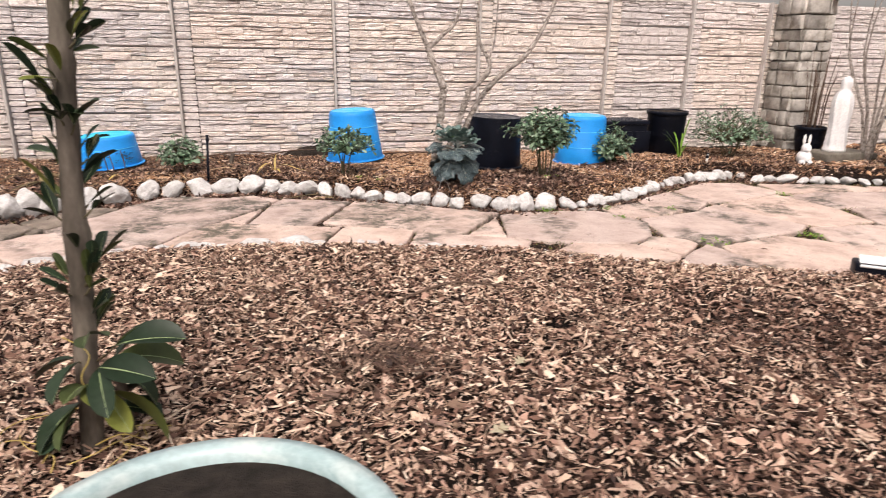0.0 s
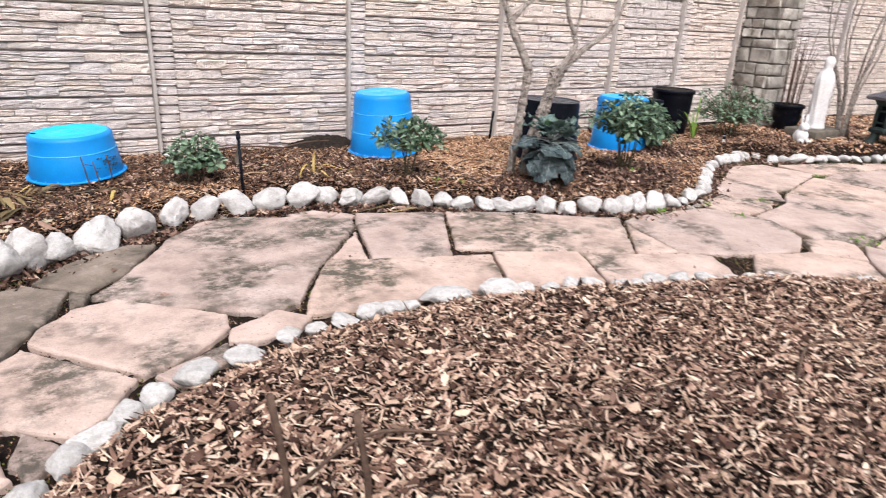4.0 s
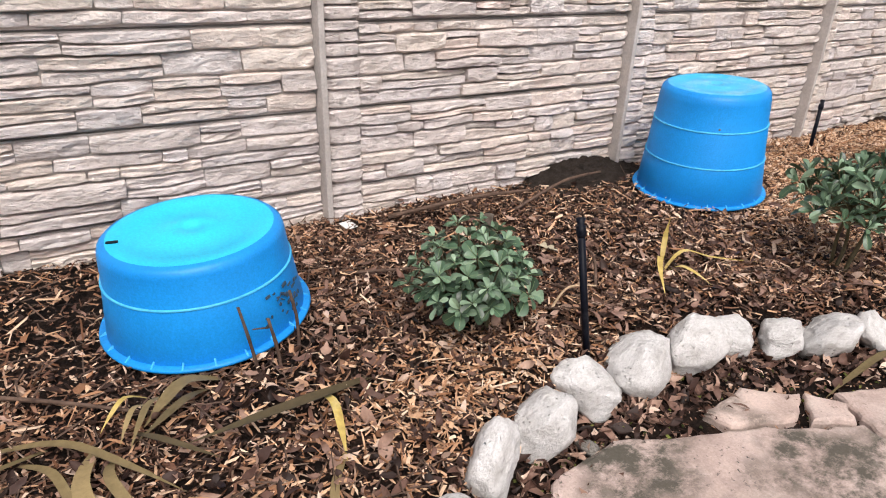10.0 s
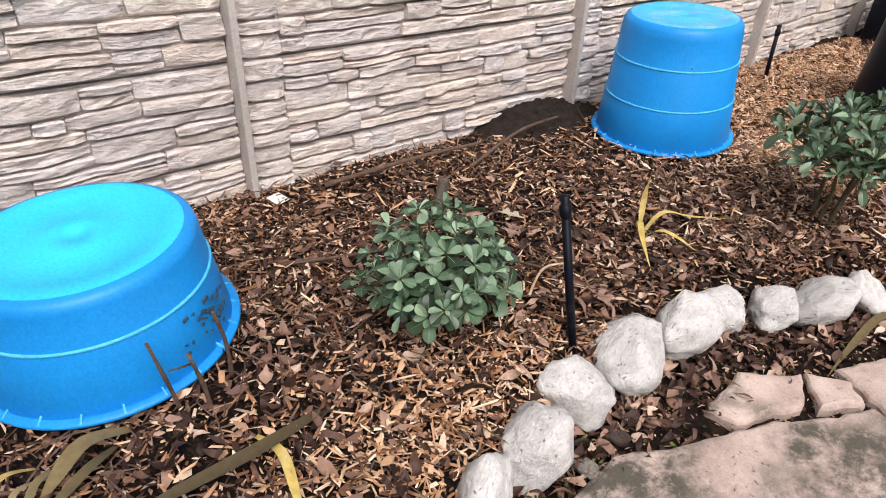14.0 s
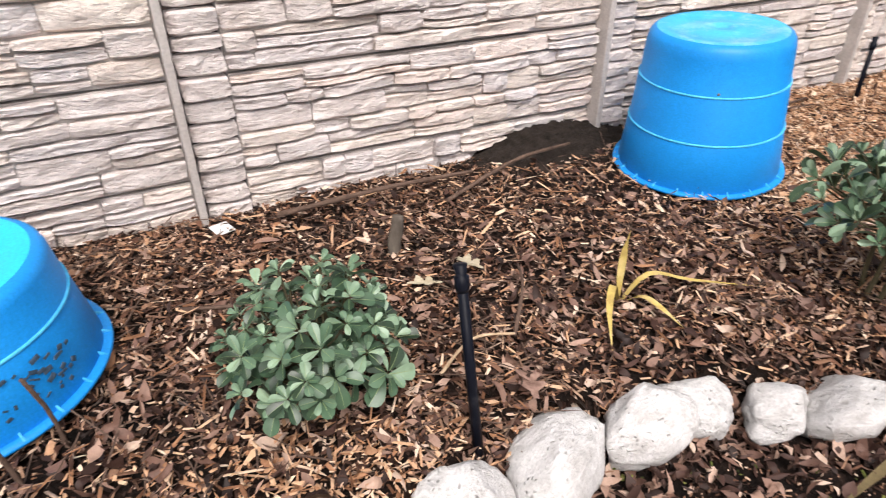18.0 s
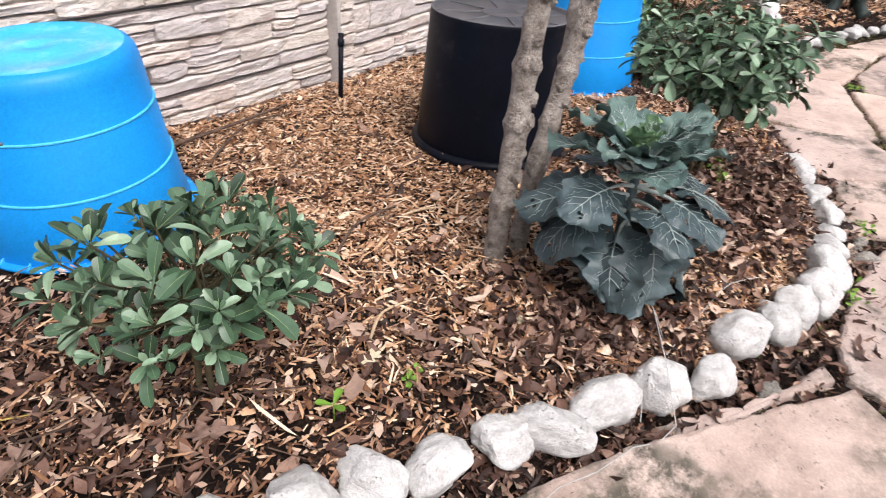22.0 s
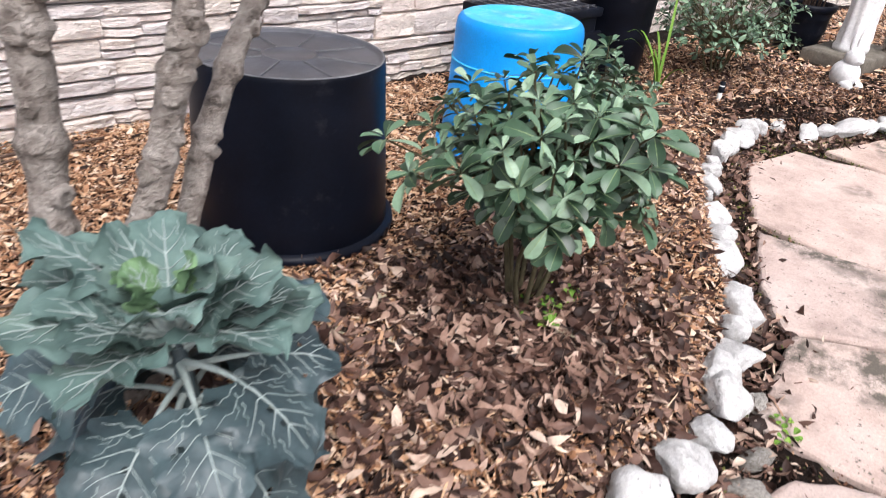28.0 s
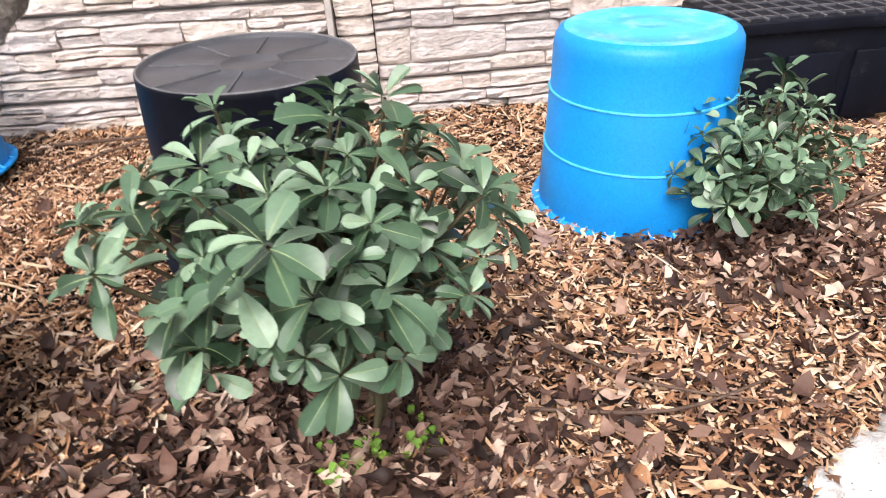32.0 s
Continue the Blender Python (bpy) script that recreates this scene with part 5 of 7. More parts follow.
# ---- stakes, twigs and dry plants ----
def stake(a, b, rad, label):
    th = thing("irrigation_stake", (a[0], a[1], gz(a[0], a[1])), label, "stake", "black irrigation stakes")
    o = Vector((a[0], a[1], gz(a[0], a[1])))
    A, B = Vector((0, 0, -0.03)), Vector(b) - o
    part("pipe", tube([A, B], [rad, rad], 12), BLACK, th)
    d = (B - A).normalized()
    part("nozzle", tube([B - d * 0.05, B - d * 0.04, B - d * 0.015, B - d * 0.012, B + d * 0.012, B + d * 0.015], [rad * 1.1, rad * 1.35, rad * 1.35, rad * 0.9, rad * 1.3, rad * 0.6], 12), BLACK, th)
    return th


stake((-0.75, 6.74), (-0.735, 6.88, 0.195), 0.0125, "thin black irrigation riser leaning in the mulch")
stake((2.19, 7.86), (2.25, 7.9, 0.11), 0.0125, "thin black irrigation riser beside the fence")
stake((5.12, 7.06), (5.12, 7.06, -0.12), 0.014, "short black riser in the mulch").children[1].data.materials[0] = PVC

twigs = thing("cut_twigs", (-1.68, 7.1, gz(-1.68, 7.1)), "three thin dead twigs standing in front of the blue tub", "twig")
for p in (((-0.06, 0.02, -0.02), (-0.08, 0.01, 0.12), (-0.1, 0.02, 0.24)), ((0.0, -0.02, -0.02), (-0.01, -0.02, 0.1), (-0.03, -0.03, 0.21)), ((0.08, 0.07, -0.02), (0.08, 0.06, 0.12), (0.06, 0.05, 0.24))):
    part("twig", tube(spline(p, 5), [0.006, 0.006, 0.0055, 0.005, 0.005, 0.0045], 6, rough=0.3), TWIG, twigs)
part("twig", tube([(-0.03, -0.03, 0.18), (-0.08, -0.05, 0.2)], [0.003, 0.002], 5), TWIG, twigs)


def strap(bm, pts, w):
    """A dry strap leaf: a long folded ribbon along a line."""
    P = spline(pts, 12)
    rows = []
    for i, p in enumerate(P):
        u = i / 12
        d = (P[min(i + 1, 12)] - P[max(i - 1, 0)]).normalized()
        s = d.cross(Vector((0, 0, 1)))
        s = s.normalized() if s.length > 1e-3 else Vector((1, 0, 0))
        k = w * (0.5 + 0.5 * math.sin(math.pi * min(1, u * 1.2))) * (1 if u < 0.7 else (1.02 - u) / 0.32)
        rows.append([bm.verts.new(p - s * k + Vector((0, 0, 0.25 * k))), bm.verts.new(p), bm.verts.new(p + s * k + Vector((0, 0, 0.25 * k)))])
    for a, b in zip(rows, rows[1:]):
        for j in (0, 1):
            bm.faces.new((a[j], b[j], b[j + 1], a[j + 1]))


def strap_clump(at, ends, width, mat, label):
    """Dry strap leaves that lie flat from one root towards given ends."""
    th = thing("dry_strap_plant", (*at, gz(*at)), label, "dead plant")
    for k, (x, y) in enumerate(ends):
        q = Vector((x - at[0], y - at[1], 0))
        s = Vector((-q.y, q.x, 0)) * (0.12 if k % 2 else -0.1)
        bm = bmesh.new()
        strap(bm, [(0, 0, 0.0), q * 0.33 + s + Vector((0, 0, 0.06)), q * 0.7 + s * 0.6 + Vector((0, 0, 0.045)), q + Vector((0, 0, 0.028))], width * (0.75 + 0.12 * (k % 4)))
        part("strap_leaf", bm, mat, th)
    return th


def strap_group(at, lines, label, kinds=(STRAW,)):
    """Dry strap leaves that lie where they fell: lines of (from, to, half width)."""
    th = thing("dry_strap_plant", (*at, gz(*at)), label, "dead plant")
    for k, ((x0, y0), (x1, y1), wide) in enumerate(lines):
        a, b = (Vector((x - at[0], y - at[1], gz(x, y) - gz(*at))) for x, y in ((x0, y0), (x1, y1)))
        side = Vector((a.y - b.y, b.x - a.x, 0)) * (0.08 if k % 2 else -0.1)
        bm = bmesh.new()
        strap(bm, [a + Vector((0, 0, 0.02)), a.lerp(b, 0.35) + side + Vector((0, 0, 0.062)), a.lerp(b, 0.7) + side * 0.6 + Vector((0, 0, 0.052)), b + Vector((0, 0, 0.032))], wide)
        part("strap_leaf", bm, kinds[k % len(kinds)], th)
    return th


strap_group((-2.2, 6.9), (
    ((-2.38, 6.9), (-2.56, 6.6), 0.014), ((-2.44, 7.05), (-2.02, 6.7), 0.012), ((-2.2, 6.94), (-2.16, 6.52), 0.02), ((-2.17, 6.64), (-2.35, 6.25), 0.021), ((-2.03, 6.63), (-2.27, 6.27), 0.018),
    ((-2.36, 6.97), (-2.22, 6.62), 0.011), ((-2.1, 6.98), (-1.92, 6.78), 0.01), ((-2.3, 7.0), (-2.66, 6.86), 0.01), ((-2.16, 6.9), (-2.1, 6.6), 0.014),
), "flattened clump of dry olive strap leaves on the mulch")
strap_group((-1.95, 7.03), (
    ((-1.86, 7.12), (-2.08, 6.98), 0.022), ((-1.46, 6.92), (-2.0, 6.87), 0.019), ((-2.05, 7.12), (-2.18, 7.0), 0.008), ((-1.9, 7.09), (-2.1, 6.93), 0.014), ((-2.04, 7.08), (-2.14, 6.93), 0.008),
    ((-1.63, 6.94), (-1.65, 6.63), 0.012), ((-1.98, 7.1), (-2.12, 6.9), 0.01),
), "dry olive and yellow strap leaves beside a blue tub", (STRAW, STRAW, YELLOWED))
strap_group((-1.64, 6.67), (((-1.64, 6.67), (-1.75, 6.28), 0.012),), "single dry strap leaf lying on the mulch")
yellow = thing("dry_strap_plant", (-0.1, 7.04, gz(-0.1, 7.04)), "yellowed strap plant with three drooping leaves", "dead plant")
for pts in ([(0, 0, -0.01), (0.0, 0.01, 0.09), (0.01, 0.02, 0.17), (0.02, 0.02, 0.24)], [(0, 0, -0.01), (-0.06, -0.03, 0.1), (-0.13, -0.1, 0.085), (-0.19, -0.2, 0.025)], [(0, 0, -0.01), (0.08, -0.02, 0.09), (0.22, -0.06, 0.05), (0.42, -0.16, 0.025)], [(0.01, 0, -0.01), (0.03, -0.06, 0.05), (0.04, -0.14, 0.05), (0.06, -0.2, 0.025)]):
    bm = bmesh.new()
    strap(bm, pts, 0.011)
    part("strap_leaf", bm, YELLOWED, yellow)
strap_clump((0.56, 6.24), [(-0.09, 6.3), (0.12, 6.22)], 0.019, STRAW, "dry strap leaves lying over the path edge")
grass = thing("grass_tuft", (4.92, 7.36, gz(4.92, 7.36)), "tuft of long bright green blades", "grass")
r = random.Random(31)
for i in range(9):
    a, L = r.uniform(0, 6.28), r.uniform(0.18, 0.36)
    if i == 0:
        a, L = 0.6, 0.5
    bm = bmesh.new()
    strap(bm, [(0, 0, -0.01), (0.08 * math.cos(a), 0.08 * math.sin(a), L * 0.6), (0.2 * math.cos(a), 0.2 * math.sin(a), L), (0.27 * math.cos(a), 0.27 * math.sin(a), L * 0.98)], 0.008)
    part("blade", bm, WEED, grass)

CLOVER = rosette_mesh(77, 0.035, 0.8, 4, WEED)
for x, y, n, s in ((2.62, 6.14, 14, 0.09), (2.74, 6.2, 9, 0.07), (2.36, 5.55, 16, 0.09), (2.46, 5.54, 10, 0.08), (0.92, 6.32, 3, 0.04), (3.0, 5.55, 5, 0.05), (2.95, 5.2, 7, 0.06), (3.62, 5.42, 8, 0.07), (5.3, 5.9, 8, 0.1), (3.35, 4.35, 10, 0.12), (4.35, 4.45, 10, 0.1), (5.55, 4.1, 8, 0.08)):
    w = thing("clover_weed", (x, y, gz(x, y)), "small bright green weeds growing at the joint", "weed", "weeds between the stones")
    for i in range(n):
        a, q = r.uniform(0, 6.28), s * math.sqrt(r.random())
        k = r.uniform(0.6, 1.2)
        shared("sprig", CLOVER, w, pose(q * math.cos(a), q * math.sin(a), 0.02 + r.uniform(0, 0.03), 0, 0, r.uniform(0, 360)) @ Matrix.Diagonal((k, k, k, 1)))

# ---- things on the far side ----
lamp = thing("solar_light", (3.62, 3.12, gz(3.62, 3.12)), "low black solar light with a white panel at the path edge", "light", rz=-35)
part("housing", box(bmesh.new(), (0, 0, 0.05), (0.3, 0.14, 0.1), 0.012), BLACK, lamp)
pn = part("panel", box(bmesh.new(), (0, 0, 0), (0.25, 0.12, 0.012), 0.003), PVC, lamp, "white panel")
pn.matrix_basis = pose(0, -0.025, 0.105, 22, 0, 0)
cooler = thing("cooler_box", (9.6, 4.42, gz(9.6, 4.42)), "blue cooler box with a red lid on the mulch", "cooler", rz=15)
part("body", box(bmesh.new(), (0, 0, 0.2), (0.6, 0.4, 0.4), 0.03), ROYAL, cooler)
part("lid", box(bmesh.new(), (0, 0, 0.44), (0.62, 0.42, 0.1), 0.03), RED, cooler, "red lid")
part("label", box(bmesh.new(), (-0.1, -0.203, 0.2), (0.22, 0.006, 0.12)), PVC, cooler, "white oblong marking", smooth=False)
pipe = thing("white_pipe", (12.6, 7.7, gz(12.6, 7.7)), "white plastic standpipe with an elbow near the fence", "pipe")
part("riser", tube([(0, 0, -0.05), (0, 0, 0.62)], [0.05, 0.05], 16), PVC, pipe)
part("elbow", tube(spline([(-0.06, 0, 0.56), (0.15, 0, 0.56), (0.5, 0, 0.58)], 4), [0.05] * 5, 14), PVC, pipe)
paper = part("paper_scrap", box(bmesh.new(), (0, 0, 0), (0.075, 0.055, 0.004), 0.001), PVC)
paper.matrix_basis = pose(-1.1, 7.98, gz(-1.1, 7.98) + 0.03, 18, 8, 30)
tagged(paper, "scrap of pale crumpled paper on the mulch", "litter")
for a, b, rad in (((-1.47, 3.2), 0.55, 0.009), ((-1.29, 3.14), 0.48, 0.009), ((-1.38, 3.1), 0.2, 0.006)):
    tw = part("dead_stick", tube(spline([(0, 0, -0.03), (0.01, 0.01, b * 0.5), (-0.02, 0.02, b)], 5), [rad] * 6, 6, rough=0.3), TWIG)
    tw.matrix_basis = pose(*a, gz(*a))
    tagged(tw, "dry cut stick standing in the mulch", "stick", "dry sticks in the mulch")


# ---- small things lying about ----
def lying(name, pts, rad, mat, label, category, group="", rough=0.3):
    """A stick or wire that lies along points given as (x, y, height over the ground)."""
    o = Vector((pts[0][0], pts[0][1], gz(pts[0][0], pts[0][1])))
    P = spline([(x, y, gz(x, y) + h) for x, y, h in pts], 14)
    ob = part(name, tube([p - o for p in P], [rad * (1 - 0.35 * i / 14) for i in range(15)], 7, rough=rough, seed=pts[0][0]), mat)
    ob.matrix_basis = Matrix.Translation(o)
    return tagged(ob, label, category, group)


lying("white_wire", [(1.3, 5.86, 0.05), (1.42, 5.9, 0.03), (1.5, 5.9, 0.03), (1.58, 5.89, 0.04), (1.69, 5.88, 0.03), (1.81, 5.86, 0.05), (1.9, 5.84, 0.06), (2.08, 5.77, 0.04)], 0.0015, WIRE, "thin white wire lying loosely beside the kale", "wire", rough=0)
lying("white_wire", [(1.55, 5.92, 0.06), (1.48, 5.95, 0.18), (1.34, 5.78, 0.06), (1.21, 5.84, 0.048), (1.08, 5.88, 0.045), (0.98, 5.93, 0.045), (0.88, 5.95, 0.045), (0.74, 6.04, 0.05)], 0.0016, WIRE, "thin white wire trailing over the rocks onto the path", "wire", rough=0)
STICKS = "dead sticks on the mulch"
for pts, rad in (
    (((-2.5, 7.35, 0.03), (-2.25, 7.15, 0.05), (-2.0, 7.0, 0.03)), 0.007),
    (((-2.9, 6.6, 0.03), (-2.6, 6.45, 0.04), (-2.3, 6.3, 0.03)), 0.007),
    (((-1.3, 7.55, 0.03), (-1.0, 7.42, 0.05), (-0.72, 7.4, 0.03)), 0.007),
    (((-0.5, 7.0, 0.03), (-0.38, 7.15, 0.08), (-0.3, 7.3, 0.05)), 0.006),
    (((-0.9, 7.98, 0.04), (-0.5, 7.9, 0.09), (-0.1, 7.96, 0.05)), 0.011),
    (((-0.3, 7.8, 0.03), (0.05, 7.88, 0.1), (0.35, 7.92, 0.09)), 0.009),
    (((1.15, 7.95, 0.03), (1.5, 7.9, 0.06), (1.95, 7.98, 0.04)), 0.009),
    (((1.3, 7.7, 0.03), (1.6, 7.86, 0.06), (1.9, 7.9, 0.04)), 0.006),
    (((1.0, 6.75, 0.03), (1.3, 6.9, 0.05), (1.55, 6.93, 0.03)), 0.006),
    (((0.75, 6.9, 0.03), (0.95, 7.05, 0.05), (1.2, 7.1, 0.03)), 0.006),
    (((3.0, 6.5, 0.03), (3.2, 6.3, 0.05), (3.45, 6.22, 0.03)), 0.005),
    (((2.95, 6.25, 0.03), (3.25, 6.2, 0.05), (3.5, 6.28, 0.03)), 0.005),
    (((4.1, 7.0, 0.03), (4.4, 7.1, 0.05), (4.7, 7.05, 0.03)), 0.007),
    (((-1.5, 3.4, 0.03), (-1.1, 3.6, 0.05), (-0.8, 3.5, 0.03)), 0.008),
    (((0.6, 3.2, 0.03), (0.95, 3.35, 0.05), (1.3, 3.25, 0.03)), 0.008),
):
    lying("dead_stick", list(pts), rad, TWIG, "thin dead stick lying on the mulch", "stick", STICKS)
for pts in (((1.5, 6.86, 0.03), (1.57, 6.84, 0.035), (1.66, 6.8, 0.03)), ((-0.75, 6.95, 0.04), (-0.62, 7.02, 0.05), (-0.5, 7.0, 0.04)), ((0.95, 6.5, 0.04), (1.05, 6.55, 0.04), (1.14, 6.53, 0.04))):
    lying("wood_splinter", list(pts), 0.005, PALEWOOD, "pale split wood sliver lying on the mulch", "wood", "pale splinters on the mulch")


rv = random.Random(61)
for i in range(16):
    x, y, a = -0.75 + rv.gauss(0, 0.22), 2.05 + rv.gauss(0, 0.2), rv.uniform(0, 6.28)
    pts = []
    for k in range(5):
        pts.append((x, y, 0.03 + rv.uniform(0, 0.03)))
        a += rv.gauss(0, 0.8)
        x, y = x + 0.08 * math.cos(a), y + 0.08 * math.sin(a)
    lying("dry_vine", pts, 0.0022, YELLOWED, "thin pale dried vine trailing over the bark", "vine", "dried vines by the sapling", rough=0)


def oak_leaf(x, y, size, turn, mat):
    """A fallen lobed leaf, curled at its edges."""
    bm = bmesh.new()
    mid = [bm.verts.new((size * (i / 10 - 0.5), 0, 0.1 * size * (i / 10 - 0.5) ** 2)) for i in range(11)]
    for sg in (-1, 1):
        rim = []
        for i in range(11):
            u = i / 10
            w = size * 0.36 * math.sin(math.pi * (0.04 + 0.92 * u)) * (0.62 + 0.38 * math.cos(u * 6.28 * 3))
            rim.append(bm.verts.new((size * (u - 0.5) + 0.25 * w, sg * w, 0.5 * w * u + 0.3 * w * w / size)))
        for i in range(10):
            f = (mid[i], mid[i + 1], rim[i + 1], rim[i])
            bm.faces.new(f if sg > 0 else f[::-1])
    ob = part("fallen_leaf", bm, mat)
    ob.matrix_basis = pose(x, y, gz(x, y) + 0.035, 8, 6, turn)
    return tagged(ob, "large lobed brown fallen leaf on the mulch" if mat is OAKLEAF else "pale fallen leaf on the mulch", "leaf", "large fallen leaves")


for x, y, size, turn, mat in ((2.49, 6.07, 0.13, 60, OAKLEAF), (2.36, 6.02, 0.14, 110, OAKLEAF), (2.62, 5.98, 0.12, 15, OAKLEAF), (2.28, 5.92, 0.12, 80, OAKLEAF), (3.12, 6.9, 0.14, 85, OAKLEAF), (2.2, 6.27, 0.07, 130, PALELEAF), (2.6, 6.04, 0.07, 100, PALELEAF), (1.3, 6.25, 0.05, 20, PALELEAF), (1.44, 6.2, 0.08, 150, OAKLEAF), (-2.2, 6.35, 0.12, 30, OAKLEAF), (-2.0, 6.28, 0.1, 80, PALELEAF), (-1.7, 5.75, 0.07, 75, OAKLEAF), (-1.5, 5.3, 0.06, 20, OAKLEAF), (0.9, 6.45, 0.07, 0, PALELEAF), (-2.47, 6.33, 0.15, 35, PALELEAF), (-2.5, 6.08, 0.14, 170, PALELEAF), (-2.74, 6.42, 0.12, 120, OAKLEAF), (-2.48, 6.19, 0.12, 70, PALELEAF), (-2.5, 5.98, 0.1, 10, OAKLEAF), (-2.58, 6.16, 0.13, 50, PALELEAF), (-2.22, 6.2, 0.09, 5, PALELEAF), (-2.68, 6.5, 0.1, 145, PALELEAF), (-2.38, 6.02, 0.1, 95, OAKLEAF), (0.2, 2.28, 0.13, 70, OAKLEAF), (0.75, 1.9, 0.09, 20, PALELEAF), (0.55, 2.0, 0.1, 130, OAKLEAF), (1.0, 2.4, 0.09, 50, PALELEAF), (0.95, 6.62, 0.1, 15, OAKLEAF), (0.5, 6.55, 0.12, 140, OAKLEAF), (0.35, 6.75, 0.11, 60, OAKLEAF), (1.05, 6.42, 0.12, 100, OAKLEAF), (0.2, 6.8, 0.1, 30, OAKLEAF), (2.1, 6.4, 0.08, 65, PALELEAF), (2.27, 6.45, 0.075, 20, PALELEAF)):
    oak_leaf(x, y, size, turn, mat)
seedling = thing("seedling", (0.72, 6.4, gz(0.72, 6.4)), "tiny green seedling beside the rocks", "weed")
for k, a in enumerate((20, 140, 260)):
    bm = bmesh.new()
    blade(bm, pose(0, 0, 0.05, 0, 0, a) @ pose(0, 0, 0, 0, -30, 0), 0.045, 0.02)
    part("leaf", bm, WEED, seedling)
part("stem", tube([(0, 0, -0.01), (0, 0, 0.052)], [0.002, 0.002], 5), WEED, seedling)
for x, y, w in ((2.74, 5.52, 0.06), (2.86, 5.56, 0.05), (3.05, 5.66, 0.05), (-0.95, 6.5, 0.05), (1.7, 5.62, 0.05)):
    ob = new("tan_stone", ROCKS_TAN[int(x * 10) % 3])
    ob.matrix_basis = pose(x, y, gz(x, y) + w * 0.35, 10, 20, x * 300) @ Matrix.Diagonal((w, w * 0.7, w * 0.5, 1))
    tagged(ob, "small tan stone lying at the path edge", "stone", "small tan stones")
stump = part("stump", tube(spline([(0, 0, -0.05), (0.01, 0, 0.05), (0.03, 0.01, 0.14)], 8), [0.03, 0.028, 0.025, 0.024, 0.024, 0.023, 0.022, 0.021, 0.018], 14, rough=0.4), DARKBARK)
stump.matrix_basis = pose(-0.6, 7.62, gz(-0.6, 7.62))
tagged(stump, "short dark cut stump in the mulch", "stump")


# ---- marks on the tubs ----
def mark(name, at, size, turn, tilt, mat, label):
    bm = box(bmesh.new(), (0, 0, 0), size, min(size) * 0.3)
    ob = part(name, bm, mat)
    ob.matrix_basis = pose(*at, tilt[0], tilt[1], turn)
    tubs = [o for o in bpy.data.objects if o.name.startswith("plastic_tub") and o.parent is None]
    near = min(tubs, key=lambda o: (o.matrix_basis.translation.xy - Vector(at[:2])).length)
    ob.parent = near
    ob.matrix_basis = near.matrix_basis.inverted() @ pose(*at, tilt[0], tilt[1], turn)
    ob["label"] = label
    return ob


mark("slot", (-2.058, 7.475, gz(-1.81, 7.48) + 0.338), (0.035, 0.012, 0.006), -10, (0, 0), BLACK, "small dark moulded slot in the base")
mark("dent", (0.545, 7.382, 0.232), (0.009, 0.008, 0.008), 0, (0, 0), GREYLINE, "pale scuffed dent above the moulding line")
r = random.Random(44)
for k in range(30):
    a, up = math.radians(-50 + r.gauss(0, 9)), r.uniform(0.06, 0.17)
    q = 0.318 - 0.119 * up + 0.001
    mark("smudge", (-1.81 + q * math.cos(a) + 0.05 * up, 7.48 + q * math.sin(a), gz(-1.81, 7.48) + 0.028 + up), (r.uniform(0.006, 0.026), 0.0025, r.uniform(0.004, 0.014)), math.degrees(a) + 90, (r.uniform(-12, 0), r.uniform(-40, 40)), DIRT, "dry mud smudge")
oak_leaf(-0.56, 6.83, 0.13, 70, OAKLEAF)
oak_leaf(-0.5, 7.3, 0.12, 40, OAKLEAF)
oak_leaf(-0.42, 7.4, 0.12, 110, PALELEAF)
oak_leaf(-0.6, 7.36, 0.11, 150, PALELEAF)

# ---- flagstone path ----
OUTLINES = []


def lay(*outline, mat=FLAG):
    """Notes the rough outline of one flagstone."""
    OUTLINES.append(([Vector((*p, 0)) for p in outline], mat))


lay((-1.14, 6.42), (-0.88, 6.47), (-0.57, 6.34), (-0.16, 6.14), (-0.17, 6.03), (-0.28, 5.86), (-0.44, 5.63), (-0.63, 5.4), (-0.8, 5.14), (-0.93, 4.92), (-1.1, 4.89), (-1.4, 5.07), (-1.84, 5.4), (-1.65, 5.65), (-1.36, 6.17), mat=FLAGSTAINED)
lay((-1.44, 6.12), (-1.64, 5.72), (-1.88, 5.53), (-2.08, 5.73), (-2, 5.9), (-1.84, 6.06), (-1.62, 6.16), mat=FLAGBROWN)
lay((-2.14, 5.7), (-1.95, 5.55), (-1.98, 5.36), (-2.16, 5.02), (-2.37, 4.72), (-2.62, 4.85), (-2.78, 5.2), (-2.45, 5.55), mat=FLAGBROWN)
lay((-1.9, 5.31), (-1.67, 5.35), (-1.28, 5.02), (-1.29, 4.83), (-1.48, 4.64), (-1.68, 4.56), (-2.07, 4.99), (-2.04, 5.13))
lay((-2.1, 4.93), (-1.71, 4.52), (-1.8, 4.33), (-1.94, 4.22), (-2.12, 4.36), (-2.34, 4.63))
lay((-2.5, 4.68), (-2.38, 4.6), (-2.2, 4.32), (-2.12, 4.05), (-2.35, 3.75), (-2.65, 3.9), (-2.8, 4.4))
lay((-2.7, 3.8), (-2.4, 3.66), (-2.35, 3.35), (-2.55, 2.9), (-2.95, 2.9), (-3.1, 3.5))
lay((-2.85, 5.05), (-2.66, 4.75), (-2.58, 4.68), (-2.85, 4.45), (-3.15, 4.5), (-3.2, 4.85))
lay((-1.23, 4.84), (-1.04, 4.93), (-0.9, 4.78), (-0.97, 4.69), (-1.19, 4.64), (-1.28, 4.69))
lay((-0.25, 5.82), (-0.34, 5.45), (-0.5, 5.51))
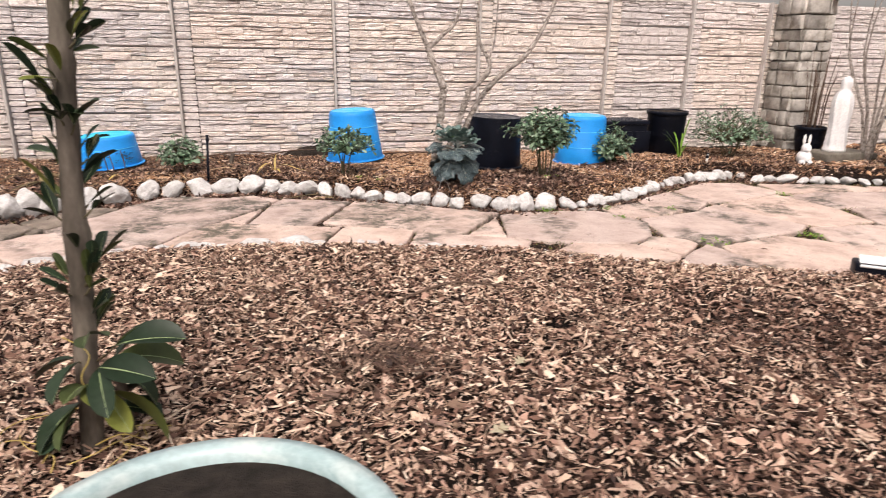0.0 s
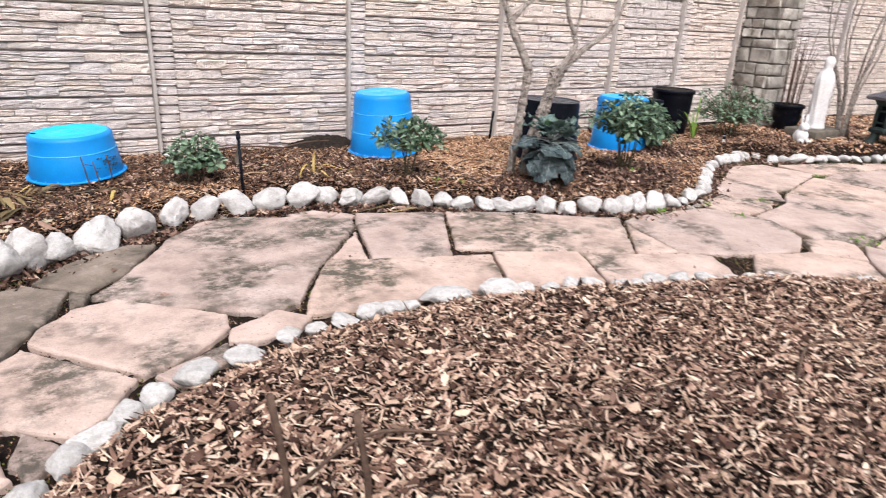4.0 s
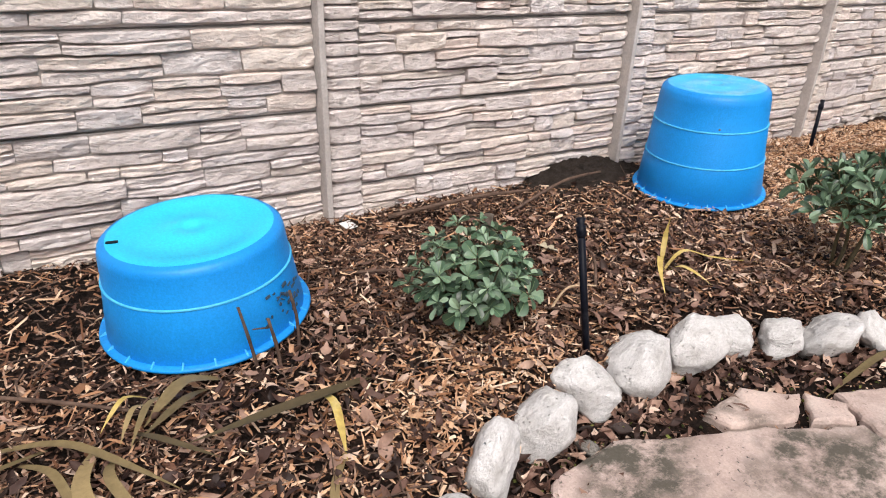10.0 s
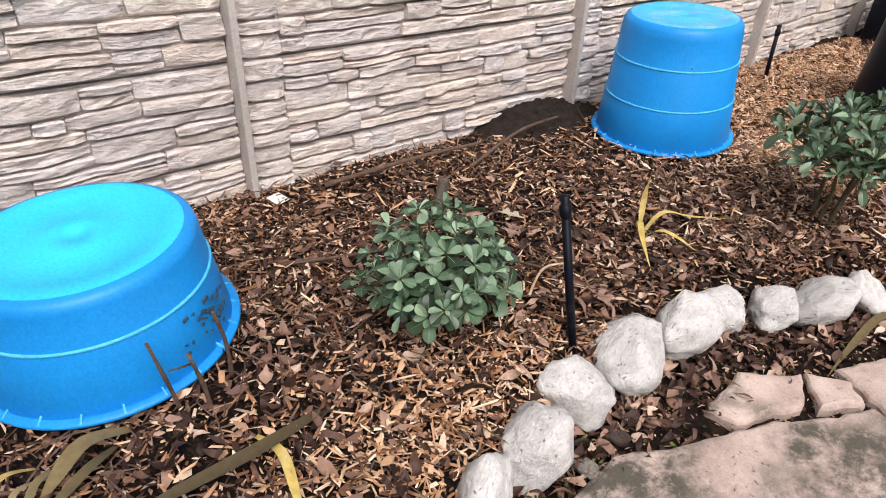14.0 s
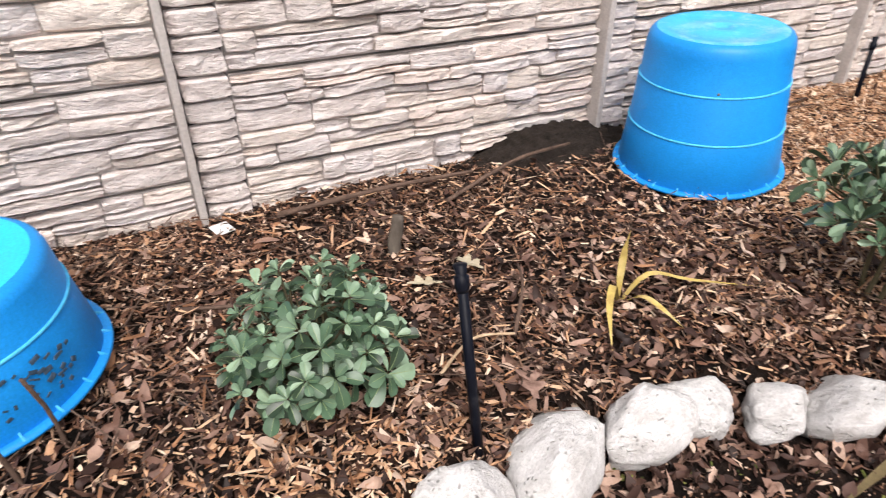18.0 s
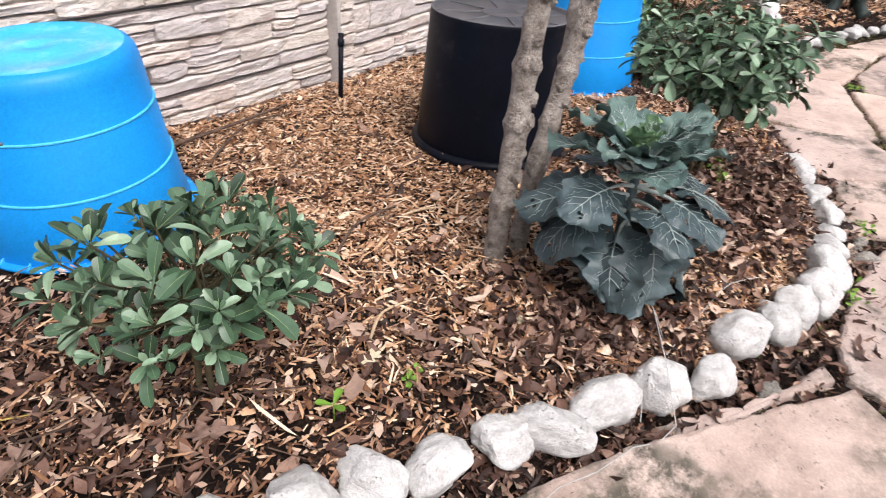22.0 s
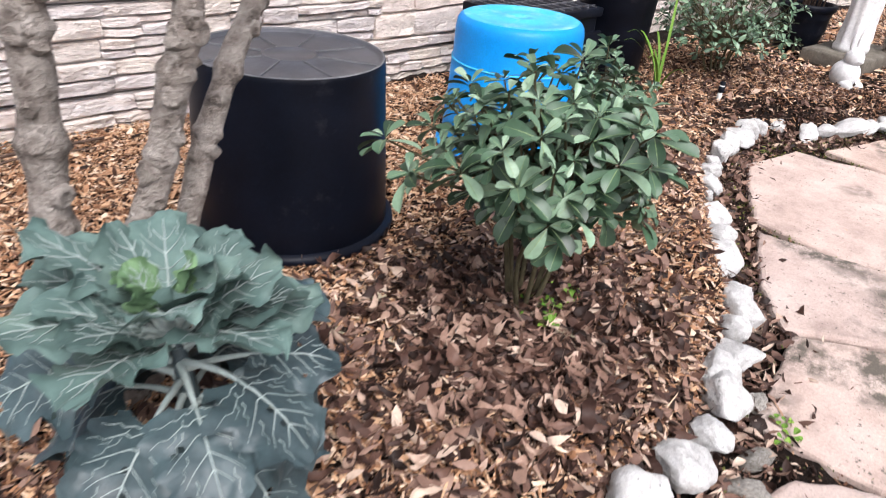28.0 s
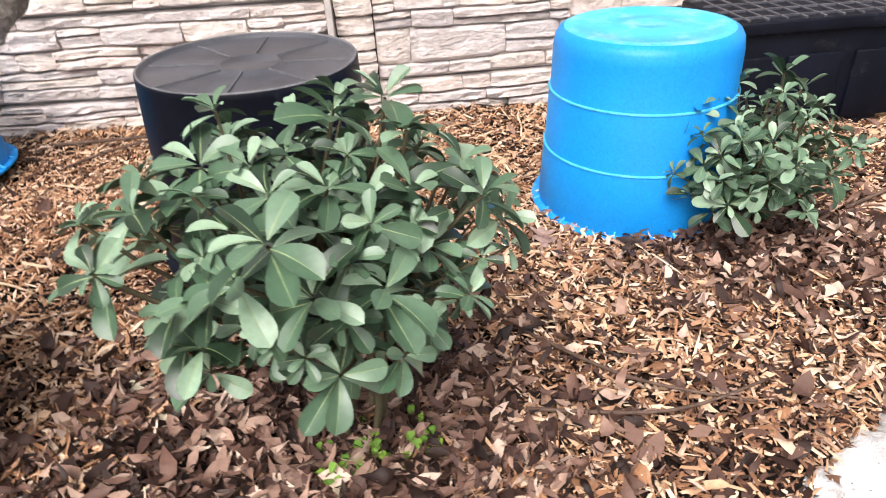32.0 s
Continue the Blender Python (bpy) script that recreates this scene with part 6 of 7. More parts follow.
lay((-0.02, 6.29), (0.58, 6.09), (0.21, 5.31), (0.12, 5.29), (-0.26, 5.41), (-0.18, 5.7), (-0.12, 6.0), mat=FLAG)
lay((0.66, 6.1), (1.2, 5.86), (1.82, 5.44), (1.39, 4.86), (0.94, 5.1), (0.36, 5.43), mat=FLAGSTAINED)
lay((-0.58, 5.42), (-0.35, 5.35), (0.4, 5.15), (0.22, 4.72), (-0.17, 4.77), (-0.66, 4.75), (-0.87, 4.8), (-0.77, 5.06), mat=FLAGSTAINED)
lay((0.5, 5.15), (0.98, 4.95), (0.83, 4.55), (0.29, 4.67), (0.36, 4.81))
lay((1.05, 4.91), (1.66, 4.7), (1.86, 4.56), (1.7, 4.25), (0.9, 4.5))
lay((1.93, 5.45), (2.1, 5.51), (2.5, 5.51), (2.75, 5.47), (2.95, 5.3), (3.08, 5), (2.9, 4.62), (2.62, 4.46), (2.2, 4.53), (1.77, 4.76), (1.85, 5.1), mat=FLAG)
lay((3.47, 5.72), (3.7, 5.43), (3.5, 5.29), (3.18, 5.25), (3.02, 5.38), (2.98, 5.61))
lay((4.06, 6.14), (4.19, 5.68), (3.88, 5.38), (3.77, 5.46), (3.5, 5.77), (3.65, 5.91))
lay((4.8, 6.56), (5.26, 6.5), (5.4, 6.08), (4.32, 5.7), (4.2, 5.91), (4.22, 6.22))
lay((5.15, 5.85), (5.3, 5.25), (5.23, 4.77), (4.7, 4.67), (4.42, 5.1), (4.32, 5.56))
lay((5.46, 6.45), (6.4, 6.25), (6.6, 5.96), (5.8, 6.02), (5.42, 6.08))
lay((5.77, 5.91), (6.65, 5.82), (7.16, 5.3), (6.74, 5.14), (6.06, 5.28), (5.5, 5.33), (5.4, 5.8))
lay((3.2, 5.15), (3.8, 5.3), (4.07, 5.48), (4.22, 5.55), (4.38, 5.06), (4.5, 4.75), (4.25, 4.58), (3.55, 4.42), (3.38, 4.34), (3.12, 4.6), (3.16, 4.95))
lay((2.21, 4.5), (2.62, 4.39), (2.84, 4.07), (2.6, 3.82), (2.05, 4.06), (1.92, 4.28))
lay((3.42, 4.26), (4.1, 4.44), (4.3, 4.24), (4.64, 3.75), (4.19, 3.5), (3.66, 3.45), (3.43, 3.67), (3.37, 4.01))
lay((3.22, 4.28), (3.29, 4.02), (3.25, 3.69), (2.96, 3.69), (2.72, 3.82), (2.95, 4.1))
lay((4.53, 4.64), (5.19, 4.64), (5.55, 4.17), (5.13, 3.97), (4.74, 3.85), (4.39, 4.26))
lay((5.7, 4.15), (6.17, 4.09), (6.15, 3.71), (5.95, 3.33), (4.9, 3.4), (4.72, 3.73))
lay((5.58, 5.19), (6.33, 5.21), (6.75, 5.06), (6.9, 4.53), (6.64, 4.38), (5.65, 4.25), (5.36, 4.66))
lay((6.36, 4.2), (7.4, 4.02), (7.22, 3.78), (6.31, 3.7), (6.26, 4.06))
lay((7.24, 5.22), (8.08, 4.8), (7.4, 4.28), (6.99, 4.48), (6.96, 5.09))
lay((8.15, 4.75), (8.62, 3.98), (8.05, 3.8), (7.48, 4.22))
lay((7.05, 3.68), (7.4, 3.57), (6.3, 3.1), (6.04, 3.31), (6.33, 3.62))
lay((6.75, 6.1), (7.3, 5.9), (7.8, 5.5), (8.1, 5), (7.3, 5.35), (6.75, 5.9))
lay((1.48, 4.87), (1.8, 5.28), (1.73, 4.82))
lay((2.75, 4.38), (2.95, 4.56), (3.08, 4.5), (3.14, 4.32), (2.95, 4.15))
lay((1.62, 5.62), (1.88, 5.53), (1.83, 5.48), (1.3, 5.83))
lay((-0.46, 6.44), (-0.31, 6.46), (-0.17, 6.36), (-0.28, 6.3), (-0.43, 6.36))
lay((-0.13, 6.33), (-0.22, 6.25), (-0.12, 6.19), (-0.07, 6.25))
lay((-1.61, 4.5), (-1.32, 4.65), (-1.34, 4.52), (-1.43, 4.47), (-1.54, 4.41))
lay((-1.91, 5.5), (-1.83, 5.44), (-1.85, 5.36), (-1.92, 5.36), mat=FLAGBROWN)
lay((-2.07, 4.3), (-1.98, 4.2), (-1.99, 4.1), (-2.05, 4.02), (-2.1, 4.12))
path = thing("pavement", (0, 5, path_z(0)), "winding path of irregular pink sandstone flagstones", "path", kind="structure")
r = random.Random(2)


for i, (pts, mat) in enumerate(OUTLINES):
    area = sum(a.x * b.y - b.x * a.y for a, b in zip(pts, pts[1:] + pts[:1]))
    if area < 0:
        OUTLINES[i] = (pts[::-1], mat)
EDGELINE = [Vector((x, y - 0.1, 0)) for x, y in zip(EDGE_X, EDGE_Y)]


def segments(skip):
    """All outlines but one, and the foot of the rocks, as arrays of segment ends."""
    a, b = list(EDGELINE[:-1]), list(EDGELINE[1:])
    for i, (pts, _) in enumerate(OUTLINES):
        if i != skip:
            a += pts
            b += pts[1:] + pts[:1]
    return np.array(a)[:, :2], np.array(b)[:, :2]


def flagstone(k, joint=0.028):
    """One slab: its outline grows or shrinks towards its neighbours until the joint is narrow; the edge is chipped."""
    pts, mat = OUTLINES[k]
    A, B = segments(k)
    D = B - A
    c = sum(pts, Vector()) / len(pts)
    edges = []
    for a, b in zip(pts, pts[1:] + pts[:1]):
        n = max(3, int((b - a).length / 0.04))
        nrm = Vector((b.y - a.y, a.x - b.x, 0)).normalized()
        moves = []
        for i in range(n):
            p = a.lerp(b, (i + 0.5) / n)
            o = np.array([p.x - nrm.x * 0.05, p.y - nrm.y * 0.05])
            den = nrm.x * D[:, 1] - nrm.y * D[:, 0]
            den[np.abs(den) < 1e-6] = 1e-6
            w = A - o
            s = (w[:, 0] * D[:, 1] - w[:, 1] * D[:, 0]) / den
            t = (w[:, 0] * nrm.y - w[:, 1] * nrm.x) / den
            hit = s[(t >= 0) & (t <= 1) & (s > 0)]
            gap = (hit.min() - 0.05) if len(hit) else 9.0
            rock = len(hit) and np.flatnonzero((t >= 0) & (t <= 1) & (s == hit.min()))[0] < len(EDGELINE) - 1
            most = (0.1 if p.x > 2.6 else 0.065) if not rock or p.x > 2.6 else 0.005
            moves.append(min(max((gap - joint) / 2, -0.035), most) if gap < 0.27 else 0.008)
        edges.append((a, b, nrm, sorted(moves)[len(moves) // 3]))
    corners = []
    for (a0, b0, n0, m0), (a1, b1, n1, m1) in zip(edges[-1:] + edges[:-1], edges):
        c0, c1 = a1 + n0 * m0, a1 + n1 * m1
        d0, d1 = (b0 - a0).normalized(), (b1 - a1).normalized()
        cr = d0.x * d1.y - d0.y * d1.x
        q = (c0 + c1) / 2
        if abs(cr) > 0.2:
            e = c1 - c0
            q = c0 + d0 * ((e.x * d1.y - e.y * d1.x) / cr)
        far = q - a1
        corners.append(a1 + far * min(1.0, 0.13 / max(far.length, 1e-6)))
    line, normals = [], []
    for i, (a, b) in enumerate(zip(corners, corners[1:] + corners[:1])):
        n = max(2, int((b - a).length / 0.03))
        for j in range(n):
            q = a.lerp(b, j / n)
            normals.append((edges[i][2] + edges[i - 1][2]).normalized() if j == 0 else edges[i][2])
            line.append(q + normals[-1] * (0.014 * noise.noise(q * 6 + Vector((k, 0, 0))) + 0.011 * noise.noise(q * 25)))
    N = len(line)
    bm = bmesh.new()
    rings = []
    for shrink, z in ((0.0, -0.06), (0.0, -0.012), (0.005, -0.003), (0.016, 0.002)):
        ring = []
        for i, p in enumerate(line):
            v = Vector(p) - normals[i] * shrink * (1 + 0.8 * noise.noise(p * 15))
            ring.append(bm.verts.new((v.x - c.x, v.y - c.y, z + (0.003 * noise.noise(p * 12) if z > -0.01 else 0))))
        rings.append(ring)
    for a, b in zip(rings, rings[1:]):
        for i in range(N):
            j = (i + 1) % N
            bm.faces.new((a[i], a[j], b[j], b[i]))
    bm.faces.new(rings[-1])
    ob = part("flagstone", bm, mat, path, smooth=False)
    ob.matrix_basis = path.matrix_basis.inverted() @ pose(c.x, c.y, path_z(c.x) + r.uniform(-0.004, 0.004), r.uniform(-0.4, 0.4), r.uniform(-0.4, 0.4), 0)


for k in range(len(OUTLINES)):
    flagstone(k)

# ---- mulch: bark chips and dry leaves ----
gen = np.random.default_rng(12)


def chips(n, lo, hi, keep, length, width, thick, lift, tilt):
    """Rows of small wedge-shaped chips lying at random on the ground where keep(x, y) says so."""
    x, y = gen.uniform(lo[0], hi[0], n), gen.uniform(lo[1], hi[1], n)
    ok = keep(x, y)
    x, y = x[ok], y[ok]
    n = len(x)
    L, W, T = (gen.uniform(*v, n) for v in (length, width, thick))
    L *= gen.choice([0.4, 0.85, 1.6], n, p=[0.45, 0.4, 0.15])
    yaw, pit, rol = gen.uniform(0, 6.283, n), gen.normal(0, tilt, n), gen.normal(0, tilt * 1.3, n)
    z = ground_z(x, y) + gen.uniform(*lift, n)
    k = gen.uniform(0.3, 1.0, (2, n))
    base = np.zeros((n, 6, 3))
    base[:, :, 0] = np.stack([-L, L, L * k[0], -L * k[1], -L * 0.8, L * 0.8 * k[0]], 1) / 2
    base[:, :, 1] = np.stack([-W, -W * k[1], W, W * k[0], 0 * W, 0 * W], 1) / 2
    base[:, :, 2] = np.stack([0 * T, 0 * T, 0 * T, 0 * T, T, T * k[1]], 1)
    cy, sy, cp, sp, cr, sr = np.cos(yaw), np.sin(yaw), np.cos(pit), np.sin(pit), np.cos(rol), np.sin(rol)
    R = np.stack([np.stack([cy * cp, cy * sp * sr - sy * cr, cy * sp * cr + sy * sr], -1), np.stack([sy * cp, sy * sp * sr + cy * cr, sy * sp * cr - cy * sr], -1), np.stack([-sp, cp * sr, cp * cr], -1)], 1)
    v = np.einsum("nij,nkj->nki", R, base) + np.stack([x, y, z], -1)[:, None, :]
    f = np.array([[0, 1, 5], [0, 5, 4], [2, 3, 4], [2, 4, 5], [1, 2, 5], [3, 0, 4]])
    return v.reshape(-1, 3), (np.arange(n)[:, None, None] * 6 + f[None]).reshape(-1, 3)


def leaves(n, lo, hi, keep, size, lift):
    """Curled dry leaves: folded lance shapes that lie at random."""
    x, y = gen.uniform(lo[0], hi[0], n), gen.uniform(lo[1], hi[1], n)
    ok = keep(x, y)
    x, y = x[ok], y[ok]
    n = len(x)
    L = gen.uniform(*size, n)
    W = L * gen.uniform(0.2, 0.52, n)
    cu, fo = gen.normal(0, 0.3, n), gen.uniform(0.0, 0.85, n)
    yaw, pit, rol = gen.uniform(0, 6.283, n), gen.normal(0, 0.42, n), gen.normal(0, 0.7, n)
    z = ground_z(x, y) + gen.uniform(*lift, n)
    base = np.zeros((n, 11, 3))
    u = np.array([-0.5, -0.24, 0.02, 0.28, 0.5])
    wide = np.array([0.4, 0.5, 0.34])[None] * gen.uniform(0.6, 1.3, (n, 3))
    twist = gen.normal(0, 0.5, n)
    for k in range(5):
        base[:, k, 0], base[:, k, 2] = L * u[k], cu * L * u[k] ** 2 * 4
    for k in range(3):
        for col, sg in ((5 + k, 1), (8 + k, -1)):
            base[:, col, 0] = L * u[k + 1]
            base[:, col, 1] = sg * W * wide[:, k]
            base[:, col, 2] = base[:, k + 1, 2] + fo * W * wide[:, k] * (1 + 0.7 * sg * twist * u[k + 1] * 2)
    cy, sy, cp, sp, cr, sr = np.cos(yaw), np.sin(yaw), np.cos(pit), np.sin(pit), np.cos(rol), np.sin(rol)
    R = np.stack([np.stack([cy * cp, cy * sp * sr - sy * cr, cy * sp * cr + sy * sr], -1), np.stack([sy * cp, sy * sp * sr + cy * cr, sy * sp * cr - cy * sr], -1), np.stack([-sp, cp * sr, cp * cr], -1)], 1)
    v = np.einsum("nij,nkj->nki", R, base) + np.stack([x, y, z], -1)[:, None, :]
    f = np.array([[0, 1, 5], [1, 2, 6], [1, 6, 5], [2, 3, 7], [2, 7, 6], [3, 4, 7], [0, 8, 1], [1, 9, 2], [1, 8, 9], [2, 10, 3], [2, 9, 10], [3, 10, 4]])
    return v.reshape(-1, 3), (np.arange(n)[:, None, None] * 11 + f[None]).reshape(-1, 3)


def flakes(n, lo, hi, keep, size, lift, tilt=0.28):
    """Flat broken bark flakes: uneven six-sided plates, a little domed, lying at random."""
    x, y = gen.uniform(lo[0], hi[0], n), gen.uniform(lo[1], hi[1], n)
    ok = keep(x, y)
    x, y = x[ok], y[ok]
    n = len(x)
    L = gen.uniform(*size, n) * gen.choice([0.6, 1.0, 1.7], n, p=[0.5, 0.38, 0.12])
    W = L * gen.uniform(0.18, 0.6, n)
    yaw, pit, rol = gen.uniform(0, 6.283, n), gen.normal(0, tilt, n), gen.normal(0, tilt * 1.2, n)
    z = ground_z(x, y) + gen.uniform(*lift, n)
    base = np.zeros((n, 7, 3))
    for k in range(6):
        a = k * 1.0472 + gen.normal(0, 0.22, n)
        q = gen.uniform(0.55, 1.15, n)
        base[:, k, 0], base[:, k, 1], base[:, k, 2] = L / 2 * q * np.cos(a), W / 2 * q * np.sin(a), gen.normal(0, 0.05, n) * L
    base[:, 6, 2] = L * gen.uniform(0.02, 0.16, n)
    cy, sy, cp, sp, cr, sr = np.cos(yaw), np.sin(yaw), np.cos(pit), np.sin(pit), np.cos(rol), np.sin(rol)
    R = np.stack([np.stack([cy * cp, cy * sp * sr - sy * cr, cy * sp * cr + sy * sr], -1), np.stack([sy * cp, sy * sp * sr + cy * cr, sy * sp * cr - cy * sr], -1), np.stack([-sp, cp * sr, cp * cr], -1)], 1)
    v = np.einsum("nij,nkj->nki", R, base) + np.stack([x, y, z], -1)[:, None, :]
    f = np.array([[k, (k + 1) % 6, 6] for k in range(6)])
    return v.reshape(-1, 3), (np.arange(n)[:, None, None] * 7 + f[None]).reshape(-1, 3)


def stuff(name, vf, mat, label, category):
    ob = big_mesh(name, *vf, mat)
    return tagged(ob, label, category, kind="stuff")


between = lambda x, y: (y < np.interp(x, EDGE_X, EDGE_Y)) & (y > np.interp(x, INNER_X, INNER_Y))


def joint(x, y):
    """Places on the path that no flagstone covers, but for a little of each edge."""
    ok = between(x, y)
    for pts, _ in OUTLINES:
        c = sum(pts, Vector()) / len(pts)
        inside = np.zeros(len(x), bool)
        for a, b in zip(pts, pts[1:] + pts[:1]):
            ax, ay, bx, by = (v for p in (c.lerp(a, 0.94), c.lerp(b, 0.94)) for v in (p.x, p.y))
            inside ^= ((ay > y) != (by > y)) & (x < (bx - ax) * (y - ay) / (by - ay if by != ay else 1e-9) + ax)
        ok &= ~inside
    return ok


bed = lambda x, y: (y > np.interp(x, EDGE_X, EDGE_Y) + 0.02) & (y < 8.12) & ((x - 0.32) ** 2 / 0.12 + (y - 8.2) ** 2 / 0.075 > 1)
lawn = lambda x, y: ((x - 1.33) ** 2 + ((y - 2.745) * 1.4) ** 2 > 0.006) & (gen.random(len(x)) > 0.6 * np.exp(-((x - 0.42) / 0.24) ** 2 - ((y - 2.42) / 0.16) ** 2)) & (y < np.interp(x, INNER_X, INNER_Y) - 0.03) & (x > np.interp(y, INNER_Y[:11], INNER_X[:11]) + 0.05)
east = lambda x: np.clip((x - 0.5) / 0.7, 0, 1)
woody = lambda x, y: bed(x, y) & (gen.random(len(x)) < np.clip(0.65 + 0.5 * wave(x, y, 2.0, 0.9), 0.25, 1))
# Tan bark is left out near (3.75, 6.9) to imitate the shrub's shade.
tan = lambda x, y: bed(x, y) & (gen.random(len(x)) < np.clip(0.09 + 0.95 * np.exp(-((x + 1.2) / 0.45) ** 2 - ((y - 6.7) / 0.25) ** 2) + 0.6 * np.exp(-((x - 3.0) / 0.28) ** 2 - ((y - 6.2) / 0.25) ** 2) + 0.7 * np.exp(-((x - 1.95) / 0.25) ** 2 - ((y - 6.5) / 0.25) ** 2) + east(x) * np.clip((5.3 - x) / 0.9, 0.12, 1) * (0.85 + 0.35 * wave(x, y, 2.6, 2.2)) * (1 - 0.98 * np.exp(-((x - 2.55) / 0.42) ** 4 - ((y - 6.17) / 0.4) ** 4)) * (1 - 0.98 * np.exp(-((x - 3.75) / 0.33) ** 4 - ((y - 6.9) / 0.3) ** 4)), 0.05, 1))
stuff("bark_chips", chips(150000, (-3.6, 5.2), (6.4, 8.15), woody, (0.014, 0.055), (0.0035, 0.01), (0.003, 0.007), (0.0, 0.024), 0.42), CHIP, "coarse red-brown bark chips covering the bed", "mulch")
stuff("bark_slivers", chips(165000, (-3.6, 5.2), (6.4, 8.15), tan, (0.016, 0.065), (0.003, 0.011), (0.002, 0.006), (0.008, 0.032), 0.36), TANCHIP, "pale orange-tan bark slivers over the bed", "mulch")
stuff("bark_flakes", flakes(52000, (-3.6, 5.2), (6.4, 8.15), woody, (0.016, 0.042), (0.006, 0.03)), CHIP, "broken red-brown bark flakes over the bed", "mulch")
stuff("bark_flakes", flakes(68000, (-3.6, 5.2), (6.4, 8.15), tan, (0.016, 0.04), (0.014, 0.034)), TANCHIP, "pale orange-tan bark flakes over the bed", "mulch")
stuff("bark_flakes", flakes(98000, (-2.6, 0.3), (6.0, 4.7), lawn, (0.018, 0.046), (0.004, 0.034), 0.36), LAWNCHIP, "broken weathered bark flakes in front of the path", "mulch")
stuff("bark_chips", chips(38000, (-2.6, 0.3), (6.0, 4.7), lawn, (0.018, 0.068), (0.004, 0.014), (0.002, 0.006), (0.0, 0.028), 0.4), LAWNCHIP, "coarse weathered bark chips in front of the path", "mulch")
patch = lambda x, y: lawn(x, y) & (gen.random(len(x)) < np.clip(0.5 + 0.5 * wave(x, y, 1.7, 0.3) + 1.3 * np.clip(0.3 - x, 0, 1) + 0.6 * np.clip((y - 2.745) / 0.8, 0, 1), 0.05, 1))
stuff("bark_flakes", flakes(36000, (-2.6, 0.3), (6.0, 4.7), patch, (0.02, 0.05), (0.014, 0.036), 0.3), STRAWCHIP, "pale bark flakes in patches in front of the path", "mulch")
stuff("bark_slivers", chips(30000, (-2.6, 0.3), (6.0, 4.7), patch, (0.02, 0.08), (0.003, 0.012), (0.002, 0.006), (0.012, 0.036), 0.36), STRAWCHIP, "pale bark slivers in patches in front of the path", "mulch")
far = lambda x, y: (y > np.interp(x, EDGE_X, EDGE_Y) + 0.08) & ((x > 6.4) | (y < 5.2))
stuff("bark_flakes", flakes(30000, (6.0, 2.0), (14.0, 8.2), far, (0.03, 0.075), (0.006, 0.03)), TANCHIP, "tan bark flakes beyond the path", "mulch")
stuff("bark_chips", chips(42000, (6.0, 2.0), (14.0, 8.2), far, (0.025, 0.06), (0.008, 0.02), (0.004, 0.01), (0.0, 0.015), 0.3), LAWNCHIP, "bark chips beyond the path", "mulch")
beyond = lambda x, y: ~((x > -3.6) & (x < 6.4) & (y > 5.2)) & ~(lawn(x, y) & (x > -2.6) & (x < 6) & (y > 0.3)) & ~between(x, y) & ~((x > 6) & (y > 2) & (y > np.interp(x, EDGE_X, EDGE_Y))) & (y < 8.1)
stuff("bark_chips", chips(60000, (-4.9, -4.4), (14.0, 8.1), beyond, (0.04, 0.1), (0.02, 0.05), (0.006, 0.016), (0.0, 0.02), 0.3), LAWNCHIP, "coarse bark chips over the rest of the garden", "mulch")
front = lambda x, y: bed(x, y) & (gen.random(len(x)) < np.clip(0.95 - 0.9 * (y - np.interp(x, EDGE_X, EDGE_Y)) + 0.25 * (1 - east(x)) + 0.25 * wave(x, y, 3.3, 0.2) - 0.6 * np.exp(-((x - 3.0) / 0.3) ** 2 - ((y - 6.2) / 0.25) ** 2), 0.03, 1))
stuff("dry_leaves", leaves(42000, (-3.6, 5.2), (6.4, 8.15), front, (0.02, 0.07), (0.01, 0.036)), LITTER, "curled brown dry leaves lying over the bark", "leaf litter")
# Leaf litter under the plants, thickened to put in their shade.
under = lambda x, y: bed(x, y) & (gen.random(len(x)) < 1.3 * np.exp(-((x - 2.52) / 0.45) ** 2 - ((y - 6.15) / 0.38) ** 2) + 1.0 * np.exp(-((x - 1.52) / 0.3) ** 2 - ((y - 6.05) / 0.25) ** 2) + 1.0 * np.exp(-((x - 3.75) / 0.3) ** 2 - ((y - 6.9) / 0.28) ** 2))
stuff("dry_leaves", leaves(36000, (1.0, 5.6), (4.2, 7.3), under, (0.028, 0.08), (0.012, 0.05)), LITTER, "dark curled leaves under the shrubs, also standing for their shade", "leaf litter")
stuff("dry_leaves", leaves(17000, (-2.6, 0.3), (6.0, 4.7), lawn, (0.025, 0.075), (0.008, 0.03)), LITTER, "dry leaves scattered over the bark", "leaf litter")
rim = lambda x, y: np.abs(y - np.interp(x, EDGE_X, EDGE_Y) + 0.09) < 0.2 * gen.random(len(x)) ** 1.6 + 0.03
stuff("dry_leaves", leaves(46000, (-2.9, 5.2), (6.0, 6.95), rim, (0.025, 0.075), (0.006, 0.035)), LITTER, "dry leaves gathered against the rocks", "leaf litter")
stuff("path_debris", chips(80000, (-2.9, 3.0), (7.0, 6.8), joint, (0.006, 0.026), (0.003, 0.008), (0.002, 0.006), (0.0, 0.018), 0.3), CHIP, "small bark crumbs in the joints of the path", "mulch")
mossy = lambda x, y: joint(x, y) & (gen.random(len(x)) < np.clip(0.15 + 0.3 * np.clip(x - 1.8, 0, 2) + 0.4 * wave(x, y, 3.0, 1.1), 0, 1))
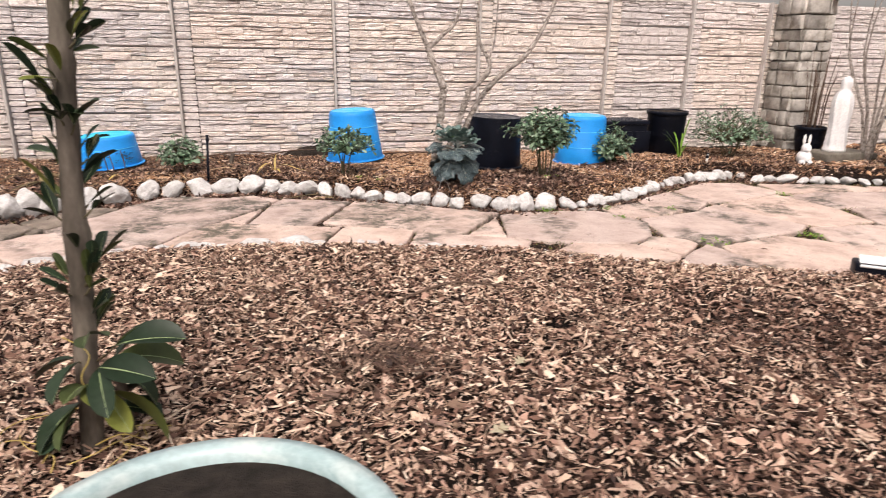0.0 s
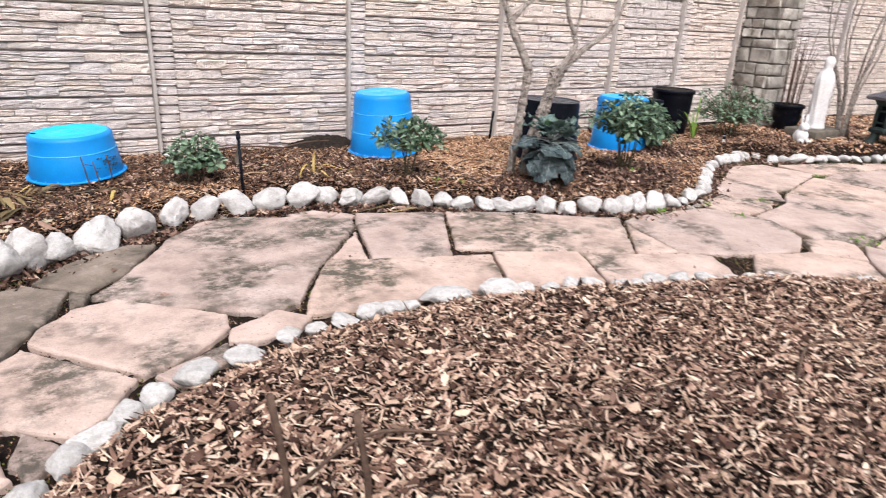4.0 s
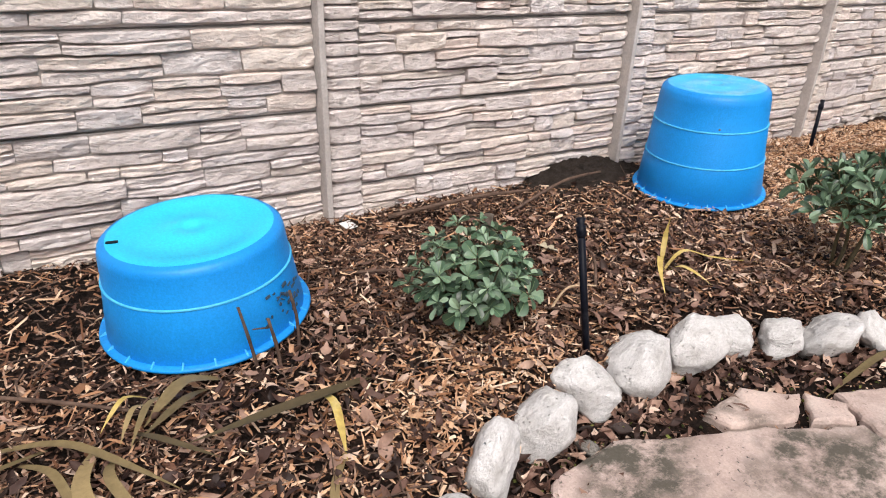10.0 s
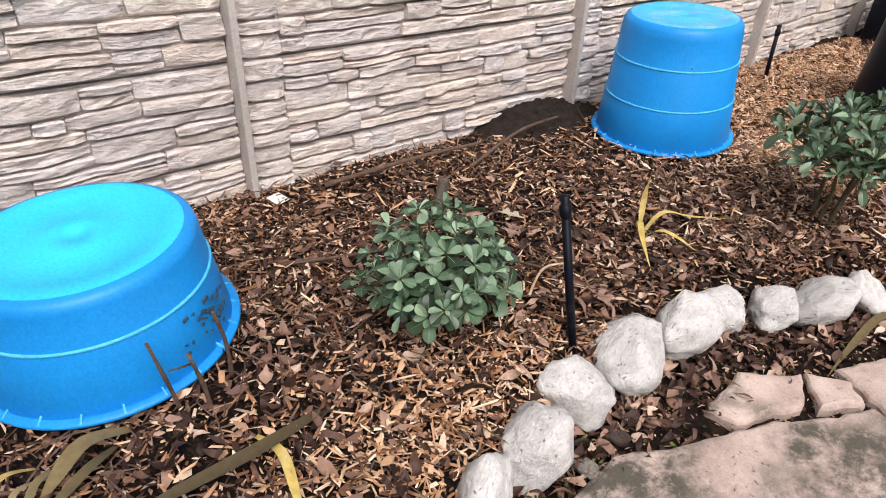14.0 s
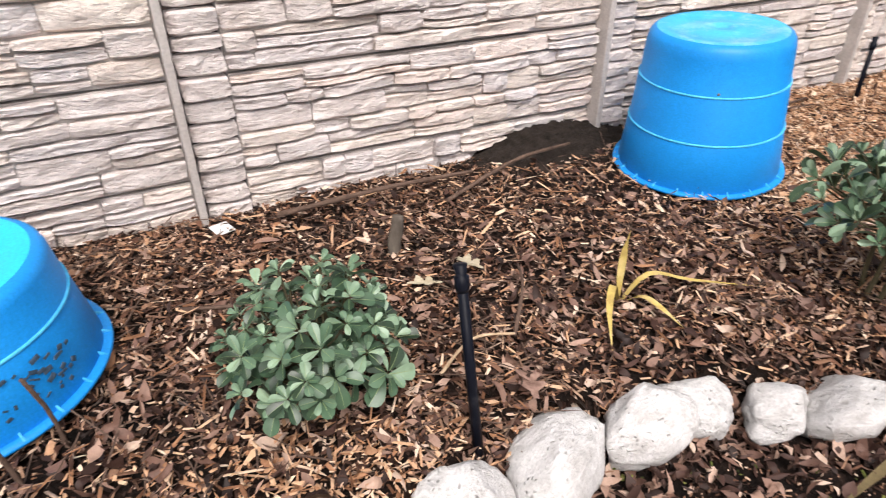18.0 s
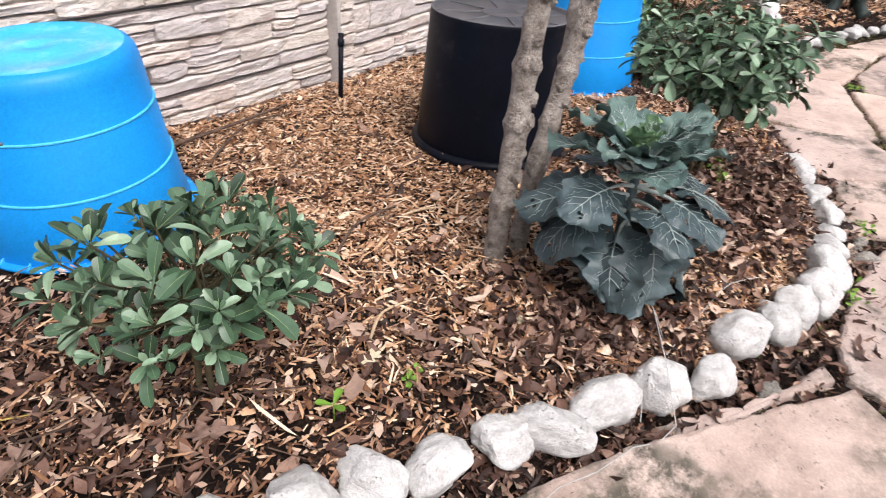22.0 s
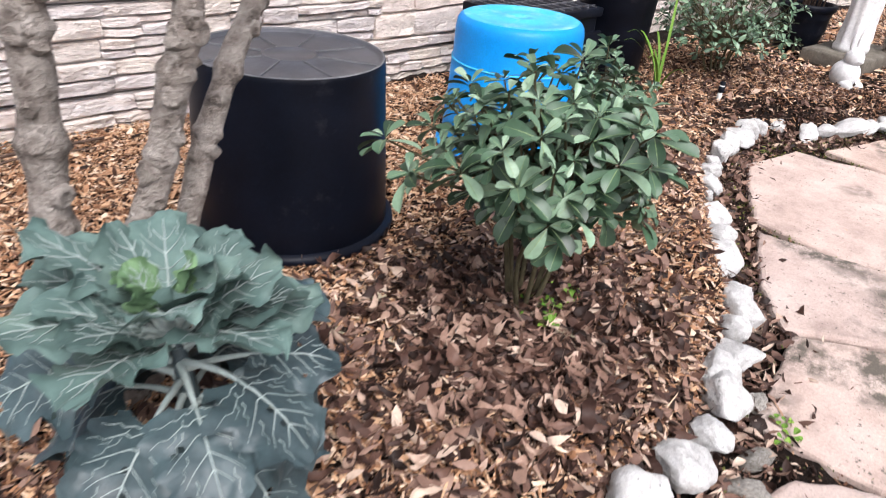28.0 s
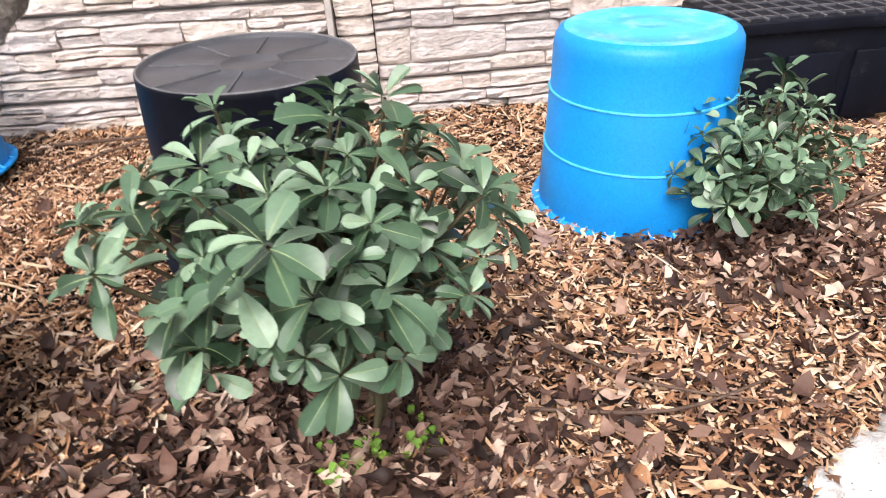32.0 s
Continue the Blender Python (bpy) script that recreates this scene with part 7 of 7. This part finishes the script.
stuff("moss", chips(50000, (-2.9, 3.0), (8.0, 6.8), mossy, (0.006, 0.02), (0.005, 0.012), (0.003, 0.008), (0.008, 0.03), 0.5), MOSS, "yellow-green moss in the joints of the path", "moss")
loose = lambda x, y: between(x, y) & (gen.random(len(x)) < np.clip(1.0 - 2.2 * (np.interp(x, EDGE_X, EDGE_Y) - y), 0.03, 1))
sprinkle = chips(5000, (-2.9, 3.0), (6.0, 6.8), loose, (0.008, 0.04), (0.003, 0.007), (0.001, 0.003), (0.036, 0.039), 0.03)
stuff("path_litter", sprinkle, CHIP, "loose bark bits lying on the flagstones", "mulch")
stuff("path_litter", leaves(500, (-2.9, 3.0), (6.0, 6.8), loose, (0.025, 0.06), (0.04, 0.044)), LITTER, "a few dry leaves lying on the flagstones", "leaf litter")

west = lambda x, y: bed(x, y) & (gen.random(len(x)) < 1 - 0.75 * east(x))
stuff("fine_twigs", chips(7000, (-3.4, 5.2), (6.0, 8.12), west, (0.06, 0.17), (0.003, 0.006), (0.003, 0.005), (0.012, 0.042), 0.14), TWIG, "thin dead twigs strewn over the mulch bed", "twigs")
stuff("fine_twigs", chips(1500, (-2.6, 0.3), (5.0, 4.6), lawn, (0.08, 0.22), (0.003, 0.007), (0.003, 0.006), (0.012, 0.04), 0.12), TWIG, "thin dead twigs strewn over the bark", "twigs")
brush = lambda x, y: (gen.random(len(x)) < np.exp(-((x - 0.42) / 0.24) ** 2 - ((y - 2.42) / 0.16) ** 2))
stuff("fine_twigs", chips(1700, (-0.2, 2.0), (1.1, 2.9), brush, (0.07, 0.2), (0.003, 0.007), (0.003, 0.006), (0.02, 0.07), 0.3), TWIG, "tangle of dark broken twigs on the bark", "twigs")
stuff("dry_leaves", leaves(1300, (-0.3, 2.0), (1.2, 2.9), brush, (0.03, 0.08), (0.015, 0.05)), LITTER, "dark dry leaves caught among broken twigs", "leaf litter")
straw = lambda x, y: bed(x, y) & (gen.random(len(x)) < 0.5 - 0.25 * east(x))
stuff("straw_strips", chips(2600, (-3.4, 5.4), (6.0, 8.1), straw, (0.05, 0.13), (0.006, 0.014), (0.002, 0.004), (0.02, 0.045), 0.13), TANCHIP, "pale fibrous strips of bark and straw on the bed", "mulch")
oak = lambda x, y: bed(x, y) & (gen.random(len(x)) < 0.5)
stuff("large_dry_leaves", leaves(520, (-3.2, 5.4), (5.5, 8.0), oak, (0.06, 0.11), (0.025, 0.04)), LITTER, "larger pale and brown fallen leaves on the bed", "leaf litter")

# ---- heap of bare soil against the fence ----
sn = 44
u, v = np.meshgrid(np.linspace(-1, 1, sn), np.linspace(-1, 1, sn))
mx, my = 0.34 + 0.5 * u, 8.0 + 0.17 * v
mz = ground_z(mx, my) + 0.085 * np.clip(1 - ((u - 0.15) / 0.95) ** 2 - ((v - 0.8) / 1.5) ** 2, -0.3, 1) + gen.normal(0, 0.006, u.shape)
k = (np.arange(sn - 1)[:, None] * sn + np.arange(sn - 1)[None, :]).ravel()
mound = big_mesh("soil_heap", np.stack([mx, my, mz], -1).reshape(-1, 3), np.stack([k, k + 1, k + 1 + sn, k + sn], 1), SOIL)
tagged(mound, "heap of bare dark soil against the foot of the fence", "soil", kind="stuff")
